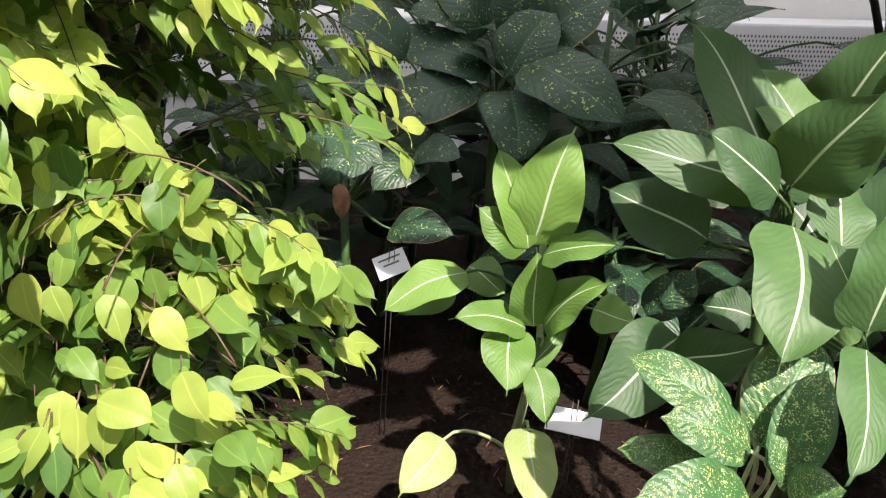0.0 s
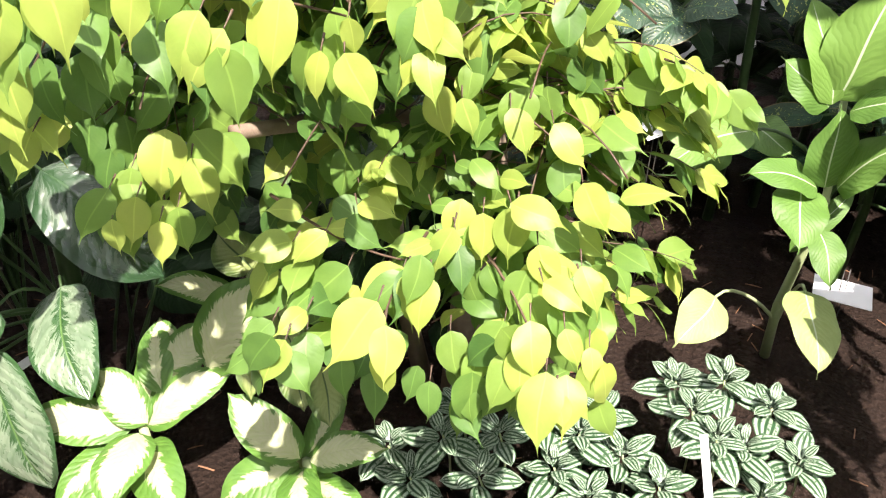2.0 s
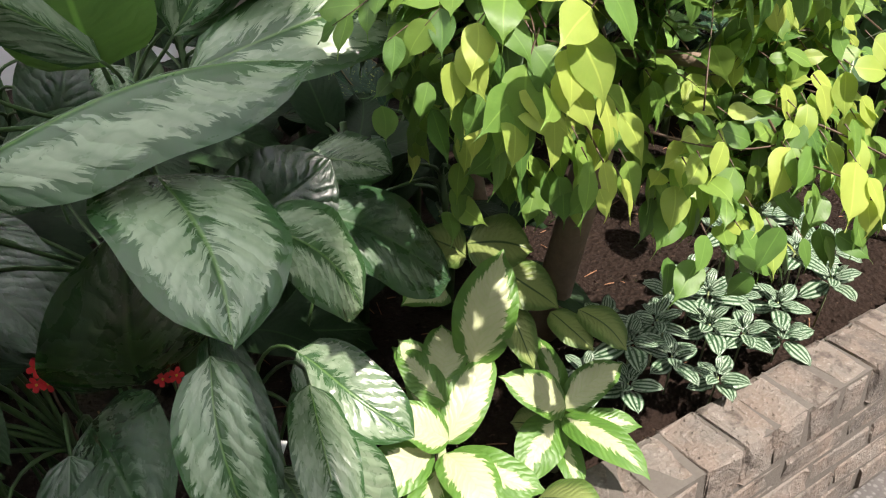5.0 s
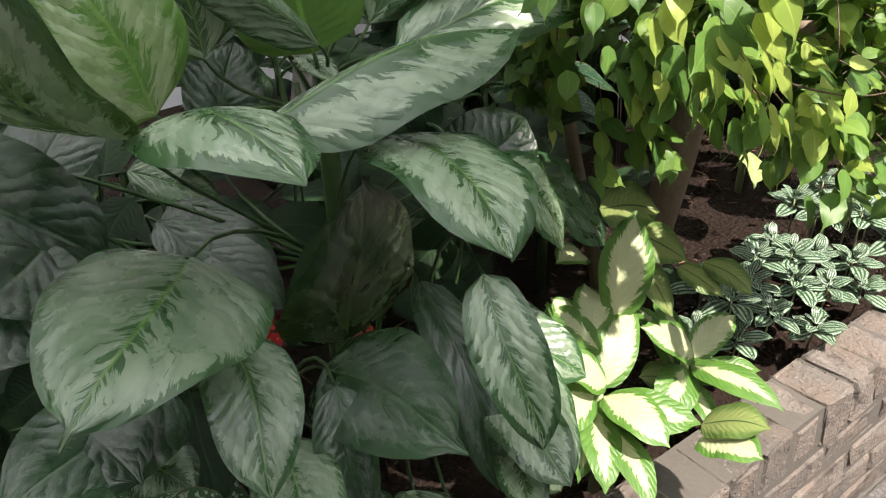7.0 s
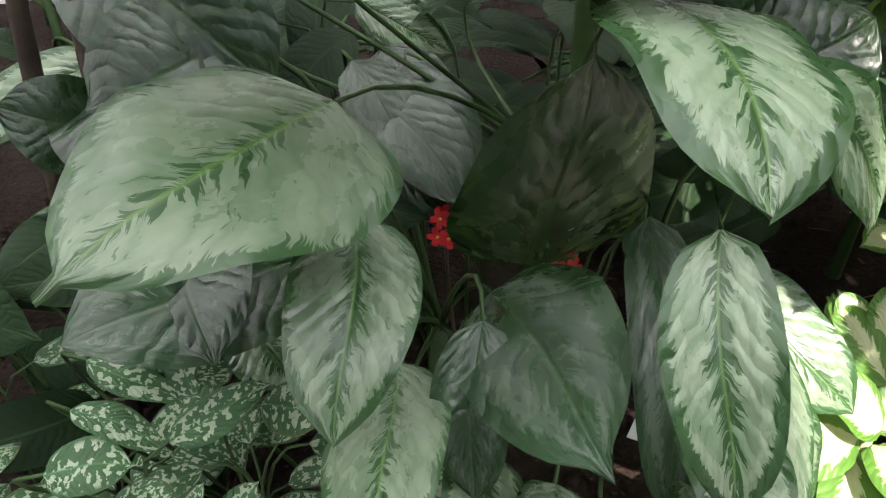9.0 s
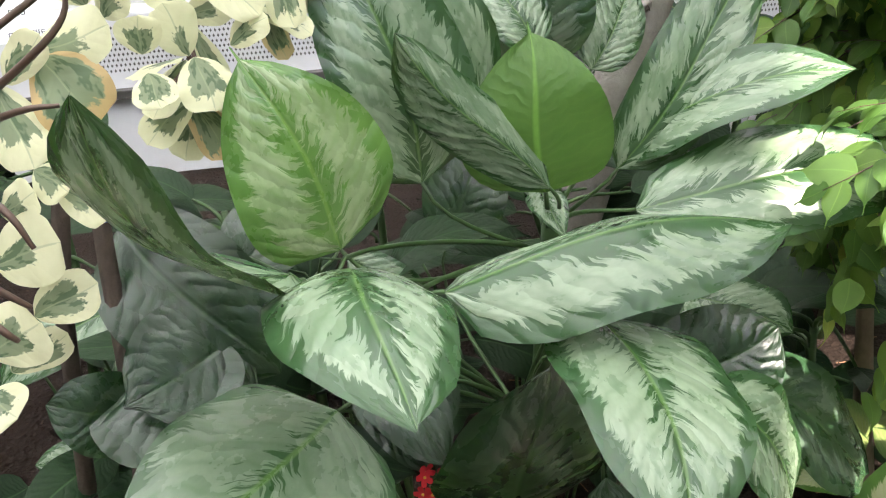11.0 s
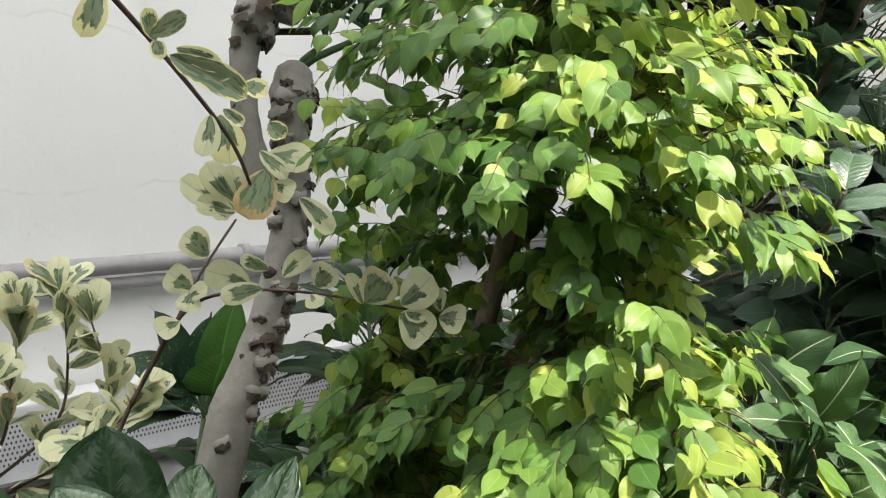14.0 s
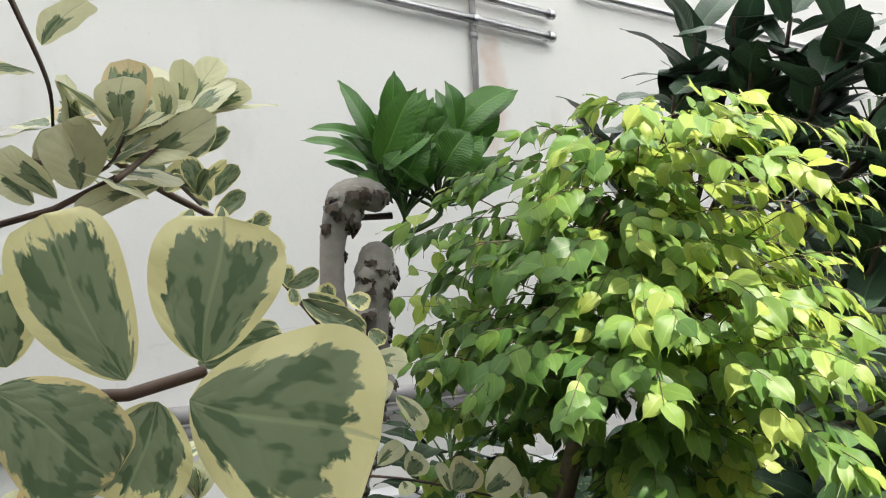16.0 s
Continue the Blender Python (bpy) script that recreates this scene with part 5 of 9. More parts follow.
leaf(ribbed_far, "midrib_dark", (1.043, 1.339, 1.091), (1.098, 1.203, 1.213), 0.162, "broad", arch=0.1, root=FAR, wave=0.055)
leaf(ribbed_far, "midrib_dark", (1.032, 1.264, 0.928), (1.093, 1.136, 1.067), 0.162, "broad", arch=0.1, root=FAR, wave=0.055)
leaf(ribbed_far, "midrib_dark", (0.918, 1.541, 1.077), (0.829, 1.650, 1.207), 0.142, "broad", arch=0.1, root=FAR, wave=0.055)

# ---- speckled plant at the front ----
fleck_base = (0.60, 1.02, soil_z(0.60, 1.02))
flecked = thing("dumb_cane", fleck_base, "dumb cane with green leaves thickly flecked in cream", "plant", "speckled dumb canes")
FLECK = (0.60, 1.00, 0.66)
stem("cane", [fleck_base, (0.60, 1.01, 0.5), FLECK], 0.013, 0.009, "pale_stalk", flecked, 8)

leaf(flecked, "speck_light", (0.516, 0.923, 0.923), (0.359, 1.004, 0.980), 0.087, arch=0.12, facing=(0, -0.6, 0.8), stalk='pale_stalk', root=FLECK)
leaf(flecked, "speck_light", (0.527, 0.874, 0.900), (0.389, 0.894, 0.942), 0.098, arch=0.12, facing=(0, -0.6, 0.8), stalk='pale_stalk', root=FLECK)
leaf(flecked, "speck_light", (0.547, 0.889, 0.899), (0.653, 0.985, 1.033), 0.132, arch=0.12, facing=(0, -0.6, 0.8), stalk='pale_stalk', root=FLECK)
leaf(flecked, "speck_light", (0.556, 0.839, 0.877), (0.633, 0.912, 1.020), 0.092, arch=0.12, facing=(0, -0.6, 0.8), stalk='pale_stalk', root=FLECK)
leaf(flecked, "speck_light", (0.514, 0.818, 0.853), (0.317, 0.776, 0.883), 0.120, arch=0.12, facing=(0, -0.6, 0.8), stalk='pale_stalk', root=FLECK)
leaf(flecked, "speck_light", (0.488, 0.933, 0.839), (0.358, 0.962, 0.836), 0.066, arch=0.12, facing=(0, -0.6, 0.8), stalk='pale_stalk', root=FLECK)
leaf(flecked, "speck_light", (0.562, 0.809, 0.881), (0.526, 0.836, 0.961), 0.053, arch=0.12, facing=(0, -0.6, 0.8), stalk='pale_stalk', root=FLECK)
leaf(flecked, "speck_light", (0.551, 0.782, 0.873), (0.590, 0.735, 0.941), 0.095, arch=0.12, facing=(0, -0.6, 0.8), stalk='pale_stalk', root=FLECK)
leaf(flecked, "speck_light", (0.510, 0.783, 0.842), (0.425, 0.696, 0.852), 0.110, arch=0.12, facing=(0, -0.6, 0.8), stalk='pale_stalk', root=FLECK)
leaf(flecked, "speck_dark", (0.540, 1.413, 0.846), (0.630, 1.425, 0.952), 0.092, arch=0.1)
leaf(flecked, "speck_dark", (0.690, 1.455, 1.109), (0.629, 1.481, 1.103), 0.073, arch=0.1)
leaf(flecked, "speck_dark", (0.687, 1.351, 1.139), (0.684, 1.230, 1.127), 0.090, arch=0.1)

# ---- dark speckled plants behind ----
def dark_plant(x, y, top, label):
    t = thing("dumb_cane", (x, y, soil_z(x, y)), label, "plant", "dark dumb canes")
    stem("cane", [(x, y, SOIL - 0.03), (x + 0.02, y, (SOIL + top) / 2), (x, y, top)], 0.017, 0.011, "stalk", t, 8)
    return t


dark = dark_plant(0.28, 2.15, 1.12, "dark green speckled dumb cane with broad drooping leaves")
DARK = (0.28, 2.15, 1.05)
dark_left = dark_plant(-0.12, 1.95, 0.95, "dark dumb cane with leaves browning at the edges")
DARKL = (-0.12, 1.95, 0.85)
dark_right = dark_plant(0.85, 2.35, 1.2, "dark speckled dumb cane near the white wall")
DARKR = (0.85, 2.35, 1.10)

leaf(dark, "speck_dark", (0.212, 2.133, 1.166), (-0.122, 1.914, 1.048), 0.172, "broad", arch=0.14, facing=(0, -0.6, 0.8), root=DARK)
leaf(dark, "speck_dark", (0.319, 2.117, 1.160), (0.316, 1.920, 0.995), 0.189, "broad", arch=0.14, facing=(0, -0.6, 0.8), root=DARK)
leaf(dark, "speck_dark", (0.350, 2.126, 1.237), (0.605, 1.933, 1.113), 0.229, "broad", arch=0.14, facing=(0, -0.6, 0.8), root=DARK)
leaf(dark, "speck_dark", (0.269, 2.185, 1.206), (-0.089, 2.160, 1.232), 0.174, "broad", arch=0.14, facing=(0, -0.6, 0.8), root=DARK)
leaf(dark, "speck_dark", (0.253, 2.250, 1.287), (0.086, 2.280, 1.423), 0.179, "broad", arch=0.14, facing=(0, -0.6, 0.8), root=DARK)
leaf(dark, "speck_dark", (0.362, 2.233, 1.281), (0.298, 2.262, 1.469), 0.179, "broad", arch=0.14, facing=(0, -0.6, 0.8), root=DARK)
leaf(dark, "speck_dark", (0.410, 2.223, 1.270), (0.588, 2.198, 1.422), 0.196, "broad", arch=0.14, facing=(0, -0.6, 0.8), root=DARK)
leaf(dark, "speck_dark", (0.205, 2.258, 1.298), (0.019, 2.175, 1.341), 0.128, "broad", arch=0.14, facing=(0, -0.6, 0.8), root=DARK)
leaf(dark, "speck_dark", (0.308, 2.127, 1.203), (0.446, 2.227, 1.364), 0.176, "broad", arch=0.14, facing=(0, -0.6, 0.8), root=DARK)
leaf(dark_left, "speck_dark", (-0.195, 1.671, 1.125), (-0.013, 1.564, 1.092), 0.116, "broad", arch=0.14, facing=(0, -0.6, 0.8), root=DARKL)
leaf(dark_left, "speck_dark", (0.066, 1.908, 1.032), (-0.048, 1.783, 0.956), 0.125, "broad", arch=0.14, facing=(0, -0.6, 0.8), root=DARKL)
leaf(dark_left, "speck_dark", (0.053, 1.906, 1.024), (0.172, 1.801, 1.055), 0.111, "broad", arch=0.14, facing=(0, -0.6, 0.8), root=DARKL)
leaf(dark_left, "speck_dark", (0.004, 1.802, 0.865), (0.163, 1.694, 0.893), 0.115, "broad", arch=0.14, facing=(0, -0.6, 0.8), root=DARKL)
leaf(dark_left, "speck_dark", (0.003, 2.052, 1.198), (-0.219, 1.942, 1.191), 0.175, "broad", arch=0.14, facing=(0, -0.6, 0.8), root=DARKL)
leaf(dark_left, "speck_dark", (0.029, 2.059, 1.242), (-0.162, 2.072, 1.340), 0.194, "broad", arch=0.14, facing=(0, -0.6, 0.8), root=DARKL)
leaf(dark_left, "speck_dark", (-0.086, 2.057, 1.221), (-0.176, 1.931, 1.126), 0.131, "broad", arch=0.14, facing=(0, -0.6, 0.8), root=DARKL)
leaf(dark_left, "speck_dark", (0.098, 2.018, 1.063), (0.061, 1.933, 1.126), 0.117, "broad", arch=0.14, facing=(0, -0.6, 0.8), root=DARKL)
leaf(dark_left, "speck_dark", (-0.048, 1.820, 1.078), (-0.173, 1.736, 0.986), 0.121, "broad", arch=0.14, facing=(0, -0.6, 0.8), root=DARKL)
leaf(dark_left, "speck_dark", (-0.193, 1.950, 1.219), (-0.337, 1.818, 1.156), 0.153, "broad", arch=0.14, facing=(0, -0.6, 0.8), root=DARKL)
leaf(dark_right, "speck_dark", (0.718, 2.357, 1.303), (0.573, 2.302, 1.379), 0.173, "broad", arch=0.14, facing=(0, -0.6, 0.8), root=DARKR)
leaf(dark_right, "speck_dark", (0.764, 2.343, 1.308), (0.801, 2.229, 1.358), 0.190, "broad", arch=0.14, facing=(0, -0.6, 0.8), root=DARKR)
leaf(dark_right, "speck_dark", (0.820, 2.328, 1.346), (0.974, 2.163, 1.408), 0.121, "broad", arch=0.14, facing=(0, -0.6, 0.8), root=DARKR)
leaf(dark_right, "speck_dark", (0.742, 2.355, 1.353), (0.662, 2.389, 1.487), 0.194, "broad", arch=0.14, facing=(0, -0.6, 0.8), root=DARKR)
leaf(dark_right, "speck_dark", (0.867, 2.195, 1.290), (0.947, 2.042, 1.231), 0.133, "broad", arch=0.14, facing=(0, -0.6, 0.8), root=DARKR)
leaf(dark_right, "speck_dark", (0.777, 2.322, 1.197), (0.829, 2.183, 1.130), 0.156, "broad", arch=0.14, facing=(0, -0.6, 0.8), root=DARKR)
leaf(dark_right, "speck_dark", (1.212, 2.149, 1.335), (1.273, 1.992, 1.306), 0.121, "broad", arch=0.14, facing=(0, -0.6, 0.8), root=DARKR)
leaf(dark_right, "speck_dark", (1.080, 2.090, 1.230), (1.156, 1.934, 1.237), 0.116, "broad", arch=0.14, facing=(0, -0.6, 0.8), root=DARKR)
leaf(dark_left, "dead", (-0.119, 1.694, 1.010), (-0.111, 1.667, 0.934), 0.041, arch=0.15, fold=0.5, curl=0.5, wave=0.12, label='brown hanging dead leaf', root=DARKL)

# ---- variegated fig at the edge ----
var_base = (-1.95, 1.25, soil_z(-1.95, 1.25))
variegated = thing("variegated_fig", var_base, "shrubby fig with grey-green leaves edged in cream", "shrub")
twig_rng = random.Random(21)
V_HUB = Vector((-1.78, 1.05, 1.35))
stem("trunk", [var_base, (-1.90, 1.2, 0.7), (-1.85, 1.12, 1.05), V_HUB], 0.016, 0.010, "dark_bark", variegated, 8, 0.15)


def var_branch(points, count, size, r0=0.004, spread=1.0, tail=0.05, joined=True):
    """A twig along points with leaves in twos and threes; the last point is its growing end."""
    pts = [Vector(p) for p in points]
    way = []
    for i in range(len(pts) - 1):
        a, b = pts[i], pts[i + 1]
        before, after = pts[max(i - 1, 0)], pts[min(i + 2, len(pts) - 1)]
        way += glide(a, a + (b - before) / 6, b - (after - a) / 6, b, 6)[: None if i == len(pts) - 2 else -1]
    stem("branch", way, r0, r0 * 0.45, "twig", variegated, 6)
    for n in range(count):
        k = tail + (1 - tail) * (n + 0.6) / count
        i = min(int(k * (len(way) - 1)), len(way) - 2)
        base = way[i].lerp(way[i + 1], k * (len(way) - 1) - i)
        d = (way[i + 1] - way[i]).normalized()
        for m in range(twig_rng.choice((1, 2, 2, 3))):
            out = Vector((twig_rng.uniform(-1, 1), twig_rng.uniform(-1, 0.6), twig_rng.uniform(-0.4, 0.9))) * spread
            go = (d * 0.5 + out).normalized()
            l = size * twig_rng.uniform(0.65, 1.15)
            leaf(variegated, "variegated", base + go * 0.006, base + go * (l + 0.006), l * twig_rng.uniform(0.55, 0.72), "obovate", arch=0.05, fold=0.1, facing=(twig_rng.uniform(-0.5, 0.5), twig_rng.uniform(-0.8, 0.1), 0.8), wave=0.03)
    end, d = way[-1], (way[-1] - way[-2]).normalized()
    for m in range(3 if count else 0):
        go = (d + Vector((twig_rng.uniform(-1, 1), twig_rng.uniform(-1, 0.5), twig_rng.uniform(-0.5, 0.8))) * 0.8).normalized()
        l = size * twig_rng.uniform(0.7, 1.1)
        leaf(variegated, "variegated", end, end + go * l, l * 0.62, "obovate", arch=0.05, facing=(twig_rng.uniform(-0.5, 0.5), -0.5, 0.8))

var_branch([(-1.518, 0.659, 2.158), (-1.394, 0.812, 2.136), (-1.294, 0.883, 2.107), (-1.199, 0.941, 2.045), (-1.085, 0.986, 1.935), (-1.034, 1.031, 1.869)], 0, 0.072, r0=0.005)
var_branch([(-1.146, 1.436, 1.404), (-1.099, 1.443, 1.498), (-1.011, 1.452, 1.632), (-0.953, 1.467, 1.721), (-0.868, 1.484, 1.825)], 0, 0.075, r0=0.005, tail=0.4)
var_branch([(-1.099, 1.443, 1.498), (-1.010, 1.411, 1.655), (-0.938, 1.351, 1.695), (-0.832, 1.262, 1.690), (-0.709, 1.156, 1.657), (-0.656, 1.088, 1.644)], 0, 0.075, r0=0.004, tail=0.3)
var_branch([(-1.377, 1.710, 1.290), (-1.179, 1.711, 1.420), (-1.136, 1.723, 1.552), (-1.142, 1.736, 1.700)], 11, 0.085, tail=0.25)
var_branch([(-1.377, 1.710, 1.290), (-1.272, 1.676, 1.415), (-1.240, 1.693, 1.552), (-1.222, 1.700, 1.660)], 11, 0.085, tail=0.25)
var_branch([(-1.377, 1.710, 1.290), (-1.334, 1.739, 1.433), (-1.356, 1.756, 1.522), (-1.408, 1.771, 1.612)], 11, 0.085, tail=0.25)
var_branch([(-1.377, 1.710, 1.290), (-1.145, 1.637, 1.361), (-1.075, 1.666, 1.484), (-1.095, 1.689, 1.632)], 11, 0.085, tail=0.25)
var_branch([(-1.377, 1.710, 1.290), (-1.368, 1.694, 1.445), (-1.504, 1.712, 1.500), (-1.572, 1.716, 1.527)], 11, 0.085, tail=0.25)
var_branch([(-1.377, 1.710, 1.290), (-1.247, 1.557, 1.372), (-1.124, 1.543, 1.432), (-1.059, 1.535, 1.490)], 11, 0.085, tail=0.25)
var_branch([(-1.377, 1.710, 1.290), (-1.338, 1.579, 1.401), (-1.349, 1.596, 1.481), (-1.297, 1.600, 1.547)], 11, 0.085, tail=0.25)
var_branch([(-1.377, 1.710, 1.290), (-1.460, 1.686, 1.374), (-1.482, 1.700, 1.437), (-1.483, 1.717, 1.539)], 11, 0.085, tail=0.25)
var_branch([(-1.873, 0.849, 1.324), (-1.744, 0.812, 1.413), (-1.699, 0.812, 1.459), (-1.710, 0.817, 1.501)], 0, 0.072, tail=0.4, spread=0.8)
var_branch([(-1.873, 0.849, 1.324), (-1.735, 0.723, 1.397), (-1.692, 0.716, 1.405)], 0, 0.072, tail=0.4, spread=0.8)
var_branch([(-1.873, 0.849, 1.324), (-1.742, 0.682, 1.351), (-1.711, 0.656, 1.322)], 0, 0.072, tail=0.4, spread=0.8)
var_branch([(-1.852, 0.988, 1.391), (-1.726, 1.037, 1.474), (-1.661, 1.049, 1.492), (-1.615, 1.057, 1.526)], 2, 0.072, tail=0.4, spread=0.8)
var_branch([(-1.661, 1.049, 1.492), (-1.652, 1.040, 1.425), (-1.635, 1.028, 1.361), (-1.639, 1.019, 1.331)], 2, 0.072, tail=0.4, spread=0.8)
var_branch([(-1.657, 1.048, 1.480), (-1.607, 1.048, 1.446), (-1.566, 1.046, 1.424)], 2, 0.072, tail=0.4, spread=0.8)
var_branch([(-1.852, 0.988, 1.391), (-1.745, 0.985, 1.499), (-1.685, 1.001, 1.550), (-1.659, 1.006, 1.582)], 2, 0.072, tail=0.4, spread=0.8)
var_branch([(-1.615, 1.057, 1.526), (-1.573, 1.105, 1.481), (-1.537, 1.101, 1.446)], 2, 0.072, tail=0.4, spread=0.8)
var_branch([(-1.839, 0.744, 1.315), (-1.737, 0.622, 1.318), (-1.709, 0.619, 1.296)], 0, 0.072, tail=0.4, spread=0.8)
var_branch([(-1.839, 0.744, 1.315), (-1.735, 0.611, 1.297), (-1.717, 0.606, 1.279)], 0, 0.072, tail=0.4, spread=0.8)
var_branch([(-1.621, 0.284, 2.164), (-1.596, 0.301, 2.120), (-1.582, 0.309, 2.091), (-1.576, 0.334, 2.073)], 5, 0.04, tail=0.4, r0=0.0018)
var_branch([(-1.653, 0.323, 2.056), (-1.587, 0.320, 2.051), (-1.554, 0.316, 2.048), (-1.543, 0.309, 2.067)], 4, 0.045, tail=0.4, r0=0.0018)
var_branch([(-1.556, 0.268, 2.033), (-1.523, 0.305, 2.065), (-1.507, 0.316, 2.086)], 3, 0.045, tail=0.4, r0=0.0018)
leaf(variegated, "variegated_wide", (-1.564, 0.114, 1.930), (-1.507, 0.089, 1.913), 0.069, "heartwise", arch=0.04, fold=0.06, facing=(-0.37, -0.92, 0.08), fine=2)
leaf(variegated, "variegated_wide", (-1.557, 0.122, 1.942), (-1.551, 0.116, 1.992), 0.046, "heartwise", arch=0.04, fold=0.06, facing=(-0.3, -0.95, -0.07), fine=2)
leaf(variegated, "variegated_wide", (-1.580, 0.133, 1.937), (-1.606, 0.134, 1.993), 0.037, "heartwise", arch=0.04, fold=0.06, facing=(-0.17, -0.98, -0.07), fine=2)
leaf(variegated, "variegated_wide", (-1.620, 0.139, 1.936), (-1.584, 0.132, 1.905), 0.039, "heartwise", arch=0.04, fold=0.06, facing=(-0.14, -0.99, 0.08), fine=2)
leaf(variegated, "variegated_wide", (-1.569, 0.135, 1.929), (-1.581, 0.135, 1.896), 0.036, "heartwise", arch=0.04, fold=0.06, facing=(-0.22, -0.97, 0.1), fine=2)
leaf(variegated, "variegated_wide", (-1.550, 0.152, 1.941), (-1.520, 0.141, 1.951), 0.018, "heartwise", arch=0.04, fold=0.06, facing=(-0.33, -0.94, -0.0), fine=2)
leaf(variegated, "variegated_wide", (-1.614, 0.154, 1.943), (-1.623, 0.153, 1.973), 0.033, "heartwise", arch=0.04, fold=0.06, facing=(-0.08, -1.0, -0.04), fine=2)
stem("branch", [(-1.647, 0.155, 1.929), (-1.603, 0.144, 1.932), (-1.579, 0.134, 1.932), (-1.556, 0.122, 1.939)], 0.0026, 0.0022, "twig", variegated, 8)
stem("branch", [(-1.640, 0.332, 2.004), (-1.577, 0.324, 2.026), (-1.540, 0.313, 2.048), (-1.506, 0.356, 2.057), (-1.459, 0.448, 2.056)], 0.002, 0.0014, "twig", variegated, 8)
leaf(variegated, "variegated_wide", (-1.004, 1.201, 1.988), (-0.997, 1.187, 1.909), 0.057, "obovate", arch=0.08, fold=0.6, facing=(-0.71, -1.2, 0.36))
leaf(variegated, "variegated", (-0.939, 1.182, 1.902), (-0.972, 1.181, 1.821), 0.067, "obovate", arch=0.06, fold=0.2, facing=(-0.57, -0.83, 0.26))
leaf(variegated, "variegated", (-0.943, 1.182, 1.920), (-0.885, 1.129, 1.913), 0.051, "obovate", arch=0.04, fold=0.05, facing=(-0.52, -0.95, 0.31))
leaf(variegated, "variegated", (-0.948, 1.183, 1.931), (-0.919, 1.151, 1.884), 0.028, "obovate", arch=0.09, fold=0.28, facing=(-0.42, -0.93, -0.0))
leaf(variegated, "variegated", (-0.934, 1.182, 1.879), (-0.911, 1.148, 1.858), 0.041, "obovate", arch=-0.04, fold=0.01, facing=(-0.48, -1.02, 0.11))
leaf(variegated, "variegated", (-0.893, 1.161, 1.855), (-0.857, 1.120, 1.795), 0.035, "obovate", arch=0.08, fold=0.16, facing=(-0.46, -1.05, -0.11))
leaf(variegated, "variegated_wide", (-0.936, 1.172, 1.974), (-0.922, 1.145, 1.948), 0.032, "obovate", arch=0.0, fold=0.6, facing=(-0.45, -0.53, 0.24))
leaf(variegated, "variegated_wide", (-0.976, 1.180, 2.034), (-0.950, 1.149, 2.013), 0.039, "obovate", arch=-0.02, fold=0.6, facing=(-0.22, -0.72, 0.35))
leaf(variegated, "variegated_wide", (-0.999, 1.192, 2.026), (-1.032, 1.178, 2.054), 0.039, "obovate", arch=0.06, fold=0.6, facing=(-0.49, -0.56, 0.38))
leaf(variegated, "variegated", (-0.915, 1.363, 1.840), (-1.011, 1.378, 1.898), 0.050, "obovate", arch=-0.02, fold=0.23, facing=(-0.23, -0.95, 0.21))
leaf(variegated, "variegated", (-0.919, 1.365, 1.835), (-0.989, 1.372, 1.856), 0.040, "obovate", arch=0.02, fold=0.28, facing=(-0.39, -0.69, 0.11))
leaf(variegated, "variegated", (-0.928, 1.370, 1.830), (-0.963, 1.363, 1.835), 0.033, "obovate", arch=0.07, fold=0.27, facing=(-0.42, -0.87, 0.51))
leaf(variegated, "variegated", (-0.919, 1.364, 1.854), (-0.971, 1.360, 1.926), 0.050, "obovate", arch=0.05, fold=0.15, facing=(-0.58, -1.04, 0.32))
leaf(variegated, "variegated", (-0.910, 1.360, 1.859), (-0.932, 1.343, 1.921), 0.045, "obovate", arch=-0.02, fold=0.27, facing=(-0.57, -0.62, 0.05))
leaf(variegated, "variegated", (-0.964, 1.385, 1.761), (-1.010, 1.382, 1.801), 0.058, "obovate", arch=0.08, fold=0.21, facing=(-0.37, -0.92, 0.36))
leaf(variegated, "variegated", (-0.994, 1.395, 1.702), (-1.037, 1.391, 1.738), 0.056, "obovate", arch=0.04, fold=0.09, facing=(-0.55, -0.93, 0.59))
leaf(variegated, "variegated", (-0.995, 1.395, 1.697), (-1.010, 1.377, 1.664), 0.045, "obovate", arch=0.04, fold=0.02, facing=(-0.13, -0.77, 0.61))
leaf(variegated, "variegated", (-1.018, 1.399, 1.648), (-1.061, 1.392, 1.632), 0.045, "obovate", arch=-0.02, fold=0.22, facing=(-0.64, -0.83, 0.19))
leaf(variegated, "variegated", (-1.002, 1.397, 1.687), (-0.976, 1.366, 1.707), 0.033, "obovate", arch=-0.01, fold=0.26, facing=(-0.64, -0.91, 0.56))
leaf(variegated, "variegated", (-0.901, 1.357, 1.849), (-0.883, 1.324, 1.882), 0.045, "obovate", arch=-0.01, fold=0.06, facing=(-0.16, -0.95, 0.35))
leaf(variegated, "variegated", (-0.931, 1.281, 1.707), (-1.006, 1.294, 1.741), 0.055, "obovate", arch=-0.04, fold=0.11, facing=(-0.63, -0.8, 0.0))
leaf(variegated, "variegated", (-0.903, 1.269, 1.735), (-0.952, 1.271, 1.759), 0.027, "obovate", arch=0.08, fold=0.01, facing=(-0.27, -1.24, 0.11))
leaf(variegated, "variegated", (-0.913, 1.273, 1.703), (-0.986, 1.283, 1.695), 0.038, "obovate", arch=0.07, fold=0.05, facing=(-0.63, -0.78, 0.23))
leaf(variegated, "variegated", (-0.883, 1.258, 1.721), (-0.849, 1.219, 1.762), 0.038, "obovate", arch=-0.03, fold=0.3, facing=(-0.71, -1.2, 0.17))
leaf(variegated, "variegated", (-0.833, 1.230, 1.701), (-0.819, 1.201, 1.739), 0.051, "obovate", arch=0.04, fold=0.22, facing=(-0.77, -0.97, -0.03))
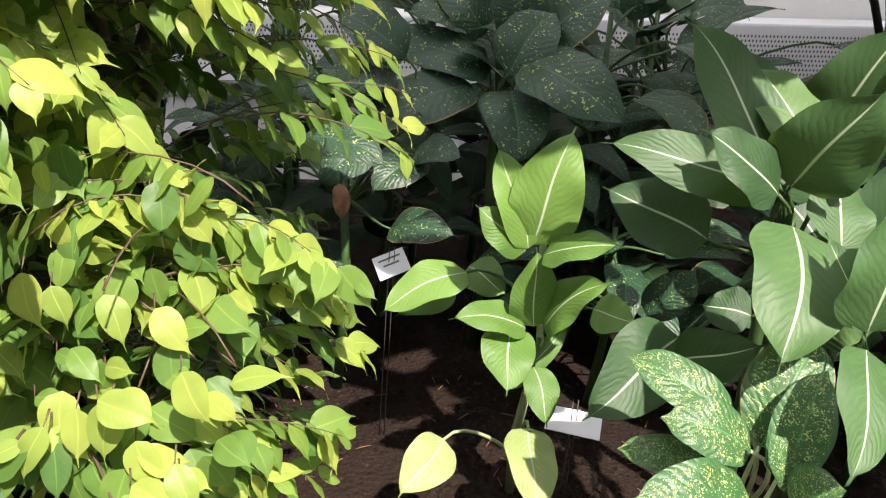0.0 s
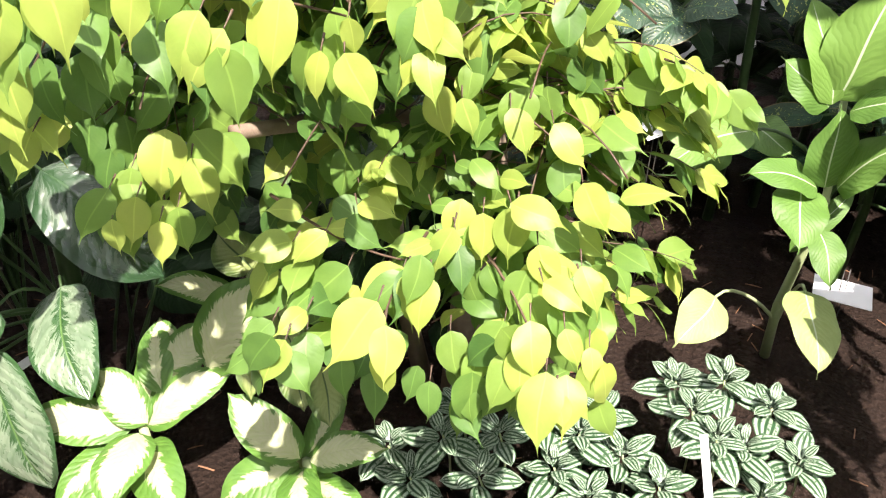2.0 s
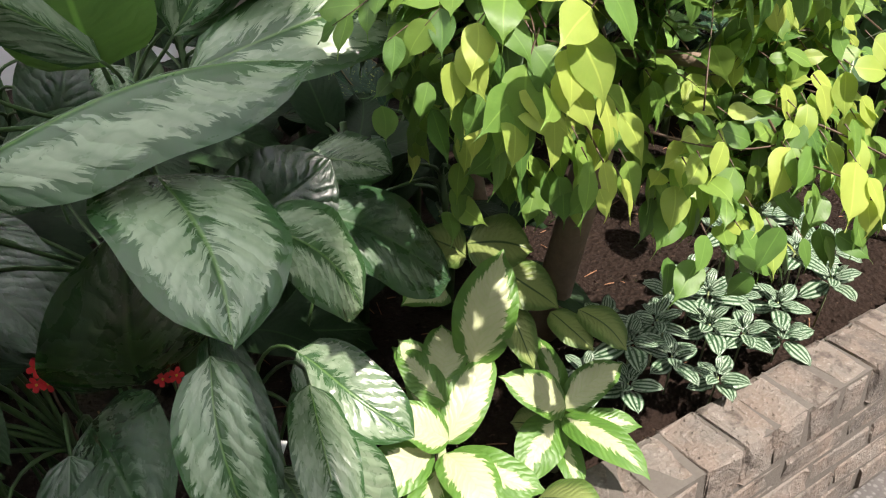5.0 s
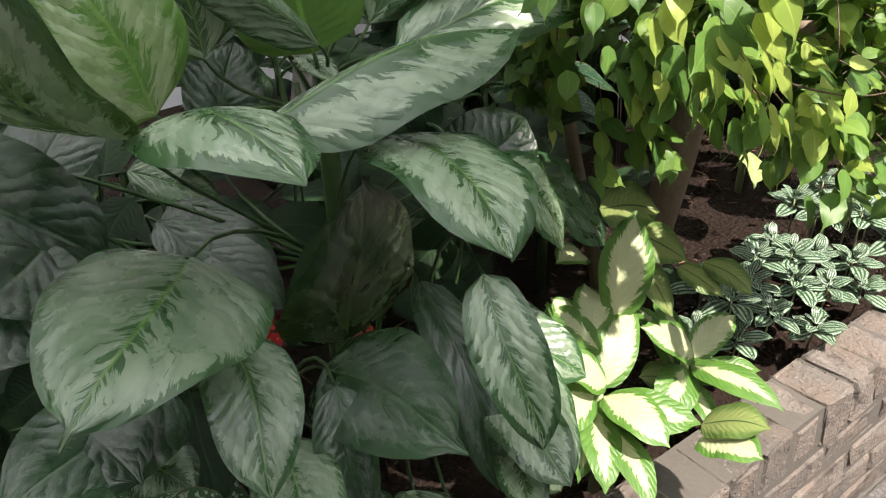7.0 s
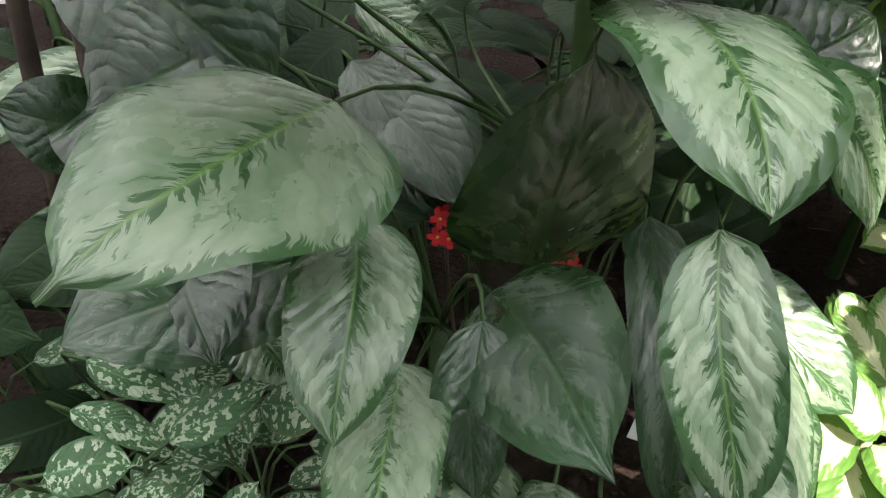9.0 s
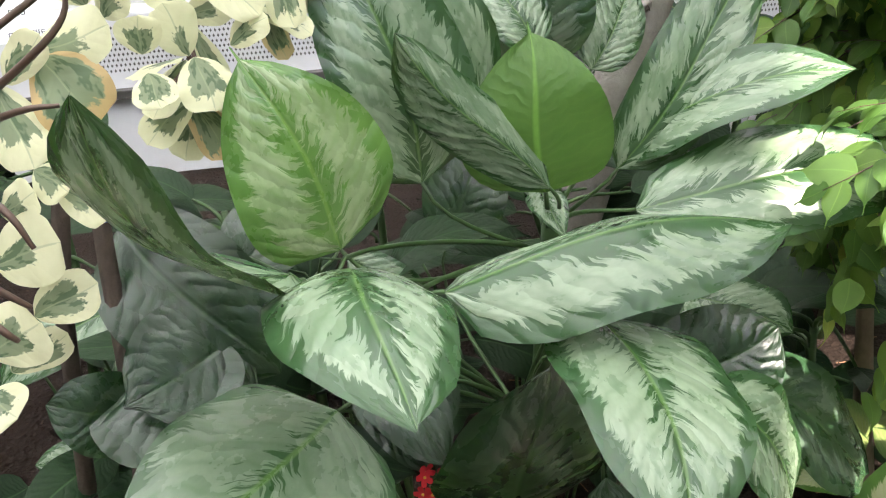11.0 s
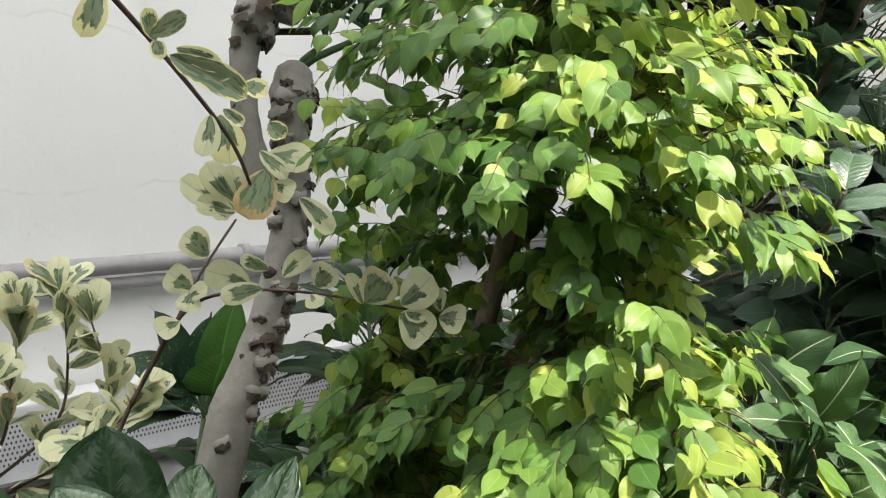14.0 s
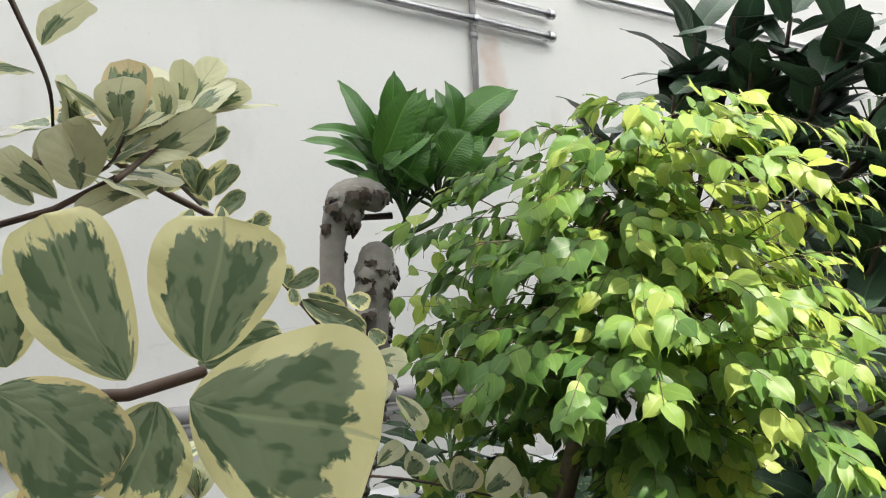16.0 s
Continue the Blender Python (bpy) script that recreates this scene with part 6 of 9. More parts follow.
leaf(variegated, "variegated", (-0.842, 1.235, 1.689), (-0.845, 1.211, 1.666), 0.034, "obovate", arch=0.02, fold=0.23, facing=(-0.32, -0.59, 0.51))
leaf(variegated, "variegated", (-0.776, 1.170, 1.670), (-0.806, 1.169, 1.725), 0.025, "obovate", arch=0.07, fold=0.21, facing=(-0.55, -1.03, 0.42))
leaf(variegated, "variegated", (-0.773, 1.168, 1.672), (-0.751, 1.133, 1.724), 0.071, "obovate", arch=0.0, fold=0.03, facing=(-0.59, -0.57, 0.05))
leaf(variegated, "variegated", (-0.723, 1.133, 1.666), (-0.687, 1.086, 1.715), 0.071, "obovate", arch=0.04, fold=0.12, facing=(-0.58, -1.05, 0.64))
leaf(variegated, "variegated", (-0.669, 1.091, 1.652), (-0.684, 1.082, 1.695), 0.027, "obovate", arch=-0.01, fold=0.18, facing=(-0.67, -1.12, 0.37))
leaf(variegated, "variegated", (-0.725, 1.133, 1.652), (-0.702, 1.085, 1.609), 0.071, "obovate", arch=-0.02, fold=0.02, facing=(-0.92, -1.04, 0.08))
leaf(variegated, "variegated", (-0.717, 1.128, 1.656), (-0.704, 1.092, 1.639), 0.031, "obovate", arch=0.04, fold=0.15, facing=(-0.25, -0.5, 0.7))
leaf(variegated, "variegated", (-0.672, 1.093, 1.644), (-0.650, 1.048, 1.638), 0.054, "obovate", arch=-0.01, fold=0.13, facing=(-0.8, -0.71, 0.44))
leaf(variegated, "variegated", (-1.735, 0.837, 1.417), (-1.691, 0.816, 1.365), 0.068, "obovate", arch=0.06, fold=0.21, facing=(0.08, -1.0, 0.48))
leaf(variegated, "variegated", (-1.736, 0.838, 1.422), (-1.674, 0.835, 1.441), 0.049, "obovate", arch=-0.04, fold=0.01, facing=(0.18, -1.23, 0.57))
leaf(variegated, "variegated", (-1.767, 0.823, 1.399), (-1.743, 0.793, 1.335), 0.052, "obovate", arch=-0.01, fold=0.03, facing=(0.08, -1.11, 0.29))
leaf(variegated, "variegated", (-1.784, 0.773, 1.261), (-1.730, 0.775, 1.276), 0.064, "obovate", arch=0.03, fold=0.14, facing=(0.17, -0.78, 0.42))
leaf(variegated, "variegated", (-1.759, 0.761, 1.217), (-1.705, 0.767, 1.240), 0.045, "obovate", arch=0.08, fold=0.29, facing=(0.43, -0.91, 0.68))
leaf(variegated, "variegated", (-1.792, 0.738, 1.196), (-1.749, 0.743, 1.220), 0.060, "obovate", arch=0.04, fold=0.02, facing=(0.26, -0.81, 0.48))
leaf(variegated, "variegated", (-1.760, 0.826, 1.398), (-1.725, 0.822, 1.438), 0.035, "obovate", arch=-0.03, fold=0.24, facing=(0.19, -0.93, 0.73))
leaf(variegated, "variegated", (-1.804, 0.800, 1.142), (-1.752, 0.811, 1.171), 0.038, "obovate", arch=0.04, fold=0.09, facing=(0.64, -0.92, 0.38))
leaf(variegated, "variegated", (-1.755, 0.883, 1.288), (-1.711, 0.863, 1.259), 0.039, "obovate", arch=0.05, fold=0.03, facing=(0.11, -0.67, 0.7))
leaf(variegated, "variegated", (-1.772, 0.884, 1.306), (-1.741, 0.865, 1.288), 0.044, "obovate", arch=-0.04, fold=0.14, facing=(0.21, -0.92, 0.35))
leaf(variegated, "variegated", (-1.802, 0.862, 1.272), (-1.768, 0.859, 1.293), 0.044, "obovate", arch=0.04, fold=0.02, facing=(0.16, -0.99, 0.87))
leaf(variegated, "variegated", (-1.825, 0.784, 1.131), (-1.794, 0.763, 1.117), 0.051, "obovate", arch=-0.03, fold=0.23, facing=(0.12, -0.74, 0.68))
leaf(variegated, "variegated", (-1.639, 1.073, 1.359), (-1.642, 1.036, 1.294), 0.072, "obovate", arch=0.02, fold=0.23, facing=(0.05, -1.23, 0.22))
leaf(variegated, "variegated", (-1.635, 1.080, 1.398), (-1.608, 1.050, 1.334), 0.031, "obovate", arch=-0.03, fold=0.26, facing=(0.2, -0.66, 0.57))
leaf(variegated, "variegated", (-1.646, 1.080, 1.407), (-1.587, 1.068, 1.426), 0.040, "obovate", arch=-0.04, fold=0.2, facing=(0.28, -0.83, 0.39))
leaf(variegated, "variegated", (-1.641, 1.073, 1.359), (-1.671, 1.042, 1.333), 0.031, "obovate", arch=0.01, fold=0.14, facing=(0.34, -1.13, 0.48))
leaf(variegated, "variegated", (-1.727, 1.068, 1.413), (-1.699, 1.056, 1.443), 0.044, "obovate", arch=0.02, fold=0.29, facing=(0.4, -0.67, 0.62))
leaf(variegated, "variegated", (-1.741, 1.066, 1.426), (-1.748, 1.048, 1.462), 0.044, "obovate", arch=-0.0, fold=0.07, facing=(0.21, -1.14, 0.31))
leaf(variegated, "variegated", (-1.564, 0.320, 2.037), (-1.577, 0.294, 2.067), 0.033, "obovate", arch=0.05, fold=0.28, facing=(-0.09, -0.74, -0.25))
leaf(variegated, "variegated", (-1.541, 0.312, 2.053), (-1.502, 0.275, 2.074), 0.021, "obovate", arch=0.01, fold=0.3, facing=(-0.5, -1.0, -0.29))
leaf(variegated, "variegated", (-1.523, 0.311, 2.041), (-1.571, 0.303, 2.021), 0.015, "obovate", arch=-0.03, fold=0.27, facing=(0.14, -0.86, -0.19))
leaf(variegated, "variegated", (-1.575, 0.323, 2.032), (-1.605, 0.301, 2.052), 0.016, "obovate", arch=-0.0, fold=0.07, facing=(0.01, -0.84, 0.01))
leaf(variegated, "variegated", (-1.586, 0.325, 2.029), (-1.610, 0.303, 2.044), 0.021, "obovate", arch=0.03, fold=0.03, facing=(-0.06, -0.67, 0.24))
leaf(variegated, "variegated", (-1.562, 0.317, 2.048), (-1.549, 0.288, 2.072), 0.008, "obovate", arch=-0.03, fold=0.15, facing=(-0.03, -1.12, 0.29))
leaf(variegated, "variegated", (-1.554, 0.315, 2.051), (-1.575, 0.294, 2.069), 0.016, "obovate", arch=0.02, fold=0.21, facing=(-0.23, -0.61, 0.21))
leaf(variegated, "variegated_wide", (-1.469, 0.419, 2.059), (-1.485, 0.398, 2.080), 0.016, "obovate", arch=0.03, fold=0.6, facing=(-0.31, -1.27, 0.11))
leaf(variegated, "variegated_wide", (-1.467, 0.417, 2.063), (-1.458, 0.390, 2.078), 0.008, "obovate", arch=0.07, fold=0.6, facing=(-0.29, -0.94, -0.03))
leaf(variegated, "variegated_wide", (-1.469, 0.419, 2.057), (-1.494, 0.403, 2.065), 0.012, "obovate", arch=0.05, fold=0.6, facing=(-0.13, -0.96, 0.38))
leaf(variegated, "variegated_wide", (-1.470, 0.419, 2.057), (-1.468, 0.395, 2.071), 0.010, "obovate", arch=0.0, fold=0.6, facing=(-0.18, -0.76, 0.3))
leaf(variegated, "variegated_wide", (-1.425, 0.600, 2.126), (-1.408, 0.568, 2.149), 0.026, "obovate", arch=-0.01, fold=0.6, facing=(-0.27, -0.82, 0.31))
leaf(variegated, "variegated_wide", (-1.425, 0.600, 2.126), (-1.395, 0.565, 2.147), 0.021, "obovate", arch=0.04, fold=0.6, facing=(-0.23, -0.79, 0.25))
leaf(variegated, "variegated_wide", (-1.442, 0.607, 2.111), (-1.473, 0.590, 2.114), 0.026, "obovate", arch=0.04, fold=0.6, facing=(-0.49, -0.65, 0.17))
leaf(variegated, "variegated_wide", (-1.470, 0.596, 2.164), (-1.498, 0.578, 2.164), 0.035, "obovate", arch=0.04, fold=0.6, facing=(0.15, -1.22, 0.16))
leaf(variegated, "variegated_wide", (-1.453, 0.592, 2.170), (-1.407, 0.559, 2.174), 0.033, "obovate", arch=0.06, fold=0.6, facing=(-0.02, -0.87, -0.29))
leaf(variegated, "variegated_wide", (-1.442, 0.609, 2.101), (-1.429, 0.581, 2.118), 0.025, "obovate", arch=0.06, fold=0.6, facing=(-0.1, -1.0, -0.16))
leaf(variegated, "variegated_wide", (-1.469, 0.608, 2.123), (-1.497, 0.585, 2.142), 0.035, "obovate", arch=0.03, fold=0.6, facing=(-0.33, -0.63, -0.32))
leaf(variegated, "variegated_wide", (-1.453, 0.594, 2.161), (-1.434, 0.579, 2.130), 0.029, "obovate", arch=-0.04, fold=0.6, facing=(0.07, -0.83, 0.15))
leaf(variegated, "variegated_wide", (-1.352, 0.764, 2.118), (-1.382, 0.744, 2.145), 0.029, "obovate", arch=0.02, fold=0.6, facing=(-0.34, -1.11, 0.03))
leaf(variegated, "variegated_wide", (-1.349, 0.762, 2.124), (-1.331, 0.729, 2.154), 0.021, "obovate", arch=-0.04, fold=0.6, facing=(-0.07, -1.17, 0.2))
leaf(variegated, "variegated_wide", (-1.354, 0.766, 2.112), (-1.379, 0.749, 2.118), 0.023, "obovate", arch=0.06, fold=0.6, facing=(-0.1, -0.75, 0.3))
leaf(variegated, "variegated_wide", (-1.317, 0.762, 2.082), (-1.315, 0.748, 2.029), 0.026, "obovate", arch=-0.02, fold=0.6, facing=(-0.35, -0.97, -0.03))
leaf(variegated, "variegated_wide", (-1.311, 0.760, 2.085), (-1.278, 0.733, 2.053), 0.026, "obovate", arch=-0.04, fold=0.6, facing=(0.04, -1.03, 0.13))
leaf(variegated, "variegated_wide", (-1.306, 0.757, 2.088), (-1.292, 0.730, 2.098), 0.021, "obovate", arch=0.01, fold=0.6, facing=(-0.03, -1.07, 0.17))
leaf(variegated, "variegated_wide", (-1.340, 0.762, 2.112), (-1.350, 0.749, 2.084), 0.018, "obovate", arch=0.02, fold=0.6, facing=(0.05, -1.25, 0.3))
leaf(variegated, "variegated_wide", (-1.195, 0.910, 2.029), (-1.212, 0.891, 2.060), 0.022, "obovate", arch=-0.0, fold=0.6, facing=(-0.12, -0.83, 0.07))
leaf(variegated, "variegated_wide", (-1.195, 0.910, 2.029), (-1.197, 0.892, 2.003), 0.019, "obovate", arch=0.07, fold=0.6, facing=(-0.25, -1.02, 0.19))
leaf(variegated, "variegated_wide", (-1.181, 0.906, 2.013), (-1.109, 0.858, 1.960), 0.037, "obovate", arch=0.07, fold=0.6, facing=(-0.29, -1.05, 0.0))
leaf(variegated, "variegated_wide", (-1.174, 0.903, 2.021), (-1.134, 0.867, 1.995), 0.024, "obovate", arch=0.02, fold=0.6, facing=(-0.53, -0.6, -0.1))
leaf(variegated, "variegated", (-1.140, 0.894, 1.944), (-1.157, 0.879, 1.893), 0.029, "obovate", arch=0.07, fold=0.11, facing=(-0.47, -1.06, -0.05))
leaf(variegated, "variegated_wide", (-1.126, 0.888, 1.951), (-1.115, 0.861, 1.927), 0.018, "obovate", arch=0.02, fold=0.6, facing=(-0.44, -1.06, 0.51))
leaf(variegated, "variegated_wide", (-1.157, 0.899, 1.982), (-1.121, 0.862, 1.991), 0.018, "obovate", arch=0.08, fold=0.6, facing=(-0.29, -0.62, 0.07))
leaf(variegated, "variegated_wide", (-1.397, 0.792, 2.131), (-1.371, 0.758, 2.162), 0.026, "obovate", arch=-0.03, fold=0.6, facing=(-0.38, -0.83, -0.11))
leaf(variegated, "variegated_wide", (-1.365, 0.792, 2.112), (-1.388, 0.785, 2.067), 0.028, "obovate", arch=0.01, fold=0.6, facing=(-0.36, -0.74, 0.13))
leaf(variegated, "variegated_wide", (-1.339, 0.790, 2.097), (-1.313, 0.755, 2.128), 0.026, "obovate", arch=0.01, fold=0.6, facing=(-0.33, -0.68, 0.31))
leaf(variegated, "variegated_wide", (-1.277, 0.902, 2.098), (-1.240, 0.868, 2.109), 0.026, "obovate", arch=0.03, fold=0.6, facing=(0.05, -0.77, 0.23))
leaf(variegated, "variegated_wide", (-1.258, 0.900, 2.079), (-1.281, 0.895, 2.021), 0.032, "obovate", arch=0.07, fold=0.6, facing=(-0.07, -0.62, -0.05))
leaf(variegated, "variegated_wide", (-1.207, 0.893, 2.031), (-1.176, 0.858, 2.049), 0.023, "obovate", arch=0.04, fold=0.6, facing=(-0.41, -1.01, -0.13))
leaf(variegated, "variegated", (-1.576, 1.001, 1.595), (-1.634, 0.977, 1.584), 0.045, "obovate", arch=0.05, fold=0.15, facing=(0.03, -1.00, 0.42))
leaf(variegated, "variegated", (-1.631, 0.994, 1.548), (-1.593, 0.971, 1.513), 0.052, "obovate", arch=0.05, fold=0.15, facing=(0.08, -0.99, 0.47))
leaf(variegated, "variegated", (-1.644, 0.965, 1.576), (-1.669, 0.937, 1.533), 0.050, "obovate", arch=0.05, fold=0.15, facing=(0.10, -0.99, 0.44))
leaf(variegated, "variegated", (-1.575, 1.045, 1.530), (-1.526, 1.027, 1.549), 0.041, "obovate", arch=0.05, fold=0.15, facing=(0.02, -0.99, 0.48))
leaf(variegated, "variegated", (-1.590, 1.011, 1.506), (-1.568, 0.980, 1.447), 0.046, "obovate", arch=0.05, fold=0.15, facing=(0.04, -0.99, 0.51))
leaf(variegated, "variegated", (-1.616, 1.005, 1.480), (-1.557, 0.974, 1.422), 0.049, "obovate", arch=0.05, fold=0.15, facing=(0.07, -0.98, 0.54))
leaf(variegated, "variegated", (-1.542, 1.036, 1.470), (-1.523, 1.000, 1.404), 0.041, "obovate", arch=0.05, fold=0.15, facing=(-0.01, -0.98, 0.54))
leaf(variegated, "variegated", (-1.629, 0.961, 1.388), (-1.646, 0.953, 1.441), 0.048, "obovate", arch=0.05, fold=0.15, facing=(0.08, -0.95, 0.64))
leaf(variegated, "variegated", (-1.624, 0.961, 1.387), (-1.607, 0.925, 1.340), 0.058, "obovate", arch=0.05, fold=0.15, facing=(0.08, -0.95, 0.64))
leaf(variegated, "variegated", (-1.669, 0.938, 1.396), (-1.666, 0.928, 1.434), 0.044, "obovate", arch=0.05, fold=0.15, facing=(0.13, -0.95, 0.63))
leaf(variegated, "variegated", (-1.666, 0.933, 1.379), (-1.654, 0.904, 1.351), 0.044, "obovate", arch=0.05, fold=0.15, facing=(0.12, -0.95, 0.65))
leaf(variegated, "variegated", (-1.590, 0.986, 1.392), (-1.549, 0.973, 1.421), 0.036, "obovate", arch=0.05, fold=0.15, facing=(0.04, -0.96, 0.63))
leaf(variegated, "variegated", (-1.627, 0.975, 1.439), (-1.663, 0.957, 1.466), 0.045, "obovate", arch=0.05, fold=0.15, facing=(0.08, -0.97, 0.58))
leaf(variegated, "variegated", (-1.580, 1.052, 1.609), (-1.574, 1.030, 1.575), 0.048, "obovate", arch=0.05, fold=0.15, facing=(0.03, -1.00, 0.40))
leaf(variegated, "variegated", (-1.461, 1.351, 1.633), (-1.429, 1.328, 1.655), 0.035, "obovate", arch=0.05, fold=0.15, facing=(-0.07, -1.00, 0.37))
leaf(variegated, "variegated", (-1.620, 1.000, 1.615), (-1.645, 0.979, 1.634), 0.052, "obovate", arch=0.05, fold=0.15, facing=(0.07, -1.00, 0.40))
stem("branch", [(-1.630, 1.051, 1.671), (-1.649, 1.035, 1.490), (-1.625, 0.970, 1.384), (-1.662, 0.945, 1.349)], 0.004, 0.002, "twig", variegated, 6)
stem("branch", [(-1.649, 1.035, 1.490), (-1.590, 1.021, 1.504), (-1.542, 1.037, 1.477)], 0.003, 0.0015, "twig", variegated, 6)
stem("branch", [(-1.664, 1.083, 1.450), (-1.658, 1.079, 1.409), (-1.639, 1.073, 1.359)], 0.003, 0.0015, "twig", variegated, 6)

stem("stake", [(-1.768, 1.064, 1.198), (-1.770, 1.062, 1.128), (-1.767, 1.044, 1.031), (-1.759, 1.007, 0.898)] + [Vector((-1.86, 1.10, 0.36))], 0.011, 0.012, "dark_bark", variegated, 8, 0.1, "brown stake of the shrub")
stem("tie", [(-1.774, 1.044, 1.188), (-1.745, 1.052, 1.188)], 0.004, 0.004, "tie", variegated, 6, 0.0, "blue plastic tie")


# ---- knobby grey trunk with a leafy head ----
knob_base = (-0.86, 2.05, soil_z(-0.86, 2.05))
knobby = thing("plumeria_tree", knob_base, "leaning grey trunk with knobby leaf scars and a leafy head", "tree")
knob_rng = random.Random(5)
TRUNK = [(-0.92, 2.05, 0.33)] + [(-0.686, 2.077, 1.218), (-0.606, 2.081, 1.395), (-0.543, 2.073, 1.547), (-0.494, 2.059, 1.715), (-0.470, 2.035, 1.866), (-0.490, 1.998, 1.985)] + [(-0.505, 1.970, 2.085), (-0.500, 1.963, 2.150), (-0.488, 1.963, 2.200)]
def rounded(points, radii, per=4):
    """The points and radii of a limb that bends smoothly and ends in a round cap."""
    pts, way, rs = [Vector(p) for p in points], [], []
    for i in range(len(pts) - 1):
        a, b = pts[i], pts[i + 1]
        before, after = pts[max(i - 1, 0)], pts[min(i + 2, len(pts) - 1)]
        way += glide(a, a + (b - before) / 6, b - (after - a) / 6, b, per)[:-1]
        rs += [radii[i] + (radii[i + 1] - radii[i]) * k / per for k in range(per)]
    ahead = (pts[-1] - pts[-2]).normalized()
    for k in range(4):
        w = k / 3 * 1.45
        way.append(pts[-1] + ahead * radii[-1] * math.sin(w))
        rs.append(radii[-1] * math.cos(w))
    return way, rs


def leaf_scar(at, out, size):
    """A shelf of bark that stands out from the stem, with a dark crust below its lip."""
    out = Vector(out).normalized()
    side = out.cross(Vector((0, 0, 1))).normalized()
    up = side.cross(out)
    turn = Matrix((side, out, up)).transposed().to_4x4() @ Matrix.Rotation(knob_rng.uniform(-0.5, 0.5), 4, "Y") @ Matrix.Rotation(knob_rng.uniform(-0.6, 0.3), 4, "X")
    turn.translation = Vector(at) - knobby.location
    bm = bmesh.new()
    bmesh.ops.create_icosphere(bm, subdivisions=2, radius=1.0)
    for q in bm.verts:
        q.co = Vector((q.co.x * size * 1.1, q.co.y * size * 0.7, q.co.z * size * 0.75 - 0.25 * size * abs(q.co.y))) * (1 + 0.32 * knob_rng.uniform(-1, 1))
    bm.transform(turn)
    part("knob", bm, "grey_bark" if size > 0.022 or knob_rng.random() < 0.4 else "dark_bark", knobby, smooth=True)
    vs, fs, n = [], [], 9
    for i in range(n + 1):
        w = math.pi * i / n
        c = Vector((math.cos(w) * size * 0.95, math.sin(w) * size * 0.75, -size * 0.30))
        j = 1 + 0.9 * knob_rng.uniform(-1, 1)
        vs += [turn @ (c * 0.6), turn @ (c * 1.06 + Vector((0, 0, size * 0.12 * j))), turn @ (c + Vector((0, 0.1 * size, -size * 0.45 * j))), turn @ (c * 0.55 - Vector((0, 0, size * 0.3)))]
    for i in range(n):
        k = i * 4
        fs += [(k, k + 4, k + 5, k + 1), (k + 1, k + 5, k + 6, k + 2), (k + 2, k + 6, k + 7, k + 3)]
    put_mesh("leaf_scar", vs, fs, "dark_bark", knobby, smooth=False)


STUB = [(-0.582, 1.981, 1.917), (-0.623, 1.972, 2.074), (-0.631, 1.965, 2.183), (-0.627, 1.950, 2.276), (-0.606, 1.930, 2.352), (-0.556, 1.915, 2.378), (-0.522, 1.903, 2.362)]
for nm, chain, radii, sides in (("trunk", TRUNK, [0.072, 0.062, 0.058, 0.053, 0.050, 0.048, 0.046, 0.047, 0.056, 0.050], 16), ("limb", STUB, [0.036, 0.034, 0.034, 0.038, 0.050, 0.050, 0.038], 14)):
    way, rs = rounded(chain, radii)
    v, f = tube_data([p - knobby.location for p in way], rs, sides, 0.2)
    put_mesh(nm, v, f, "grey_bark", knobby, label="cut grey limb with a swollen end" if nm == "limb" else "")

for chain, radii, count in ((TRUNK[1:8], (0.062, 0.058, 0.053, 0.050, 0.048, 0.046, 0.046), 18), (STUB[1:], (0.034, 0.034, 0.036, 0.055, 0.052, 0.022), 6), (STUB[3:], (0.036, 0.055, 0.052, 0.022), 34), (TRUNK[-3:], (0.046, 0.055, 0.04), 26)):
    ps = [Vector(p) for p in chain]
    for n in range(count):
        k = (n + 0.5) / count * (len(ps) - 1)
        i = min(int(k), len(ps) - 2)
        a = knob_rng.uniform(-1.2, 0.5) if n % 4 else knob_rng.uniform(-3.3, -1.6)
        o = Vector((math.cos(a), math.sin(a), 0))
        radius = radii[i] + (radii[i + 1] - radii[i]) * (k - i)
        leaf_scar(ps[i].lerp(ps[i + 1], k - i) + o * radius * 0.98, o, knob_rng.choice((0.013, 0.017, 0.021, 0.026, 0.034)) * knob_rng.uniform(0.85, 1.15) * (1.0 if radius > 0.04 else 0.6))

leaf_scar((-0.520, 2.040, 1.822), (-0.990, -0.141, 0.000), 0.027)
leaf_scar((-0.475, 2.005, 1.774), (0.153, -0.988, 0.000), 0.023)
leaf_scar((-0.534, 2.019, 1.642), (-0.370, -0.929, 0.000), 0.019)
leaf_scar((-0.491, 2.022, 1.638), (0.499, -0.867, 0.000), 0.017)
leaf_scar((-0.585, 2.053, 1.566), (-0.932, -0.363, 0.000), 0.015)
leaf_scar((-0.576, 2.036, 1.559), (-0.711, -0.703, 0.000), 0.012)
leaf_scar((-0.598, 2.038, 1.504), (-0.705, -0.709, 0.000), 0.022)
leaf_scar((-0.567, 2.023, 1.506), (-0.136, -0.991, 0.000), 0.022)
leaf_scar((-0.524, 2.026, 1.541), (0.412, -0.911, 0.000), 0.024)
leaf_scar((-0.579, 2.024, 1.446), (0.113, -0.994, 0.000), 0.030)
leaf_scar((-0.544, 2.030, 1.480), (0.508, -0.861, 0.000), 0.020)
leaf_scar((-0.613, 2.024, 1.371), (0.082, -0.997, 0.000), 0.023)
leaf_scar((-0.624, 2.024, 1.316), (0.306, -0.952, 0.000), 0.023)
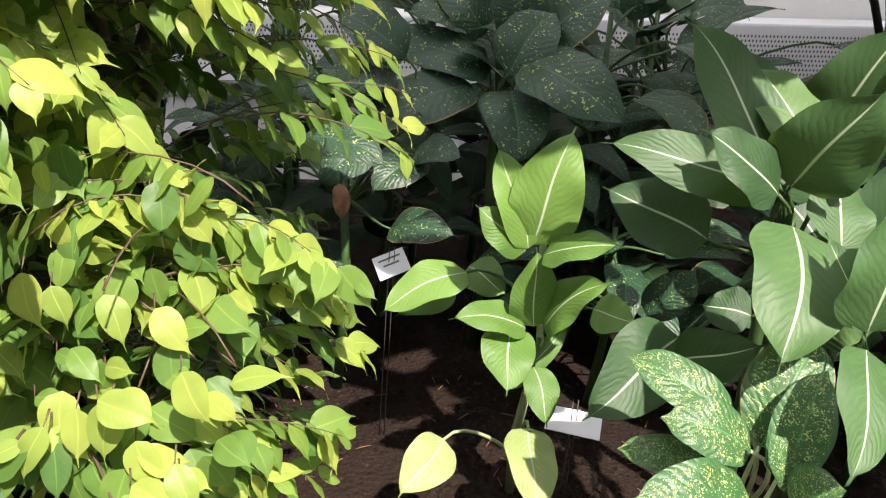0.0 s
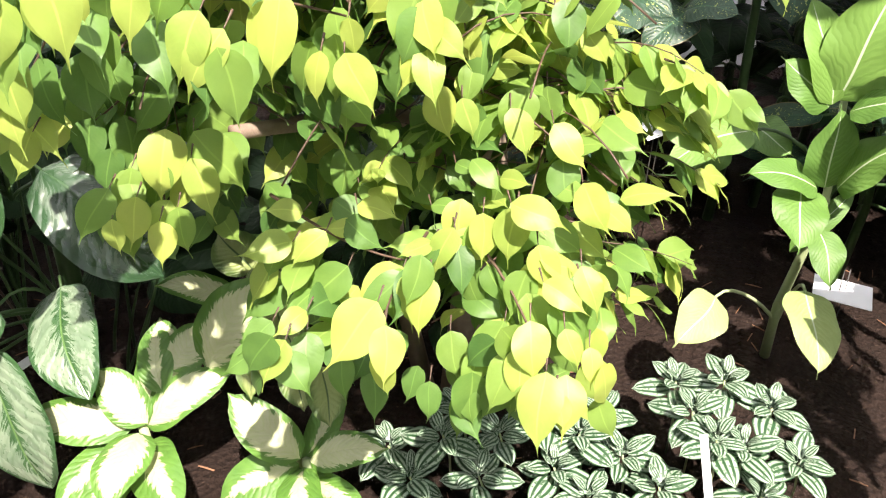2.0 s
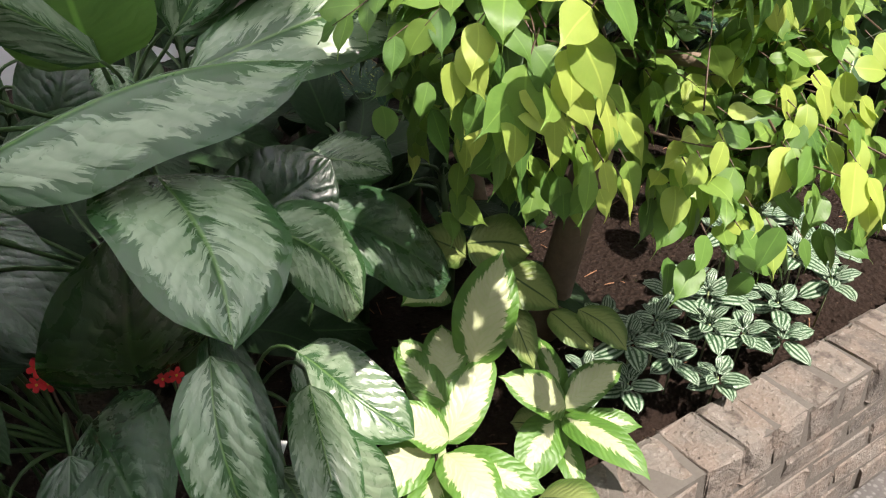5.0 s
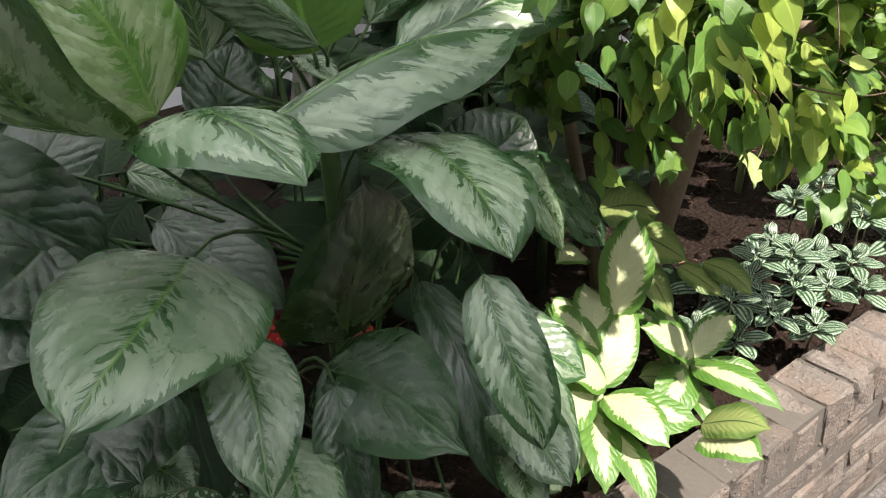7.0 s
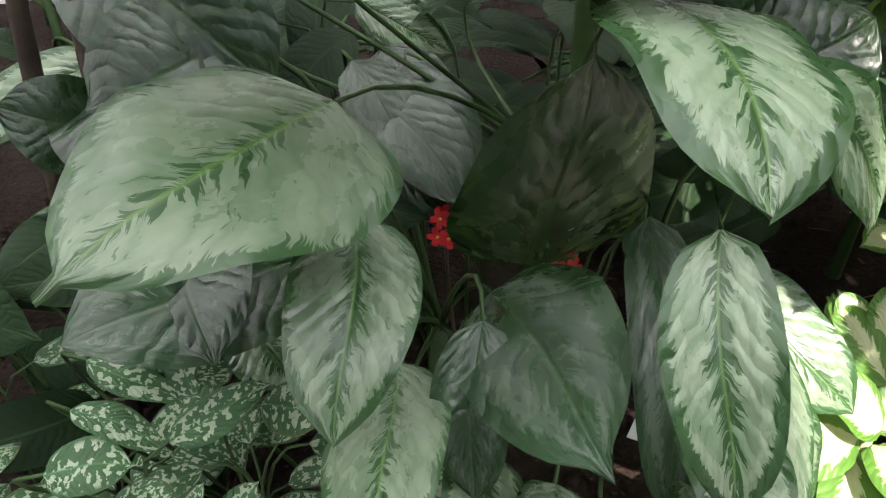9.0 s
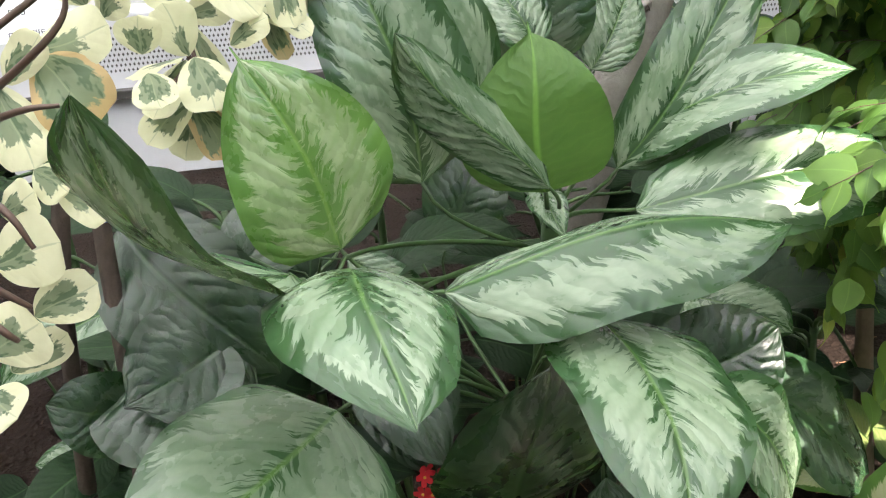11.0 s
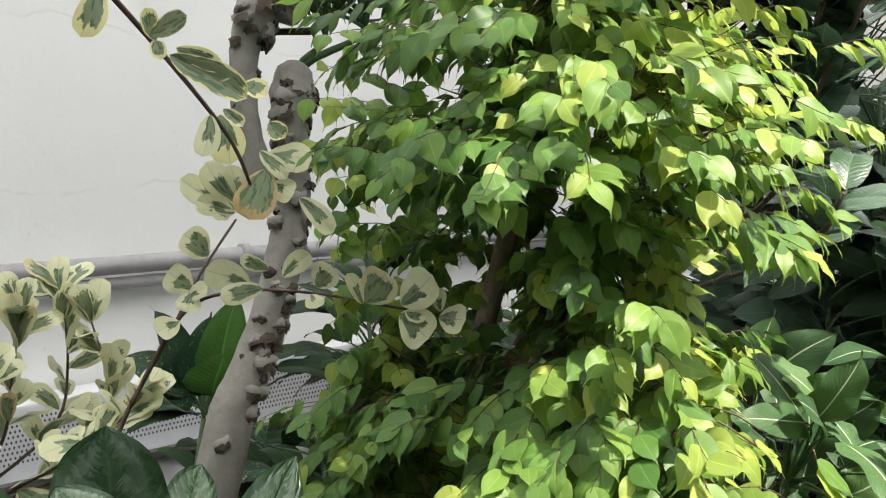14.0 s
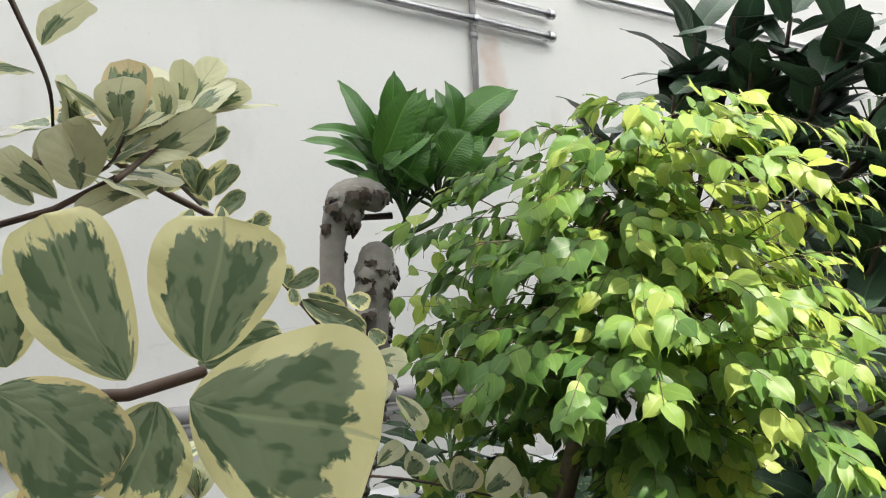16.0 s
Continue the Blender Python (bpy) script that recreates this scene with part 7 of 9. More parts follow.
leaf_scar((-0.678, 2.061, 1.356), (-0.942, -0.337, 0.000), 0.009)
leaf_scar((-0.448, 1.989, 1.920), (0.262, -0.965, 0.000), 0.021)
leaf_scar((-0.495, 2.026, 1.609), (0.580, -0.815, 0.000), 0.020)
leaf_scar((-0.518, 2.029, 1.541), (0.532, -0.847, 0.000), 0.020)
leaf_scar((-0.712, 2.054, 1.280), (-0.908, -0.418, 0.000), 0.009)
leaf_scar((-0.542, 2.024, 1.651), (-0.594, -0.804, 0.000), 0.014)
leaf_scar((-0.512, 2.023, 1.583), (0.397, -0.918, 0.000), 0.016)
leaf_scar((-0.585, 2.028, 1.400), (0.352, -0.936, 0.000), 0.014)
leaf_scar((-0.629, 2.060, 1.464), (-0.947, -0.322, 0.000), 0.008)
leaf_scar((-0.513, 2.043, 1.857), (-1.000, 0.021, 0.000), 0.020)
leaf_scar((-0.507, 2.012, 1.692), (-0.126, -0.992, 0.000), 0.016)
HEAD = (-0.418, 1.908, 2.303)
HEAD_R = (-0.318, 1.868, 2.327)
for top in (HEAD, HEAD_R):
    stem("shoot", glide((-0.485, 1.958, 2.20), (-0.47, 1.95, 2.27), Vector(top) - Vector((0.02, -0.02, 0.05)), top, 6), 0.012, 0.008, "stalk", knobby, 8, 0.1, "green leafy shoot")
stem("limb", [(-0.592, 1.950, 2.309), (-0.454, 1.924, 2.320)], 0.008, 0.010, "dark_bark", knobby, 8, 0.2)
leaf(knobby, "glossy", (-0.515, 1.914, 2.502), (-0.626, 1.903, 2.699), 0.086, arch=0.08, fold=0.25, curl=0.05, thick=0.004, root=HEAD)
leaf(knobby, "glossy", (-0.493, 1.958, 2.509), (-0.607, 1.948, 2.712), 0.088, arch=0.08, fold=0.25, curl=0.05, thick=0.004, root=HEAD)
leaf(knobby, "glossy", (-0.454, 1.923, 2.560), (-0.463, 1.865, 2.738), 0.101, arch=0.08, fold=0.25, curl=0.05, thick=0.004, root=HEAD)
leaf(knobby, "glossy", (-0.429, 1.977, 2.528), (-0.439, 1.917, 2.725), 0.103, arch=0.08, fold=0.25, curl=0.05, thick=0.004, root=HEAD)
leaf(knobby, "glossy", (-0.548, 1.898, 2.535), (-0.698, 1.959, 2.561), 0.049, arch=0.08, fold=0.25, curl=0.05, thick=0.004, root=HEAD)
leaf(knobby, "glossy", (-0.534, 1.958, 2.501), (-0.695, 2.019, 2.542), 0.050, arch=0.08, fold=0.25, curl=0.05, thick=0.004, root=HEAD)
leaf(knobby, "glossy", (-0.544, 1.893, 2.462), (-0.659, 1.939, 2.493), 0.055, arch=0.08, fold=0.25, curl=0.05, thick=0.004, root=HEAD)
leaf(knobby, "glossy", (-0.518, 1.944, 2.436), (-0.634, 1.988, 2.479), 0.055, arch=0.08, fold=0.25, curl=0.05, thick=0.004, root=HEAD)
leaf(knobby, "glossy", (-0.517, 1.879, 2.461), (-0.444, 1.774, 2.664), 0.109, arch=0.08, fold=0.25, curl=0.05, thick=0.004, root=HEAD)
leaf(knobby, "glossy", (-0.479, 1.916, 2.467), (-0.396, 1.802, 2.676), 0.112, arch=0.08, fold=0.25, curl=0.05, thick=0.004, root=HEAD)
leaf(knobby, "glossy", (-0.382, 1.955, 2.516), (-0.328, 1.870, 2.679), 0.090, arch=0.08, fold=0.25, curl=0.05, thick=0.004, root=HEAD_R)
leaf(knobby, "glossy", (-0.340, 1.990, 2.516), (-0.274, 1.896, 2.686), 0.091, arch=0.08, fold=0.25, curl=0.05, thick=0.004, root=HEAD_R)
leaf(knobby, "glossy", (-0.511, 1.858, 2.441), (-0.397, 1.766, 2.535), 0.072, arch=0.08, fold=0.25, curl=0.05, thick=0.004, root=HEAD_R)
leaf(knobby, "glossy", (-0.472, 1.898, 2.433), (-0.347, 1.797, 2.534), 0.073, arch=0.08, fold=0.25, curl=0.05, thick=0.004, root=HEAD_R)
leaf(knobby, "glossy", (-0.287, 1.837, 2.557), (-0.155, 1.700, 2.679), 0.114, arch=0.08, fold=0.25, curl=0.05, thick=0.004, root=HEAD_R)
leaf(knobby, "glossy", (-0.253, 1.875, 2.562), (-0.115, 1.731, 2.689), 0.116, arch=0.08, fold=0.25, curl=0.05, thick=0.004, root=HEAD_R)
leaf(knobby, "glossy", (-0.313, 1.780, 2.556), (-0.357, 1.759, 2.692), 0.092, arch=0.08, fold=0.25, curl=0.05, thick=0.004, root=HEAD_R)
leaf(knobby, "glossy", (-0.297, 1.838, 2.535), (-0.351, 1.820, 2.685), 0.094, arch=0.08, fold=0.25, curl=0.05, thick=0.004, root=HEAD_R)
leaf(knobby, "glossy", (-0.383, 1.737, 2.442), (-0.333, 1.678, 2.528), 0.112, arch=0.08, fold=0.25, curl=0.05, thick=0.004, root=HEAD_R)
leaf(knobby, "glossy", (-0.337, 1.772, 2.429), (-0.275, 1.702, 2.523), 0.114, arch=0.08, fold=0.25, curl=0.05, thick=0.004, root=HEAD_R)
leaf(knobby, "glossy", (-0.236, 1.855, 2.550), (-0.191, 1.775, 2.691), 0.077, arch=0.08, fold=0.25, curl=0.05, thick=0.004, root=HEAD_R)
leaf(knobby, "glossy", (-0.188, 1.900, 2.498), (-0.134, 1.809, 2.662), 0.078, arch=0.08, fold=0.25, curl=0.05, thick=0.004, root=HEAD_R)
leaf(knobby, "glossy", (-0.512, 1.892, 2.400), (-0.570, 1.914, 2.432), 0.073, arch=0.08, fold=0.25, curl=0.05, thick=0.004, root=HEAD)
leaf(knobby, "glossy", (-0.484, 1.935, 2.402), (-0.540, 1.955, 2.437), 0.074, arch=0.08, fold=0.25, curl=0.05, thick=0.004, root=HEAD)
leaf(knobby, "glossy", (-0.467, 1.842, 2.410), (-0.411, 1.772, 2.543), 0.084, arch=0.08, fold=0.25, curl=0.05, thick=0.004, root=HEAD)
leaf(knobby, "glossy", (-0.424, 1.880, 2.394), (-0.355, 1.801, 2.538), 0.086, arch=0.08, fold=0.25, curl=0.05, thick=0.004, root=HEAD)
leaf(knobby, "glossy", (-0.305, 1.926, 2.456), (-0.376, 1.925, 2.603), 0.077, arch=0.08, fold=0.25, curl=0.05, thick=0.004, root=HEAD)
leaf(knobby, "glossy", (-0.289, 1.973, 2.468), (-0.368, 1.976, 2.617), 0.078, arch=0.08, fold=0.25, curl=0.05, thick=0.004, root=HEAD)
leaf(knobby, "glossy", (-0.361, 1.966, 2.426), (-0.449, 1.965, 2.605), 0.090, arch=0.08, fold=0.25, curl=0.05, thick=0.004, root=HEAD)
leaf(knobby, "glossy", (-0.348, 2.028, 2.381), (-0.447, 2.030, 2.581), 0.091, arch=0.08, fold=0.25, curl=0.05, thick=0.004, root=HEAD)
leaf(knobby, "glossy", (-0.259, 1.909, 2.405), (-0.126, 1.799, 2.479), 0.090, arch=0.08, fold=0.25, curl=0.05, thick=0.004, root=HEAD_R)
leaf(knobby, "glossy", (-0.220, 1.939, 2.430), (-0.076, 1.820, 2.500), 0.091, arch=0.08, fold=0.25, curl=0.05, thick=0.004, root=HEAD_R)
leaf(knobby, "glossy", (-0.253, 1.890, 2.368), (-0.094, 1.760, 2.440), 0.089, arch=0.08, fold=0.25, curl=0.05, thick=0.004, root=HEAD_R)
leaf(knobby, "glossy", (-0.220, 1.929, 2.368), (-0.054, 1.793, 2.443), 0.091, arch=0.08, fold=0.25, curl=0.05, thick=0.004, root=HEAD_R)
leaf(knobby, "glossy", (-0.425, 1.914, 2.494), (-0.552, 1.937, 2.635), 0.075, arch=0.08, fold=0.25, curl=0.05, thick=0.004, root=HEAD)
leaf(knobby, "glossy", (-0.414, 1.981, 2.442), (-0.557, 2.007, 2.606), 0.077, arch=0.08, fold=0.25, curl=0.05, thick=0.004, root=HEAD)
leaf(knobby, "glossy", (-0.364, 1.857, 2.487), (-0.449, 1.857, 2.642), 0.087, arch=0.08, fold=0.25, curl=0.05, thick=0.004, root=HEAD)
leaf(knobby, "glossy", (-0.326, 1.895, 2.482), (-0.405, 1.891, 2.646), 0.089, arch=0.08, fold=0.25, curl=0.05, thick=0.004, root=HEAD)
leaf(knobby, "glossy", (-0.343, 1.858, 2.523), (-0.276, 1.770, 2.658), 0.088, arch=0.08, fold=0.25, curl=0.05, thick=0.004, root=HEAD_R)
leaf(knobby, "glossy", (-0.289, 1.898, 2.478), (-0.207, 1.795, 2.633), 0.089, arch=0.08, fold=0.25, curl=0.05, thick=0.004, root=HEAD_R)
leaf(knobby, "glossy", (-0.399, 1.864, 2.452), (-0.332, 1.776, 2.602), 0.099, arch=0.08, fold=0.25, curl=0.05, thick=0.004, root=HEAD_R)
leaf(knobby, "glossy", (-0.373, 1.918, 2.413), (-0.306, 1.828, 2.583), 0.101, arch=0.08, fold=0.25, curl=0.05, thick=0.004, root=HEAD_R)
leaf(knobby, "glossy", (-0.459, 1.923, 2.443), (-0.599, 1.953, 2.584), 0.075, arch=0.08, fold=0.25, curl=0.05, thick=0.004, root=HEAD)
leaf(knobby, "glossy", (-0.434, 1.975, 2.413), (-0.578, 2.005, 2.570), 0.076, arch=0.08, fold=0.25, curl=0.05, thick=0.004, root=HEAD)
leaf(knobby, "glossy", (-0.353, 1.818, 2.430), (-0.255, 1.724, 2.533), 0.086, arch=0.08, fold=0.25, curl=0.05, thick=0.004, root=HEAD_R)
leaf(knobby, "glossy", (-0.315, 1.853, 2.435), (-0.209, 1.751, 2.541), 0.087, arch=0.08, fold=0.25, curl=0.05, thick=0.004, root=HEAD_R)
leaf(knobby, "glossy", (-0.388, 1.824, 2.396), (-0.519, 1.872, 2.492), 0.085, arch=0.08, fold=0.25, curl=0.05, thick=0.004, root=HEAD)
leaf(knobby, "glossy", (-0.379, 1.872, 2.421), (-0.523, 1.926, 2.514), 0.086, arch=0.08, fold=0.25, curl=0.05, thick=0.004, root=HEAD)

# ---- dark rosette behind the trunk ----
rosette = thing("dumb_cane", (-0.78, 2.45, soil_z(-0.78, 2.45)), "dark glossy dumb cane beside the grey trunk near the wall", "plant", "dark dumb canes")
ROS = (-0.633, 2.359, 1.240)
stem("cane", [(-0.78, 2.45, 0.32), ROS], 0.012, 0.008, "stalk", rosette, 8)

leaf(rosette, "speck_dark", (-0.650, 2.380, 1.308), (-0.762, 2.403, 1.589), 0.120, "broad", arch=0.08, fold=0.25, root=ROS)
leaf(rosette, "speck_dark", (-0.634, 2.373, 1.307), (-0.601, 2.342, 1.561), 0.163, "broad", arch=0.08, fold=0.25, root=ROS)
leaf(rosette, "glossy", (-0.610, 2.364, 1.306), (-0.521, 2.312, 1.616), 0.154, "broad", arch=0.08, fold=0.25, root=ROS)
leaf(rosette, "speck_dark", (-0.647, 2.385, 1.341), (-0.862, 2.419, 1.445), 0.129, "broad", arch=0.08, fold=0.25, root=ROS)
leaf(rosette, "glossy", (-0.603, 2.361, 1.305), (-0.575, 2.318, 1.446), 0.189, "broad", arch=0.08, fold=0.25, root=ROS)
leaf(rosette, "glossy", (-0.585, 2.357, 1.322), (-0.508, 2.291, 1.461), 0.103, "broad", arch=0.08, fold=0.25, root=ROS)
leaf(rosette, "speck_dark", (-0.651, 2.377, 1.291), (-0.785, 2.387, 1.388), 0.120, "broad", arch=0.08, fold=0.25, root=ROS)
leaf(rosette, "glossy", (-0.589, 2.352, 1.288), (-0.446, 2.248, 1.375), 0.120, "broad", arch=0.08, fold=0.25, root=ROS)
RUBBER_ENDS = [(0.328, 1.529, 2.673), (0.476, 1.392, 2.904), (0.495, 1.216, 2.843), (0.500, 1.054, 2.769), (0.463, 1.341, 2.707), (0.492, 1.146, 2.636), (0.494, 1.017, 2.475), (0.471, 1.231, 2.525), (0.485, 1.553, 2.907), (0.513, 1.044, 2.314), (0.255, 1.782, 2.610), (0.689, 1.173, 2.724), (0.534, 1.040, 2.177), (0.508, 1.108, 1.971), (0.573, 1.440, 2.534), (0.539, 1.567, 2.748), (0.589, 0.960, 2.657), (0.559, 0.947, 2.344), (0.615, 1.254, 2.359), (0.464, 0.977, 1.838)]

# ---- large-leaved tree in the back corner ----
rubber = thing("rubber_tree", (1.75, 2.75, soil_z(1.75, 2.75)), "tall rubber tree with large dark leathery leaves", "tree")
rub_rng = random.Random(11)
stem("trunk", [(1.75, 2.75, 0.3), (1.72, 2.7, 1.2), (1.66, 2.62, 2.2), (1.6, 2.6, 3.2)], 0.04, 0.02, "dark_bark", rubber, 10, 0.1)
for x, y, z in RUBBER_ENDS:
    end = Vector((x, y, z))
    way = glide((1.7, 2.68, z - 0.75 if z > 1.3 else z - 0.4), (1.6, 2.6, z - 0.3), end - Vector((0, 0, 0.25)), end, 8)
    stem("limb", way, 0.014, 0.006, "dark_bark", rubber, 7)
    for n in range(12):
        a, lift = n * 2.4 + rub_rng.random(), rub_rng.uniform(-0.35, 0.9)
        go = Vector((math.cos(a), math.sin(a) * 0.8 - 0.15, lift)).normalized()
        base = way[-1] - (way[-1] - way[-3]) * (n / 12.0) * 1.4 + go * 0.02
        l = rub_rng.uniform(0.19, 0.30)
        leaf(rubber, "rubber", base, base + go * l, l * rub_rng.uniform(0.36, 0.46), "elliptic", arch=rub_rng.uniform(0.02, 0.14), fold=0.2, facing=(0, -0.35, 0.9))


# ---- dark growth in the back of the bed ----
# the near-black plants carry the shade of the back in their leaf colour
back_rng = random.Random(31)
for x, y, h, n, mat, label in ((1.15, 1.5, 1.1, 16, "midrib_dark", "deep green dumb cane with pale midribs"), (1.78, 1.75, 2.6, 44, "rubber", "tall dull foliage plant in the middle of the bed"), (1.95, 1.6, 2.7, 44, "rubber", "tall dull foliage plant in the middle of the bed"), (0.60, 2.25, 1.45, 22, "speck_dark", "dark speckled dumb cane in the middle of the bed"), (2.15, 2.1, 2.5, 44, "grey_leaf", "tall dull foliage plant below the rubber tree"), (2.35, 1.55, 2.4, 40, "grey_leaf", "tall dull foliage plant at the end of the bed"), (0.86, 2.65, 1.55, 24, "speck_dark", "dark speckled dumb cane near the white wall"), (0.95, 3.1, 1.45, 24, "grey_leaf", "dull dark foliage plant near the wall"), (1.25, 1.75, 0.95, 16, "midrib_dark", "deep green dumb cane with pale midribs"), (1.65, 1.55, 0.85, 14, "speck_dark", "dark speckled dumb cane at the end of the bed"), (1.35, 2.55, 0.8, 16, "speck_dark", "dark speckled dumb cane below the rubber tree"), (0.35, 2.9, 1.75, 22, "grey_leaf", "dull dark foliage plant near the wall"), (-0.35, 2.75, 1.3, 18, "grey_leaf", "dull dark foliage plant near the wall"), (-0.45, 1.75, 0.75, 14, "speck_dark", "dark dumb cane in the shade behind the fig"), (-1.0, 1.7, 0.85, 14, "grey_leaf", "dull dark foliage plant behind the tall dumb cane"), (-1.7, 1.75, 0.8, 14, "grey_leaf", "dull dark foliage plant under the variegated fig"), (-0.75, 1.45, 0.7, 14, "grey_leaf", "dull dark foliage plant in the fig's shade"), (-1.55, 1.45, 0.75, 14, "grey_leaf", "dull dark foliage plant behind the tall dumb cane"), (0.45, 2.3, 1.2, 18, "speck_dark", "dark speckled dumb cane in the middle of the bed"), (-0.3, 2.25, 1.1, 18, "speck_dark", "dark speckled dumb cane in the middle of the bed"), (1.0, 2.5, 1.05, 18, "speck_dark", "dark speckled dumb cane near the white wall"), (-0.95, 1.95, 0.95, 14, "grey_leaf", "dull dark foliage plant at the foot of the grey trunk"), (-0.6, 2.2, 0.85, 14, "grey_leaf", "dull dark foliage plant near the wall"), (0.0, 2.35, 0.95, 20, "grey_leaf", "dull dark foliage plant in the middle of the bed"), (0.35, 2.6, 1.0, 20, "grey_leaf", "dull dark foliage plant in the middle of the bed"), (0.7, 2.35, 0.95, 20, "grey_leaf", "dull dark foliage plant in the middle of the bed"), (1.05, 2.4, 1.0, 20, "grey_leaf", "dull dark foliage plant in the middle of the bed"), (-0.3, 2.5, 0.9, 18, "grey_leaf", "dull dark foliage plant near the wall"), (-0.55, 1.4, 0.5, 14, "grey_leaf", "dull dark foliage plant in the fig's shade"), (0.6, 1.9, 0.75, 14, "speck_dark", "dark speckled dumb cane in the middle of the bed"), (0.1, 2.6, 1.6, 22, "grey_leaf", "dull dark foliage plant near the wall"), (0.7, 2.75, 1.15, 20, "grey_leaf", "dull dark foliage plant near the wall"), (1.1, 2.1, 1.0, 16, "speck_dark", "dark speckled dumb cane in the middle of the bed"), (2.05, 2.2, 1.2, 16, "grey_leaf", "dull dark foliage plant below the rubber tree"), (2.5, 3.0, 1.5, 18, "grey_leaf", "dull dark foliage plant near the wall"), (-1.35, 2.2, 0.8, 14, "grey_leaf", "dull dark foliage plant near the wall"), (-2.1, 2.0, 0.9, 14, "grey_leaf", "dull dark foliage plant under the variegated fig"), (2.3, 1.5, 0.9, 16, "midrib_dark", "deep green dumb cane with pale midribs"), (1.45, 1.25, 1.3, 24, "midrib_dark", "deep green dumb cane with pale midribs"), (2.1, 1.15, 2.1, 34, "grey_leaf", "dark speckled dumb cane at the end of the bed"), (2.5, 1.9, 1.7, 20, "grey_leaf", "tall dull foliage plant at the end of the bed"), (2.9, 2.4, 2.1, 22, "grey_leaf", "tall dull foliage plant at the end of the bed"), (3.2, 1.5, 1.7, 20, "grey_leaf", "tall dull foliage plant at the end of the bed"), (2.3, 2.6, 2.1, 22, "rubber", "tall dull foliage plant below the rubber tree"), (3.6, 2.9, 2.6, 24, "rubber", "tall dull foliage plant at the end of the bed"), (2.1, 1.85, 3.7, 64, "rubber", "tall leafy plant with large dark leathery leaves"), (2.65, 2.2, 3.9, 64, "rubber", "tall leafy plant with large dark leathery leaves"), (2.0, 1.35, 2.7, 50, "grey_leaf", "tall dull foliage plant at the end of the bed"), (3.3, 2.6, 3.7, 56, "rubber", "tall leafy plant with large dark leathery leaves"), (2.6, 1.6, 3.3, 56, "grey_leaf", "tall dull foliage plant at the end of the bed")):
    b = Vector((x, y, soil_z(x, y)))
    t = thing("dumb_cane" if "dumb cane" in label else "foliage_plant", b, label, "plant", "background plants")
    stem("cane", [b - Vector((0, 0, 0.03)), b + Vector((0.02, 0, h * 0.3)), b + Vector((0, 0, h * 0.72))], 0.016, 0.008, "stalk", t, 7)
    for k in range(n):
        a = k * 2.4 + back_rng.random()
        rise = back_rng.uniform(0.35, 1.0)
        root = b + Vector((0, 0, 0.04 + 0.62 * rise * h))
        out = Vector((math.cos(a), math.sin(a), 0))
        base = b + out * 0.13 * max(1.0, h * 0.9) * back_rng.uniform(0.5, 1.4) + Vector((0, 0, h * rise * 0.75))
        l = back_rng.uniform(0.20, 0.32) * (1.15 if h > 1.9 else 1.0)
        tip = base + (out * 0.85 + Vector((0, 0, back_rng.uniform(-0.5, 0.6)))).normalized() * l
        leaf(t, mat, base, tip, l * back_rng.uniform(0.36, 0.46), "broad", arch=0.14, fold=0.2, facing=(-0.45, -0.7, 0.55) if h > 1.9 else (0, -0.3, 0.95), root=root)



# ---- weeping fig ----
fig_base = Vector((-0.40, 1.22, soil_z(-0.40, 1.22)))
fig = thing("weeping_fig", fig_base, "weeping fig with drooping lime and green leaves over the bed", "tree")
fig_rng = random.Random(17)
LOBES = [((-0.44, 0.98, 1.93), (0.54, 0.54, 0.52)), ((-0.46, 0.96, 1.42), (0.47, 0.46, 0.40)), ((-0.28, 0.78, 1.04), (0.28, 0.27, 0.31)), ((-0.76, 0.80, 1.25), (0.27, 0.24, 0.18)), ((-0.52, 0.72, 1.40), (0.32, 0.22, 0.20)), ((-0.62, 1.32, 1.30), (0.30, 0.30, 0.38))]
BOLES = [[(-0.40, 1.22, 0.30), (-0.358, 1.091, 0.913), (-0.392, 1.173, 1.161), (-0.463, 1.210, 1.284), (-0.500, 1.257, 1.430), (-0.42, 1.12, 1.95)],
         [(-0.430, 1.214, 1.221), (-0.406, 1.275, 1.365), (-0.398, 1.308, 1.432), (-0.24, 1.14, 1.75)],
         [(-0.46, 1.24, 0.30), (-0.53, 1.24, 0.6), (-0.56, 1.28, 0.9), (-0.50, 1.3, 1.15)]]
for pts, r in zip(BOLES, (0.042, 0.032, 0.022)):
    way = []
    for i in range(len(pts) - 1):
        way += glide(pts[i], Vector(pts[i]).lerp(Vector(pts[i + 1]), 0.33), Vector(pts[i]).lerp(Vector(pts[i + 1]), 0.66), pts[i + 1], 4)[: -1 if i < len(pts) - 2 else None]
    stem("trunk", way, r, r * 0.45, "fig_bark", fig, 10, 0.12)


def inside(p, shrink=0.8):
    return any(((p.x - c[0]) / r[0]) ** 2 + ((p.y - c[1]) / r[1]) ** 2 + ((p.z - c[2]) / r[2]) ** 2 < shrink ** 2 for c, r in LOBES)


TWIGS, LEAVES, BEHIND = [], [], []
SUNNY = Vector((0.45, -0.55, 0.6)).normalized()


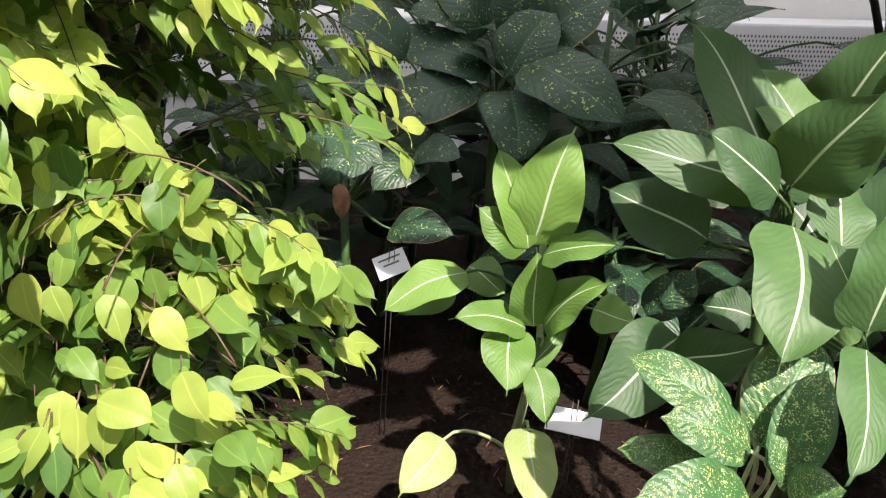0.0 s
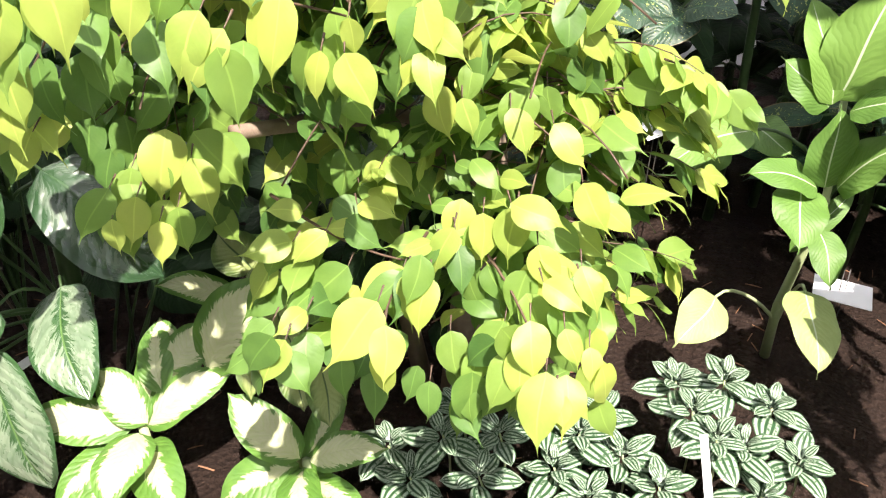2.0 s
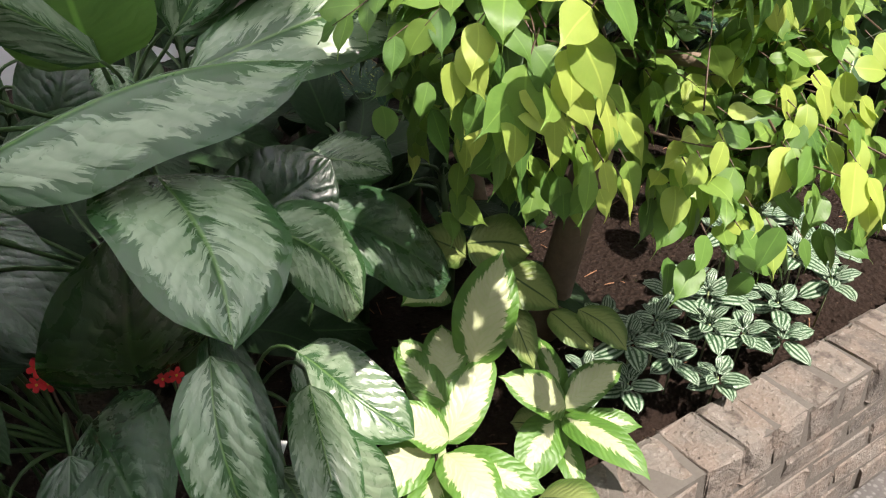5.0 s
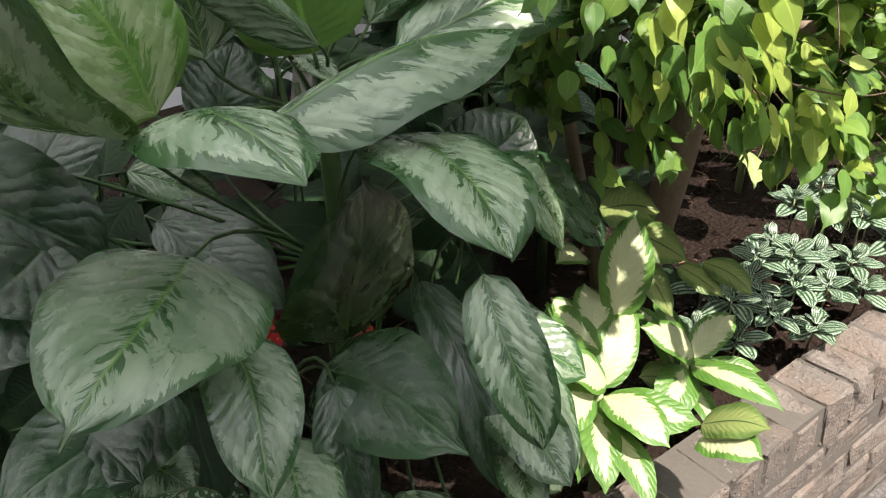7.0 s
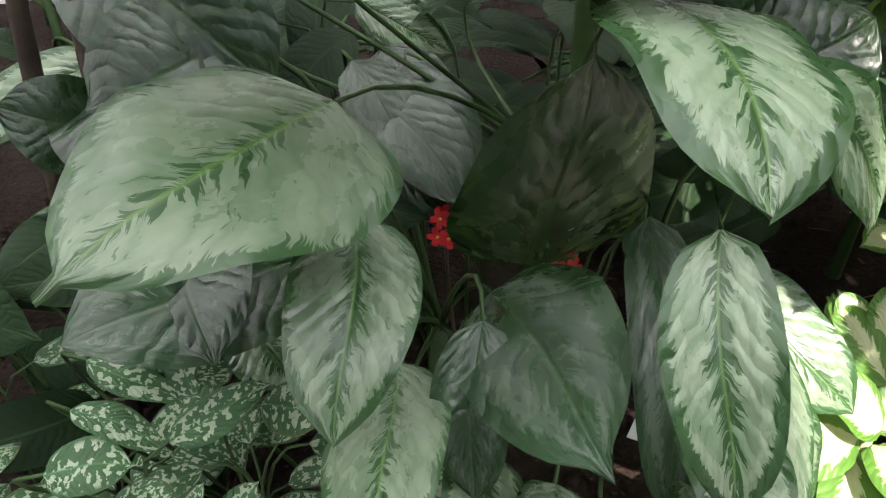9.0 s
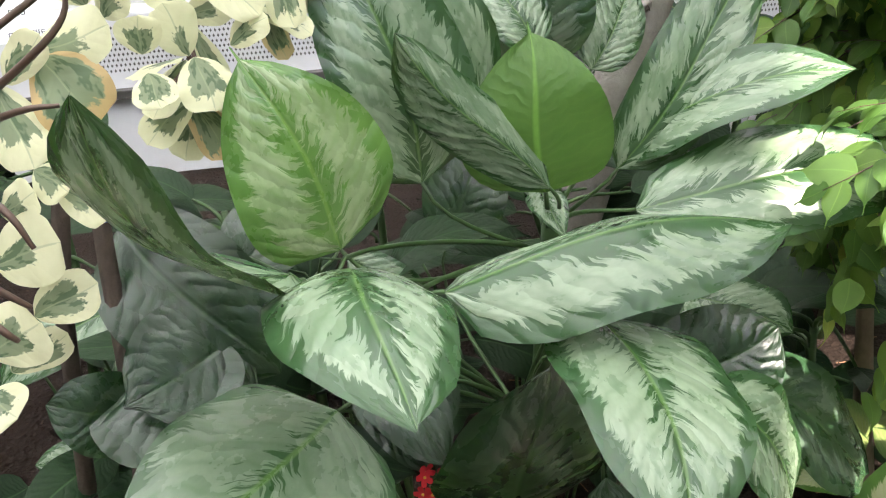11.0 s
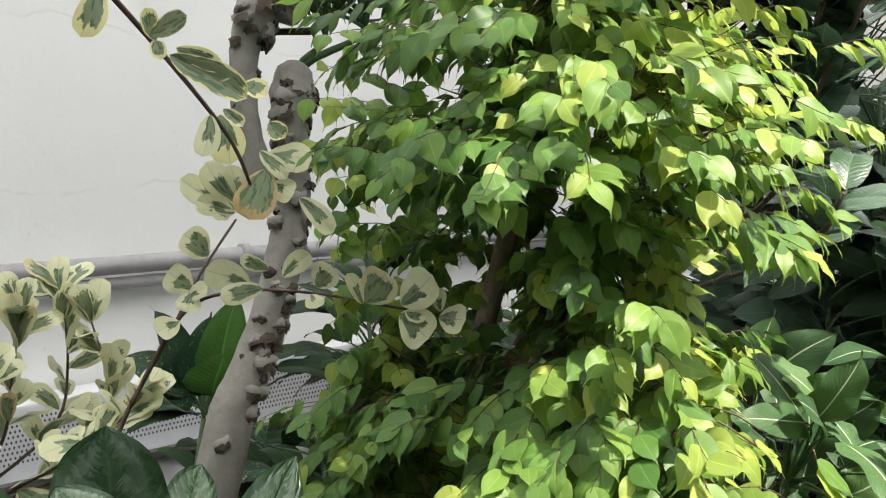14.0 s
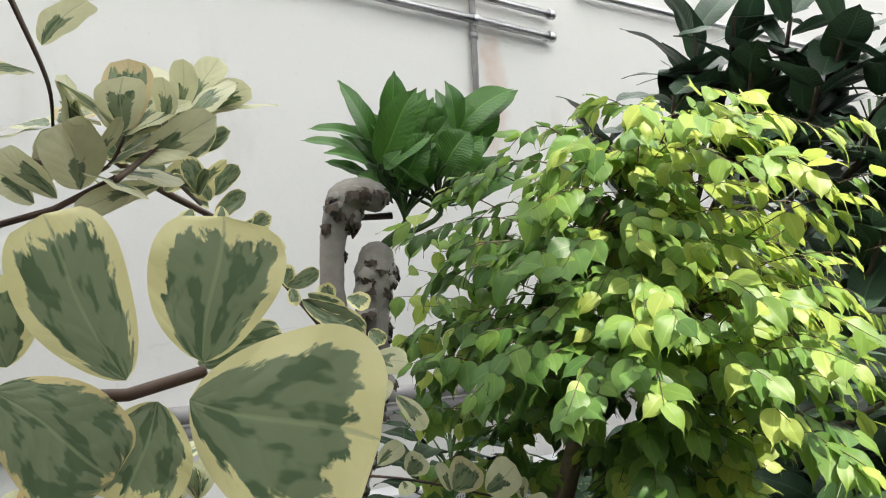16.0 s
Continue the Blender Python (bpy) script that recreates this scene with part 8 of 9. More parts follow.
def fig_twig(way, count, out, sunny, size, first=0.15):
    """A twig along way with leaves that hang from it on both sides in turn."""
    TWIGS.append(way)
    for n in range(count):
        k = first + (1 - first) * (n + 0.5) / count
        i = min(int(k * 7), 6)
        base = way[i].lerp(way[i + 1], k * 7 - i)
        side = out.cross(Vector((0, 0, 1))) * (1 if n % 2 else -1)
        drop = fig_rng.uniform(0.15, 1.35)
        go = (side * fig_rng.uniform(0.15, 0.7) + out * fig_rng.uniform(0.25, 0.7) - Vector((0, 0, drop))).normalized()
        l = fig_rng.uniform(0.72, 1.12) * size * (1.0 if k < 0.85 else 0.8)
        # besides age, sunward leaves take the lime colour, so light is painted in
        sun_and_age = sunny * 0.75 + 0.18 + 0.5 * (k - 0.5) + fig_rng.gauss(0, 0.38)
        mat = "young" if sun_and_age > 0.69 else "mid" if sun_and_age > 0.08 else "old"
        LEAVES.append((base, go, l, fig_rng.uniform(0.50, 0.60), mat, out))


def fig_spray(points, count, size, sunny=0.48):
    """A hanging spray through three places."""
    a, b, c = (Vector(p) for p in points)
    out = Vector((c.x - a.x, c.y - a.y, 0)) * 0.6 + Vector((0.05, -0.35, 0))
    fig_twig(glide(a, a.lerp(b, 0.7), c.lerp(b, 0.7), c, 7), count, out.normalized(), sunny, size, 0.1)


def fig_leaf(base, tip, width, mat):
    """One leaf in full view with its short stalk, and two greener ones behind it."""
    base, tip = Vector(base), Vector(tip)
    go = (tip - base).normalized()
    TWIGS.append([(base - go * 0.006 + Vector((0.0, 0.014, 0.006))).lerp(base, k / 7) for k in range(8)])
    out = (Vector((-0.42, -0.15, 1.55)) - base).normalized()
    l = 0.93 * max((tip - base).length, width / 0.55)
    LEAVES.append((base, go, l, min(width / l, 0.55), mat, out * 1.5))
    for n in range(2):
        lean = (go + Vector([fig_rng.gauss(0, 0.45) for i in range(3)]) - Vector((0, 0, 0.3))).normalized()
        at = base - out * fig_rng.uniform(0.015, 0.06) + Vector([fig_rng.gauss(0, 0.022) for i in range(3)])
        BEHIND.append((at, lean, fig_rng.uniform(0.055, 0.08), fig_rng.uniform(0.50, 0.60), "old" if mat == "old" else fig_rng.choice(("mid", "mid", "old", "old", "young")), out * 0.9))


fig_leaf((-0.722, 0.681, 1.152), (-0.723, 0.643, 1.057), 0.053, "young")
fig_leaf((-0.696, 0.698, 1.144), (-0.655, 0.697, 1.091), 0.061, "mid")
fig_leaf((-0.693, 0.675, 1.120), (-0.662, 0.655, 1.042), 0.050, "young")
fig_leaf((-0.776, 0.629, 1.095), (-0.800, 0.604, 1.048), 0.046, "mid")
fig_leaf((-0.747, 0.635, 1.084), (-0.753, 0.610, 1.024), 0.039, "young")
fig_leaf((-0.721, 0.630, 1.057), (-0.717, 0.613, 1.008), 0.036, "young")
fig_leaf((-0.703, 0.644, 1.070), (-0.693, 0.633, 1.024), 0.039, "mid")
fig_leaf((-0.770, 0.613, 1.064), (-0.764, 0.606, 1.026), 0.028, "young")
fig_leaf((-0.763, 0.665, 1.106), (-0.769, 0.654, 1.064), 0.040, "mid")
fig_leaf((-0.841, 0.610, 1.167), (-0.862, 0.584, 1.112), 0.035, "young")
fig_leaf((-0.669, 0.396, 1.399), (-0.659, 0.396, 1.341), 0.050, "young")
fig_leaf((-0.698, 0.396, 1.370), (-0.707, 0.382, 1.308), 0.035, "young")
fig_leaf((-0.710, 0.377, 1.404), (-0.707, 0.377, 1.355), 0.032, "young")
fig_leaf((-0.615, 0.436, 1.387), (-0.622, 0.428, 1.328), 0.038, "young")
fig_leaf((-0.671, 0.486, 1.327), (-0.669, 0.482, 1.280), 0.029, "mid")
fig_leaf((-0.567, 0.442, 1.359), (-0.587, 0.429, 1.304), 0.040, "young")
fig_leaf((-0.549, 0.442, 1.346), (-0.584, 0.421, 1.282), 0.031, "young")
fig_leaf((-0.602, 0.488, 1.330), (-0.613, 0.489, 1.303), 0.023, "young")
fig_leaf((-0.512, 0.477, 1.369), (-0.520, 0.458, 1.283), 0.041, "young")
fig_leaf((-0.493, 0.523, 1.308), (-0.495, 0.514, 1.252), 0.026, "young")
fig_leaf((-0.472, 0.525, 1.307), (-0.440, 0.515, 1.246), 0.034, "young")
fig_leaf((-0.470, 0.535, 1.336), (-0.465, 0.537, 1.303), 0.024, "young")
fig_leaf((-0.433, 0.574, 1.360), (-0.458, 0.578, 1.332), 0.030, "young")
fig_leaf((-0.662, 0.438, 1.376), (-0.662, 0.440, 1.342), 0.022, "young")
fig_leaf((-0.739, 0.400, 1.377), (-0.745, 0.396, 1.333), 0.019, "young")
fig_leaf((-0.590, 0.467, 1.394), (-0.595, 0.465, 1.347), 0.031, "mid")
fig_leaf((-0.549, 0.497, 1.391), (-0.545, 0.499, 1.349), 0.030, "young")
fig_leaf((-0.868, 0.775, 1.159), (-0.868, 0.767, 1.110), 0.048, "old")
fig_leaf((-0.835, 0.723, 1.140), (-0.843, 0.700, 1.076), 0.042, "old")
fig_leaf((-0.800, 0.738, 1.141), (-0.795, 0.727, 1.083), 0.054, "old")
fig_leaf((-0.812, 0.716, 1.105), (-0.818, 0.699, 1.053), 0.039, "old")
fig_leaf((-0.858, 0.669, 1.180), (-0.891, 0.646, 1.139), 0.051, "mid")
fig_leaf((-0.796, 0.718, 1.227), (-0.781, 0.712, 1.164), 0.044, "old")
fig_leaf((-0.726, 0.733, 1.196), (-0.758, 0.719, 1.157), 0.059, "old")
fig_leaf((-0.535, 0.790, 1.097), (-0.537, 0.771, 1.035), 0.046, "mid")
fig_leaf((-0.513, 0.772, 1.057), (-0.457, 0.757, 1.043), 0.046, "mid")
fig_leaf((-0.455, 0.788, 1.080), (-0.411, 0.777, 1.033), 0.050, "mid")
fig_leaf((-0.583, 0.770, 1.197), (-0.562, 0.771, 1.156), 0.051, "old")
fig_leaf((-0.454, 0.797, 1.235), (-0.463, 0.793, 1.186), 0.051, "old")
fig_leaf((-0.654, 0.906, 1.031), (-0.621, 0.905, 0.990), 0.053, "old")
fig_leaf((-0.410, 0.717, 1.217), (-0.386, 0.699, 1.145), 0.038, "young")
fig_leaf((-0.380, 0.712, 1.205), (-0.361, 0.701, 1.151), 0.031, "young")
fig_leaf((-0.324, 0.706, 1.200), (-0.297, 0.687, 1.136), 0.038, "young")
fig_leaf((-0.274, 0.713, 1.182), (-0.229, 0.695, 1.133), 0.042, "young")
fig_leaf((-0.285, 0.749, 1.214), (-0.276, 0.744, 1.172), 0.032, "mid")
fig_leaf((-0.355, 0.741, 1.230), (-0.303, 0.728, 1.237), 0.026, "young")
fig_leaf((-0.284, 0.754, 1.297), (-0.262, 0.745, 1.238), 0.033, "young")
fig_leaf((-0.248, 0.764, 1.278), (-0.219, 0.758, 1.238), 0.032, "young")
fig_leaf((-0.194, 0.795, 1.209), (-0.125, 0.764, 1.208), 0.049, "mid")
fig_leaf((-0.170, 0.820, 1.238), (-0.135, 0.800, 1.241), 0.032, "young")
fig_leaf((-0.123, 0.793, 1.199), (-0.076, 0.773, 1.155), 0.035, "young")
fig_leaf((-0.202, 0.753, 1.183), (-0.161, 0.726, 1.171), 0.029, "young")
fig_leaf((-0.230, 0.749, 1.157), (-0.190, 0.734, 1.171), 0.026, "mid")
fig_leaf((-0.140, 0.778, 1.175), (-0.092, 0.761, 1.140), 0.042, "mid")
fig_leaf((-0.382, 0.736, 1.274), (-0.358, 0.733, 1.230), 0.027, "young")
fig_leaf((-0.379, 0.723, 1.339), (-0.376, 0.723, 1.294), 0.023, "young")
fig_leaf((-0.245, 0.785, 1.246), (-0.255, 0.781, 1.191), 0.051, "mid")
fig_leaf((-0.204, 0.792, 1.140), (-0.171, 0.768, 1.078), 0.046, "mid")
fig_leaf((-0.325, 0.801, 1.260), (-0.332, 0.802, 1.221), 0.029, "young")
fig_leaf((-0.278, 0.793, 1.253), (-0.290, 0.791, 1.204), 0.044, "mid")
fig_leaf((-0.355, 0.729, 1.101), (-0.313, 0.718, 1.062), 0.044, "mid")
fig_leaf((-0.330, 0.709, 1.110), (-0.305, 0.696, 1.113), 0.027, "young")
fig_leaf((-0.266, 0.701, 1.111), (-0.233, 0.684, 1.113), 0.030, "mid")
fig_leaf((-0.384, 0.719, 1.121), (-0.353, 0.702, 1.114), 0.021, "mid")
fig_leaf((-0.560, 0.671, 1.063), (-0.611, 0.653, 1.069), 0.027, "young")
fig_leaf((-0.489, 0.675, 1.045), (-0.544, 0.660, 1.051), 0.025, "young")
fig_leaf((-0.496, 0.680, 1.074), (-0.435, 0.666, 1.065), 0.035, "young")
fig_leaf((-0.528, 0.651, 1.051), (-0.568, 0.630, 1.007), 0.038, "young")
fig_leaf((-0.568, 0.647, 1.035), (-0.635, 0.613, 1.026), 0.037, "young")
fig_leaf((-0.588, 0.650, 1.027), (-0.598, 0.634, 0.985), 0.028, "mid")
fig_leaf((-0.502, 0.649, 1.007), (-0.546, 0.624, 0.958), 0.051, "mid")
fig_leaf((-0.556, 0.658, 0.994), (-0.562, 0.643, 0.955), 0.033, "mid")
fig_leaf((-0.582, 0.667, 0.961), (-0.626, 0.646, 0.926), 0.049, "old")
fig_leaf((-0.431, 0.621, 1.030), (-0.478, 0.598, 0.981), 0.053, "young")
fig_leaf((-0.401, 0.647, 1.052), (-0.440, 0.626, 1.038), 0.029, "young")
fig_leaf((-0.377, 0.647, 1.073), (-0.394, 0.628, 1.019), 0.040, "young")
fig_leaf((-0.376, 0.663, 1.060), (-0.344, 0.656, 1.031), 0.035, "young")
fig_leaf((-0.345, 0.655, 1.091), (-0.342, 0.637, 1.039), 0.038, "young")
fig_leaf((-0.307, 0.648, 1.106), (-0.312, 0.628, 1.048), 0.044, "young")
fig_leaf((-0.314, 0.632, 1.118), (-0.240, 0.618, 1.093), 0.041, "young")
fig_leaf((-0.237, 0.662, 1.135), (-0.196, 0.633, 1.078), 0.038, "young")
fig_leaf((-0.212, 0.656, 1.113), (-0.173, 0.641, 1.082), 0.031, "young")
fig_leaf((-0.418, 0.575, 1.052), (-0.410, 0.552, 0.999), 0.040, "young")
fig_leaf((-0.394, 0.557, 1.061), (-0.399, 0.521, 0.992), 0.039, "young")
fig_leaf((-0.441, 0.514, 1.052), (-0.487, 0.478, 0.992), 0.055, "young")
fig_leaf((-0.431, 0.500, 1.034), (-0.426, 0.466, 0.975), 0.041, "young")
fig_leaf((-0.548, 0.533, 0.977), (-0.572, 0.497, 0.925), 0.038, "young")
fig_leaf((-0.536, 0.580, 0.985), (-0.562, 0.552, 0.972), 0.031, "young")
fig_leaf((-0.540, 0.589, 0.949), (-0.527, 0.545, 0.878), 0.041, "old")
fig_leaf((-0.586, 0.605, 0.947), (-0.624, 0.580, 0.910), 0.037, "old")
fig_leaf((-0.486, 0.650, 0.953), (-0.539, 0.621, 0.940), 0.040, "mid")
fig_leaf((-0.501, 0.594, 0.917), (-0.487, 0.561, 0.861), 0.035, "old")
fig_leaf((-0.288, 0.627, 1.037), (-0.307, 0.605, 0.980), 0.040, "mid")
fig_leaf((-0.272, 0.584, 1.050), (-0.213, 0.564, 1.021), 0.034, "young")
fig_leaf((-0.310, 0.603, 0.981), (-0.331, 0.577, 0.926), 0.047, "mid")
fig_leaf((-0.289, 0.539, 0.985), (-0.318, 0.512, 0.930), 0.048, "mid")
fig_leaf((-0.283, 0.544, 1.026), (-0.270, 0.507, 0.965), 0.043, "young")
fig_leaf((-0.245, 0.552, 1.014), (-0.224, 0.528, 0.971), 0.030, "young")
fig_leaf((-0.217, 0.545, 0.998), (-0.212, 0.528, 0.961), 0.028, "young")
fig_leaf((-0.262, 0.509, 0.988), (-0.263, 0.461, 0.918), 0.055, "young")
fig_leaf((-0.248, 0.501, 0.967), (-0.238, 0.479, 0.929), 0.026, "young")
fig_leaf((-0.338, 0.582, 0.950), (-0.348, 0.561, 0.905), 0.033, "mid")
fig_leaf((-0.343, 0.554, 0.916), (-0.336, 0.538, 0.882), 0.028, "mid")
fig_leaf((-0.232, 0.598, 1.067), (-0.207, 0.567, 1.010), 0.032, "young")
fig_leaf((-0.361, 0.669, 0.979), (-0.329, 0.647, 0.970), 0.043, "old")
fig_leaf((-0.280, 0.633, 1.068), (-0.264, 0.620, 1.030), 0.040, "young")
fig_leaf((-0.411, 0.713, 1.065), (-0.377, 0.701, 1.066), 0.029, "mid")
fig_leaf((-0.399, 0.762, 1.095), (-0.360, 0.757, 1.062), 0.031, "old")
fig_leaf((-0.230, 0.608, 1.046), (-0.192, 0.584, 1.044), 0.027, "young")
fig_leaf((-0.456, 0.615, 0.906), (-0.461, 0.593, 0.863), 0.037, "old")
fig_leaf((-0.373, 0.621, 0.947), (-0.357, 0.593, 0.895), 0.040, "mid")
fig_leaf((-0.336, 0.659, 1.021), (-0.315, 0.646, 0.985), 0.036, "mid")
fig_leaf((-0.218, 0.609, 1.016), (-0.223, 0.586, 0.963), 0.036, "mid")
fig_leaf((-0.393, 0.598, 0.886), (-0.393, 0.585, 0.854), 0.033, "old")

stem("twig", glide((-0.610, 0.704, 1.066), (-0.544, 0.676, 1.038), (-0.480, 0.657, 1.016), (-0.414, 0.642, 1.026), 8), 0.0022, 0.0012, "twig", fig, 6)
stem("twig", glide((-0.411, 0.679, 1.046), (-0.437, 0.612, 1.017), (-0.437, 0.612, 1.017), (-0.437, 0.519, 1.025), 8), 0.0022, 0.0012, "twig", fig, 6)
stem("twig", glide((-0.379, 0.716, 1.052), (-0.311, 0.631, 1.020), (-0.311, 0.631, 1.020), (-0.262, 0.530, 0.981), 8), 0.0022, 0.0012, "twig", fig, 6)
stem("twig", glide((-0.327, 0.773, 1.179), (-0.252, 0.771, 1.202), (-0.252, 0.771, 1.202), (-0.168, 0.824, 1.219), 8), 0.0022, 0.0012, "twig", fig, 6)
stem("twig", glide((-0.794, 0.739, 1.137), (-0.740, 0.702, 1.137), (-0.740, 0.702, 1.137), (-0.723, 0.652, 1.055), 8), 0.0022, 0.0012, "twig", fig, 6)
stem("twig", glide((-0.748, 0.425, 1.397), (-0.621, 0.456, 1.386), (-0.621, 0.456, 1.386), (-0.476, 0.554, 1.332), 8), 0.0022, 0.0012, "twig", fig, 6)
stem("twig", glide((-0.418, 0.788, 1.207), (-0.330, 0.757, 1.192), (-0.330, 0.757, 1.192), (-0.250, 0.743, 1.135), 8), 0.0022, 0.0012, "twig", fig, 6)

fig_spray([(-0.814, 0.840, 1.144), (-0.829, 0.826, 1.097), (-0.832, 0.814, 1.067)], 4, 0.072, 0.4)
fig_spray([(-0.381, 0.585, 1.458), (-0.372, 0.579, 1.413), (-0.367, 0.572, 1.377)], 7, 0.074)
fig_spray([(-0.417, 0.550, 1.394), (-0.400, 0.545, 1.349), (-0.401, 0.531, 1.314)], 7, 0.074)
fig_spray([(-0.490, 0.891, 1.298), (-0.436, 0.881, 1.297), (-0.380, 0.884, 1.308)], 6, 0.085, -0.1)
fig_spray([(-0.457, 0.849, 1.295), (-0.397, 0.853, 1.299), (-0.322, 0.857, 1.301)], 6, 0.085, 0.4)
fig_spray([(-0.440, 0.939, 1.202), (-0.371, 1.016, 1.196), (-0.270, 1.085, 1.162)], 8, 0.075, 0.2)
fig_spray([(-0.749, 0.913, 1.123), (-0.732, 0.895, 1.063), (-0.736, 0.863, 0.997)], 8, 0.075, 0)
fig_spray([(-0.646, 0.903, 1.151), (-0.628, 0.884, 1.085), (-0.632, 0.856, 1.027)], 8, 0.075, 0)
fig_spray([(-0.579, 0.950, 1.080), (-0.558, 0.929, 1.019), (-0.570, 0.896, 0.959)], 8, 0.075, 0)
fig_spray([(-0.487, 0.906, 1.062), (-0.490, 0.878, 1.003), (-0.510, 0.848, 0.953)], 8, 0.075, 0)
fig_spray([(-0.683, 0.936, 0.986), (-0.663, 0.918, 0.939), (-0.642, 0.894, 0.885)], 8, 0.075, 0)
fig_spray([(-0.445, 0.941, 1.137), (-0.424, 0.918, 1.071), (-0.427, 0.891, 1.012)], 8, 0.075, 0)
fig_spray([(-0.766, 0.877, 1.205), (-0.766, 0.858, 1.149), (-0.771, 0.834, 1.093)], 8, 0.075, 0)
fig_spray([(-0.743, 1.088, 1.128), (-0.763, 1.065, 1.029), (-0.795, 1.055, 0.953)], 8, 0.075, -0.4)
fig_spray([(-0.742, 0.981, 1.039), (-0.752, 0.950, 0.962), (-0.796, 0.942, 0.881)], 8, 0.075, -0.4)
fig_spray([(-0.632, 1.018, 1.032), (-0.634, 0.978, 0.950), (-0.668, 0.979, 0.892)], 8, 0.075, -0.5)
fig_spray([(-0.828, 0.771, 1.381), (-0.892, 0.798, 1.348), (-0.952, 0.817, 1.322)], 5, 0.08, 0.1)
fig_spray([(-0.794, 0.653, 1.363), (-0.863, 0.685, 1.303), (-0.923, 0.699, 1.212)], 8, 0.085)
fig_spray([(-0.797, 0.565, 1.339), (-0.840, 0.595, 1.262), (-0.864, 0.597, 1.202)], 6, 0.085)
fig_spray([(-0.832, 0.655, 1.255), (-0.865, 0.643, 1.200), (-0.881, 0.634, 1.169)], 6, 0.085)
fig_spray([(-0.354, 0.838, 1.529), (-0.450, 0.888, 1.549), (-0.538, 0.897, 1.487)], 8, 0.08)
fig_spray([(-0.419, 0.730, 1.469), (-0.536, 0.796, 1.438), (-0.639, 0.826, 1.406)], 9, 0.08)
fig_spray([(-0.514, 0.809, 1.347), (-0.597, 0.841, 1.370), (-0.700, 0.872, 1.363)], 8, 0.08)
fig_spray([(-0.587, 0.798, 1.313), (-0.673, 0.823, 1.323), (-0.782, 0.851, 1.312)], 8, 0.08)
fig_spray([(-0.518, 0.663, 1.405), (-0.610, 0.693, 1.383), (-0.701, 0.715, 1.364)], 9, 0.08)
fig_spray([(-0.398, 0.720, 1.534), (-0.475, 0.735, 1.500), (-0.553, 0.739, 1.454)], 8, 0.08)
fig_spray([(-0.610, 0.579, 1.355), (-0.693, 0.609, 1.356), (-0.774, 0.621, 1.344)], 8, 0.08)
fig_spray([(-0.156, 0.765, 1.250), (-0.106, 0.765, 1.238), (-0.054, 0.752, 1.205)], 9, 0.064)
fig_spray([(-0.301, 1.215, 1.229), (-0.220, 1.287, 1.253), (-0.147, 1.331, 1.196)], 8, 0.07, 0.3)
fig_spray([(-0.275, 1.343, 1.305), (-0.193, 1.393, 1.250), (-0.114, 1.445, 1.232)], 8, 0.07, 0.1)

fig_spray([(-0.599, 1.157, 2.090), (-0.673, 1.200, 2.136), (-0.747, 1.246, 2.128)], 8, 0.075, 0.3)
fig_spray([(-0.604, 1.193, 2.038), (-0.688, 1.243, 2.075), (-0.774, 1.289, 2.100)], 8, 0.075, 0.3)
fig_spray([(-0.597, 1.169, 1.980), (-0.688, 1.227, 2.018), (-0.773, 1.275, 2.022)], 8, 0.075, 0.3)
fig_spray([(-0.592, 1.217, 1.939), (-0.686, 1.276, 1.977), (-0.783, 1.331, 1.960)], 8, 0.075, 0.3)
fig_spray([(-0.626, 1.191, 2.149), (-0.692, 1.229, 2.173), (-0.776, 1.282, 2.149)], 8, 0.075, 0.3)
fig_spray([(-0.617, 1.186, 1.883), (-0.689, 1.234, 1.909), (-0.765, 1.278, 1.891)], 8, 0.075, 0.3)
fig_spray([(-0.618, 1.253, 2.021), (-0.695, 1.298, 2.047), (-0.784, 1.347, 2.045)], 8, 0.075, 0.3)
fig_spray([(-0.052, 0.751, 2.091), (-0.014, 0.678, 2.114), (0.019, 0.622, 2.086)], 8, 0.075, 0.3)
fig_spray([(-0.083, 0.765, 1.959), (-0.052, 0.712, 1.977), (-0.024, 0.664, 1.941)], 8, 0.075, 0.3)
fig_spray([(-0.108, 0.769, 1.852), (-0.083, 0.728, 1.828), (-0.072, 0.704, 1.775)], 8, 0.075, 0.3)
fig_spray([(-0.067, 0.791, 2.231), (-0.033, 0.726, 2.254), (0.004, 0.668, 2.233)], 8, 0.075, 0.3)
fig_spray([(-0.084, 0.811, 2.336), (-0.066, 0.770, 2.362), (-0.038, 0.727, 2.354)], 8, 0.075, 0.3)
fig_spray([(-0.617, 1.408, 1.988), (-0.684, 1.394, 1.967), (-0.739, 1.397, 1.934)], 8, 0.07, 0.3)
fig_spray([(-0.555, 1.264, 1.992), (-0.620, 1.254, 1.972), (-0.672, 1.259, 1.941)], 8, 0.07, 0.3)
fig_spray([(-0.348, 1.371, 2.012), (-0.417, 1.368, 1.991), (-0.473, 1.379, 1.957)], 8, 0.07, 0.3)
fig_spray([(-0.342, 1.188, 1.974), (-0.408, 1.186, 1.956), (-0.458, 1.198, 1.924)], 8, 0.07, 0.1)
fig_spray([(-0.198, 1.200, 2.001), (-0.265, 1.202, 1.982), (-0.316, 1.218, 1.949)], 8, 0.07, 0.3)
fig_spray([(-0.624, 1.342, 1.910), (-0.690, 1.328, 1.892), (-0.744, 1.329, 1.860)], 8, 0.07, -0.2)
fig_spray([(-0.452, 1.429, 1.953), (-0.522, 1.422, 1.933), (-0.579, 1.429, 1.898)], 8, 0.07, 0.3)
fig_spray([(-0.413, 1.265, 1.900), (-0.480, 1.260, 1.881), (-0.534, 1.268, 1.850)], 8, 0.07, 0.3)
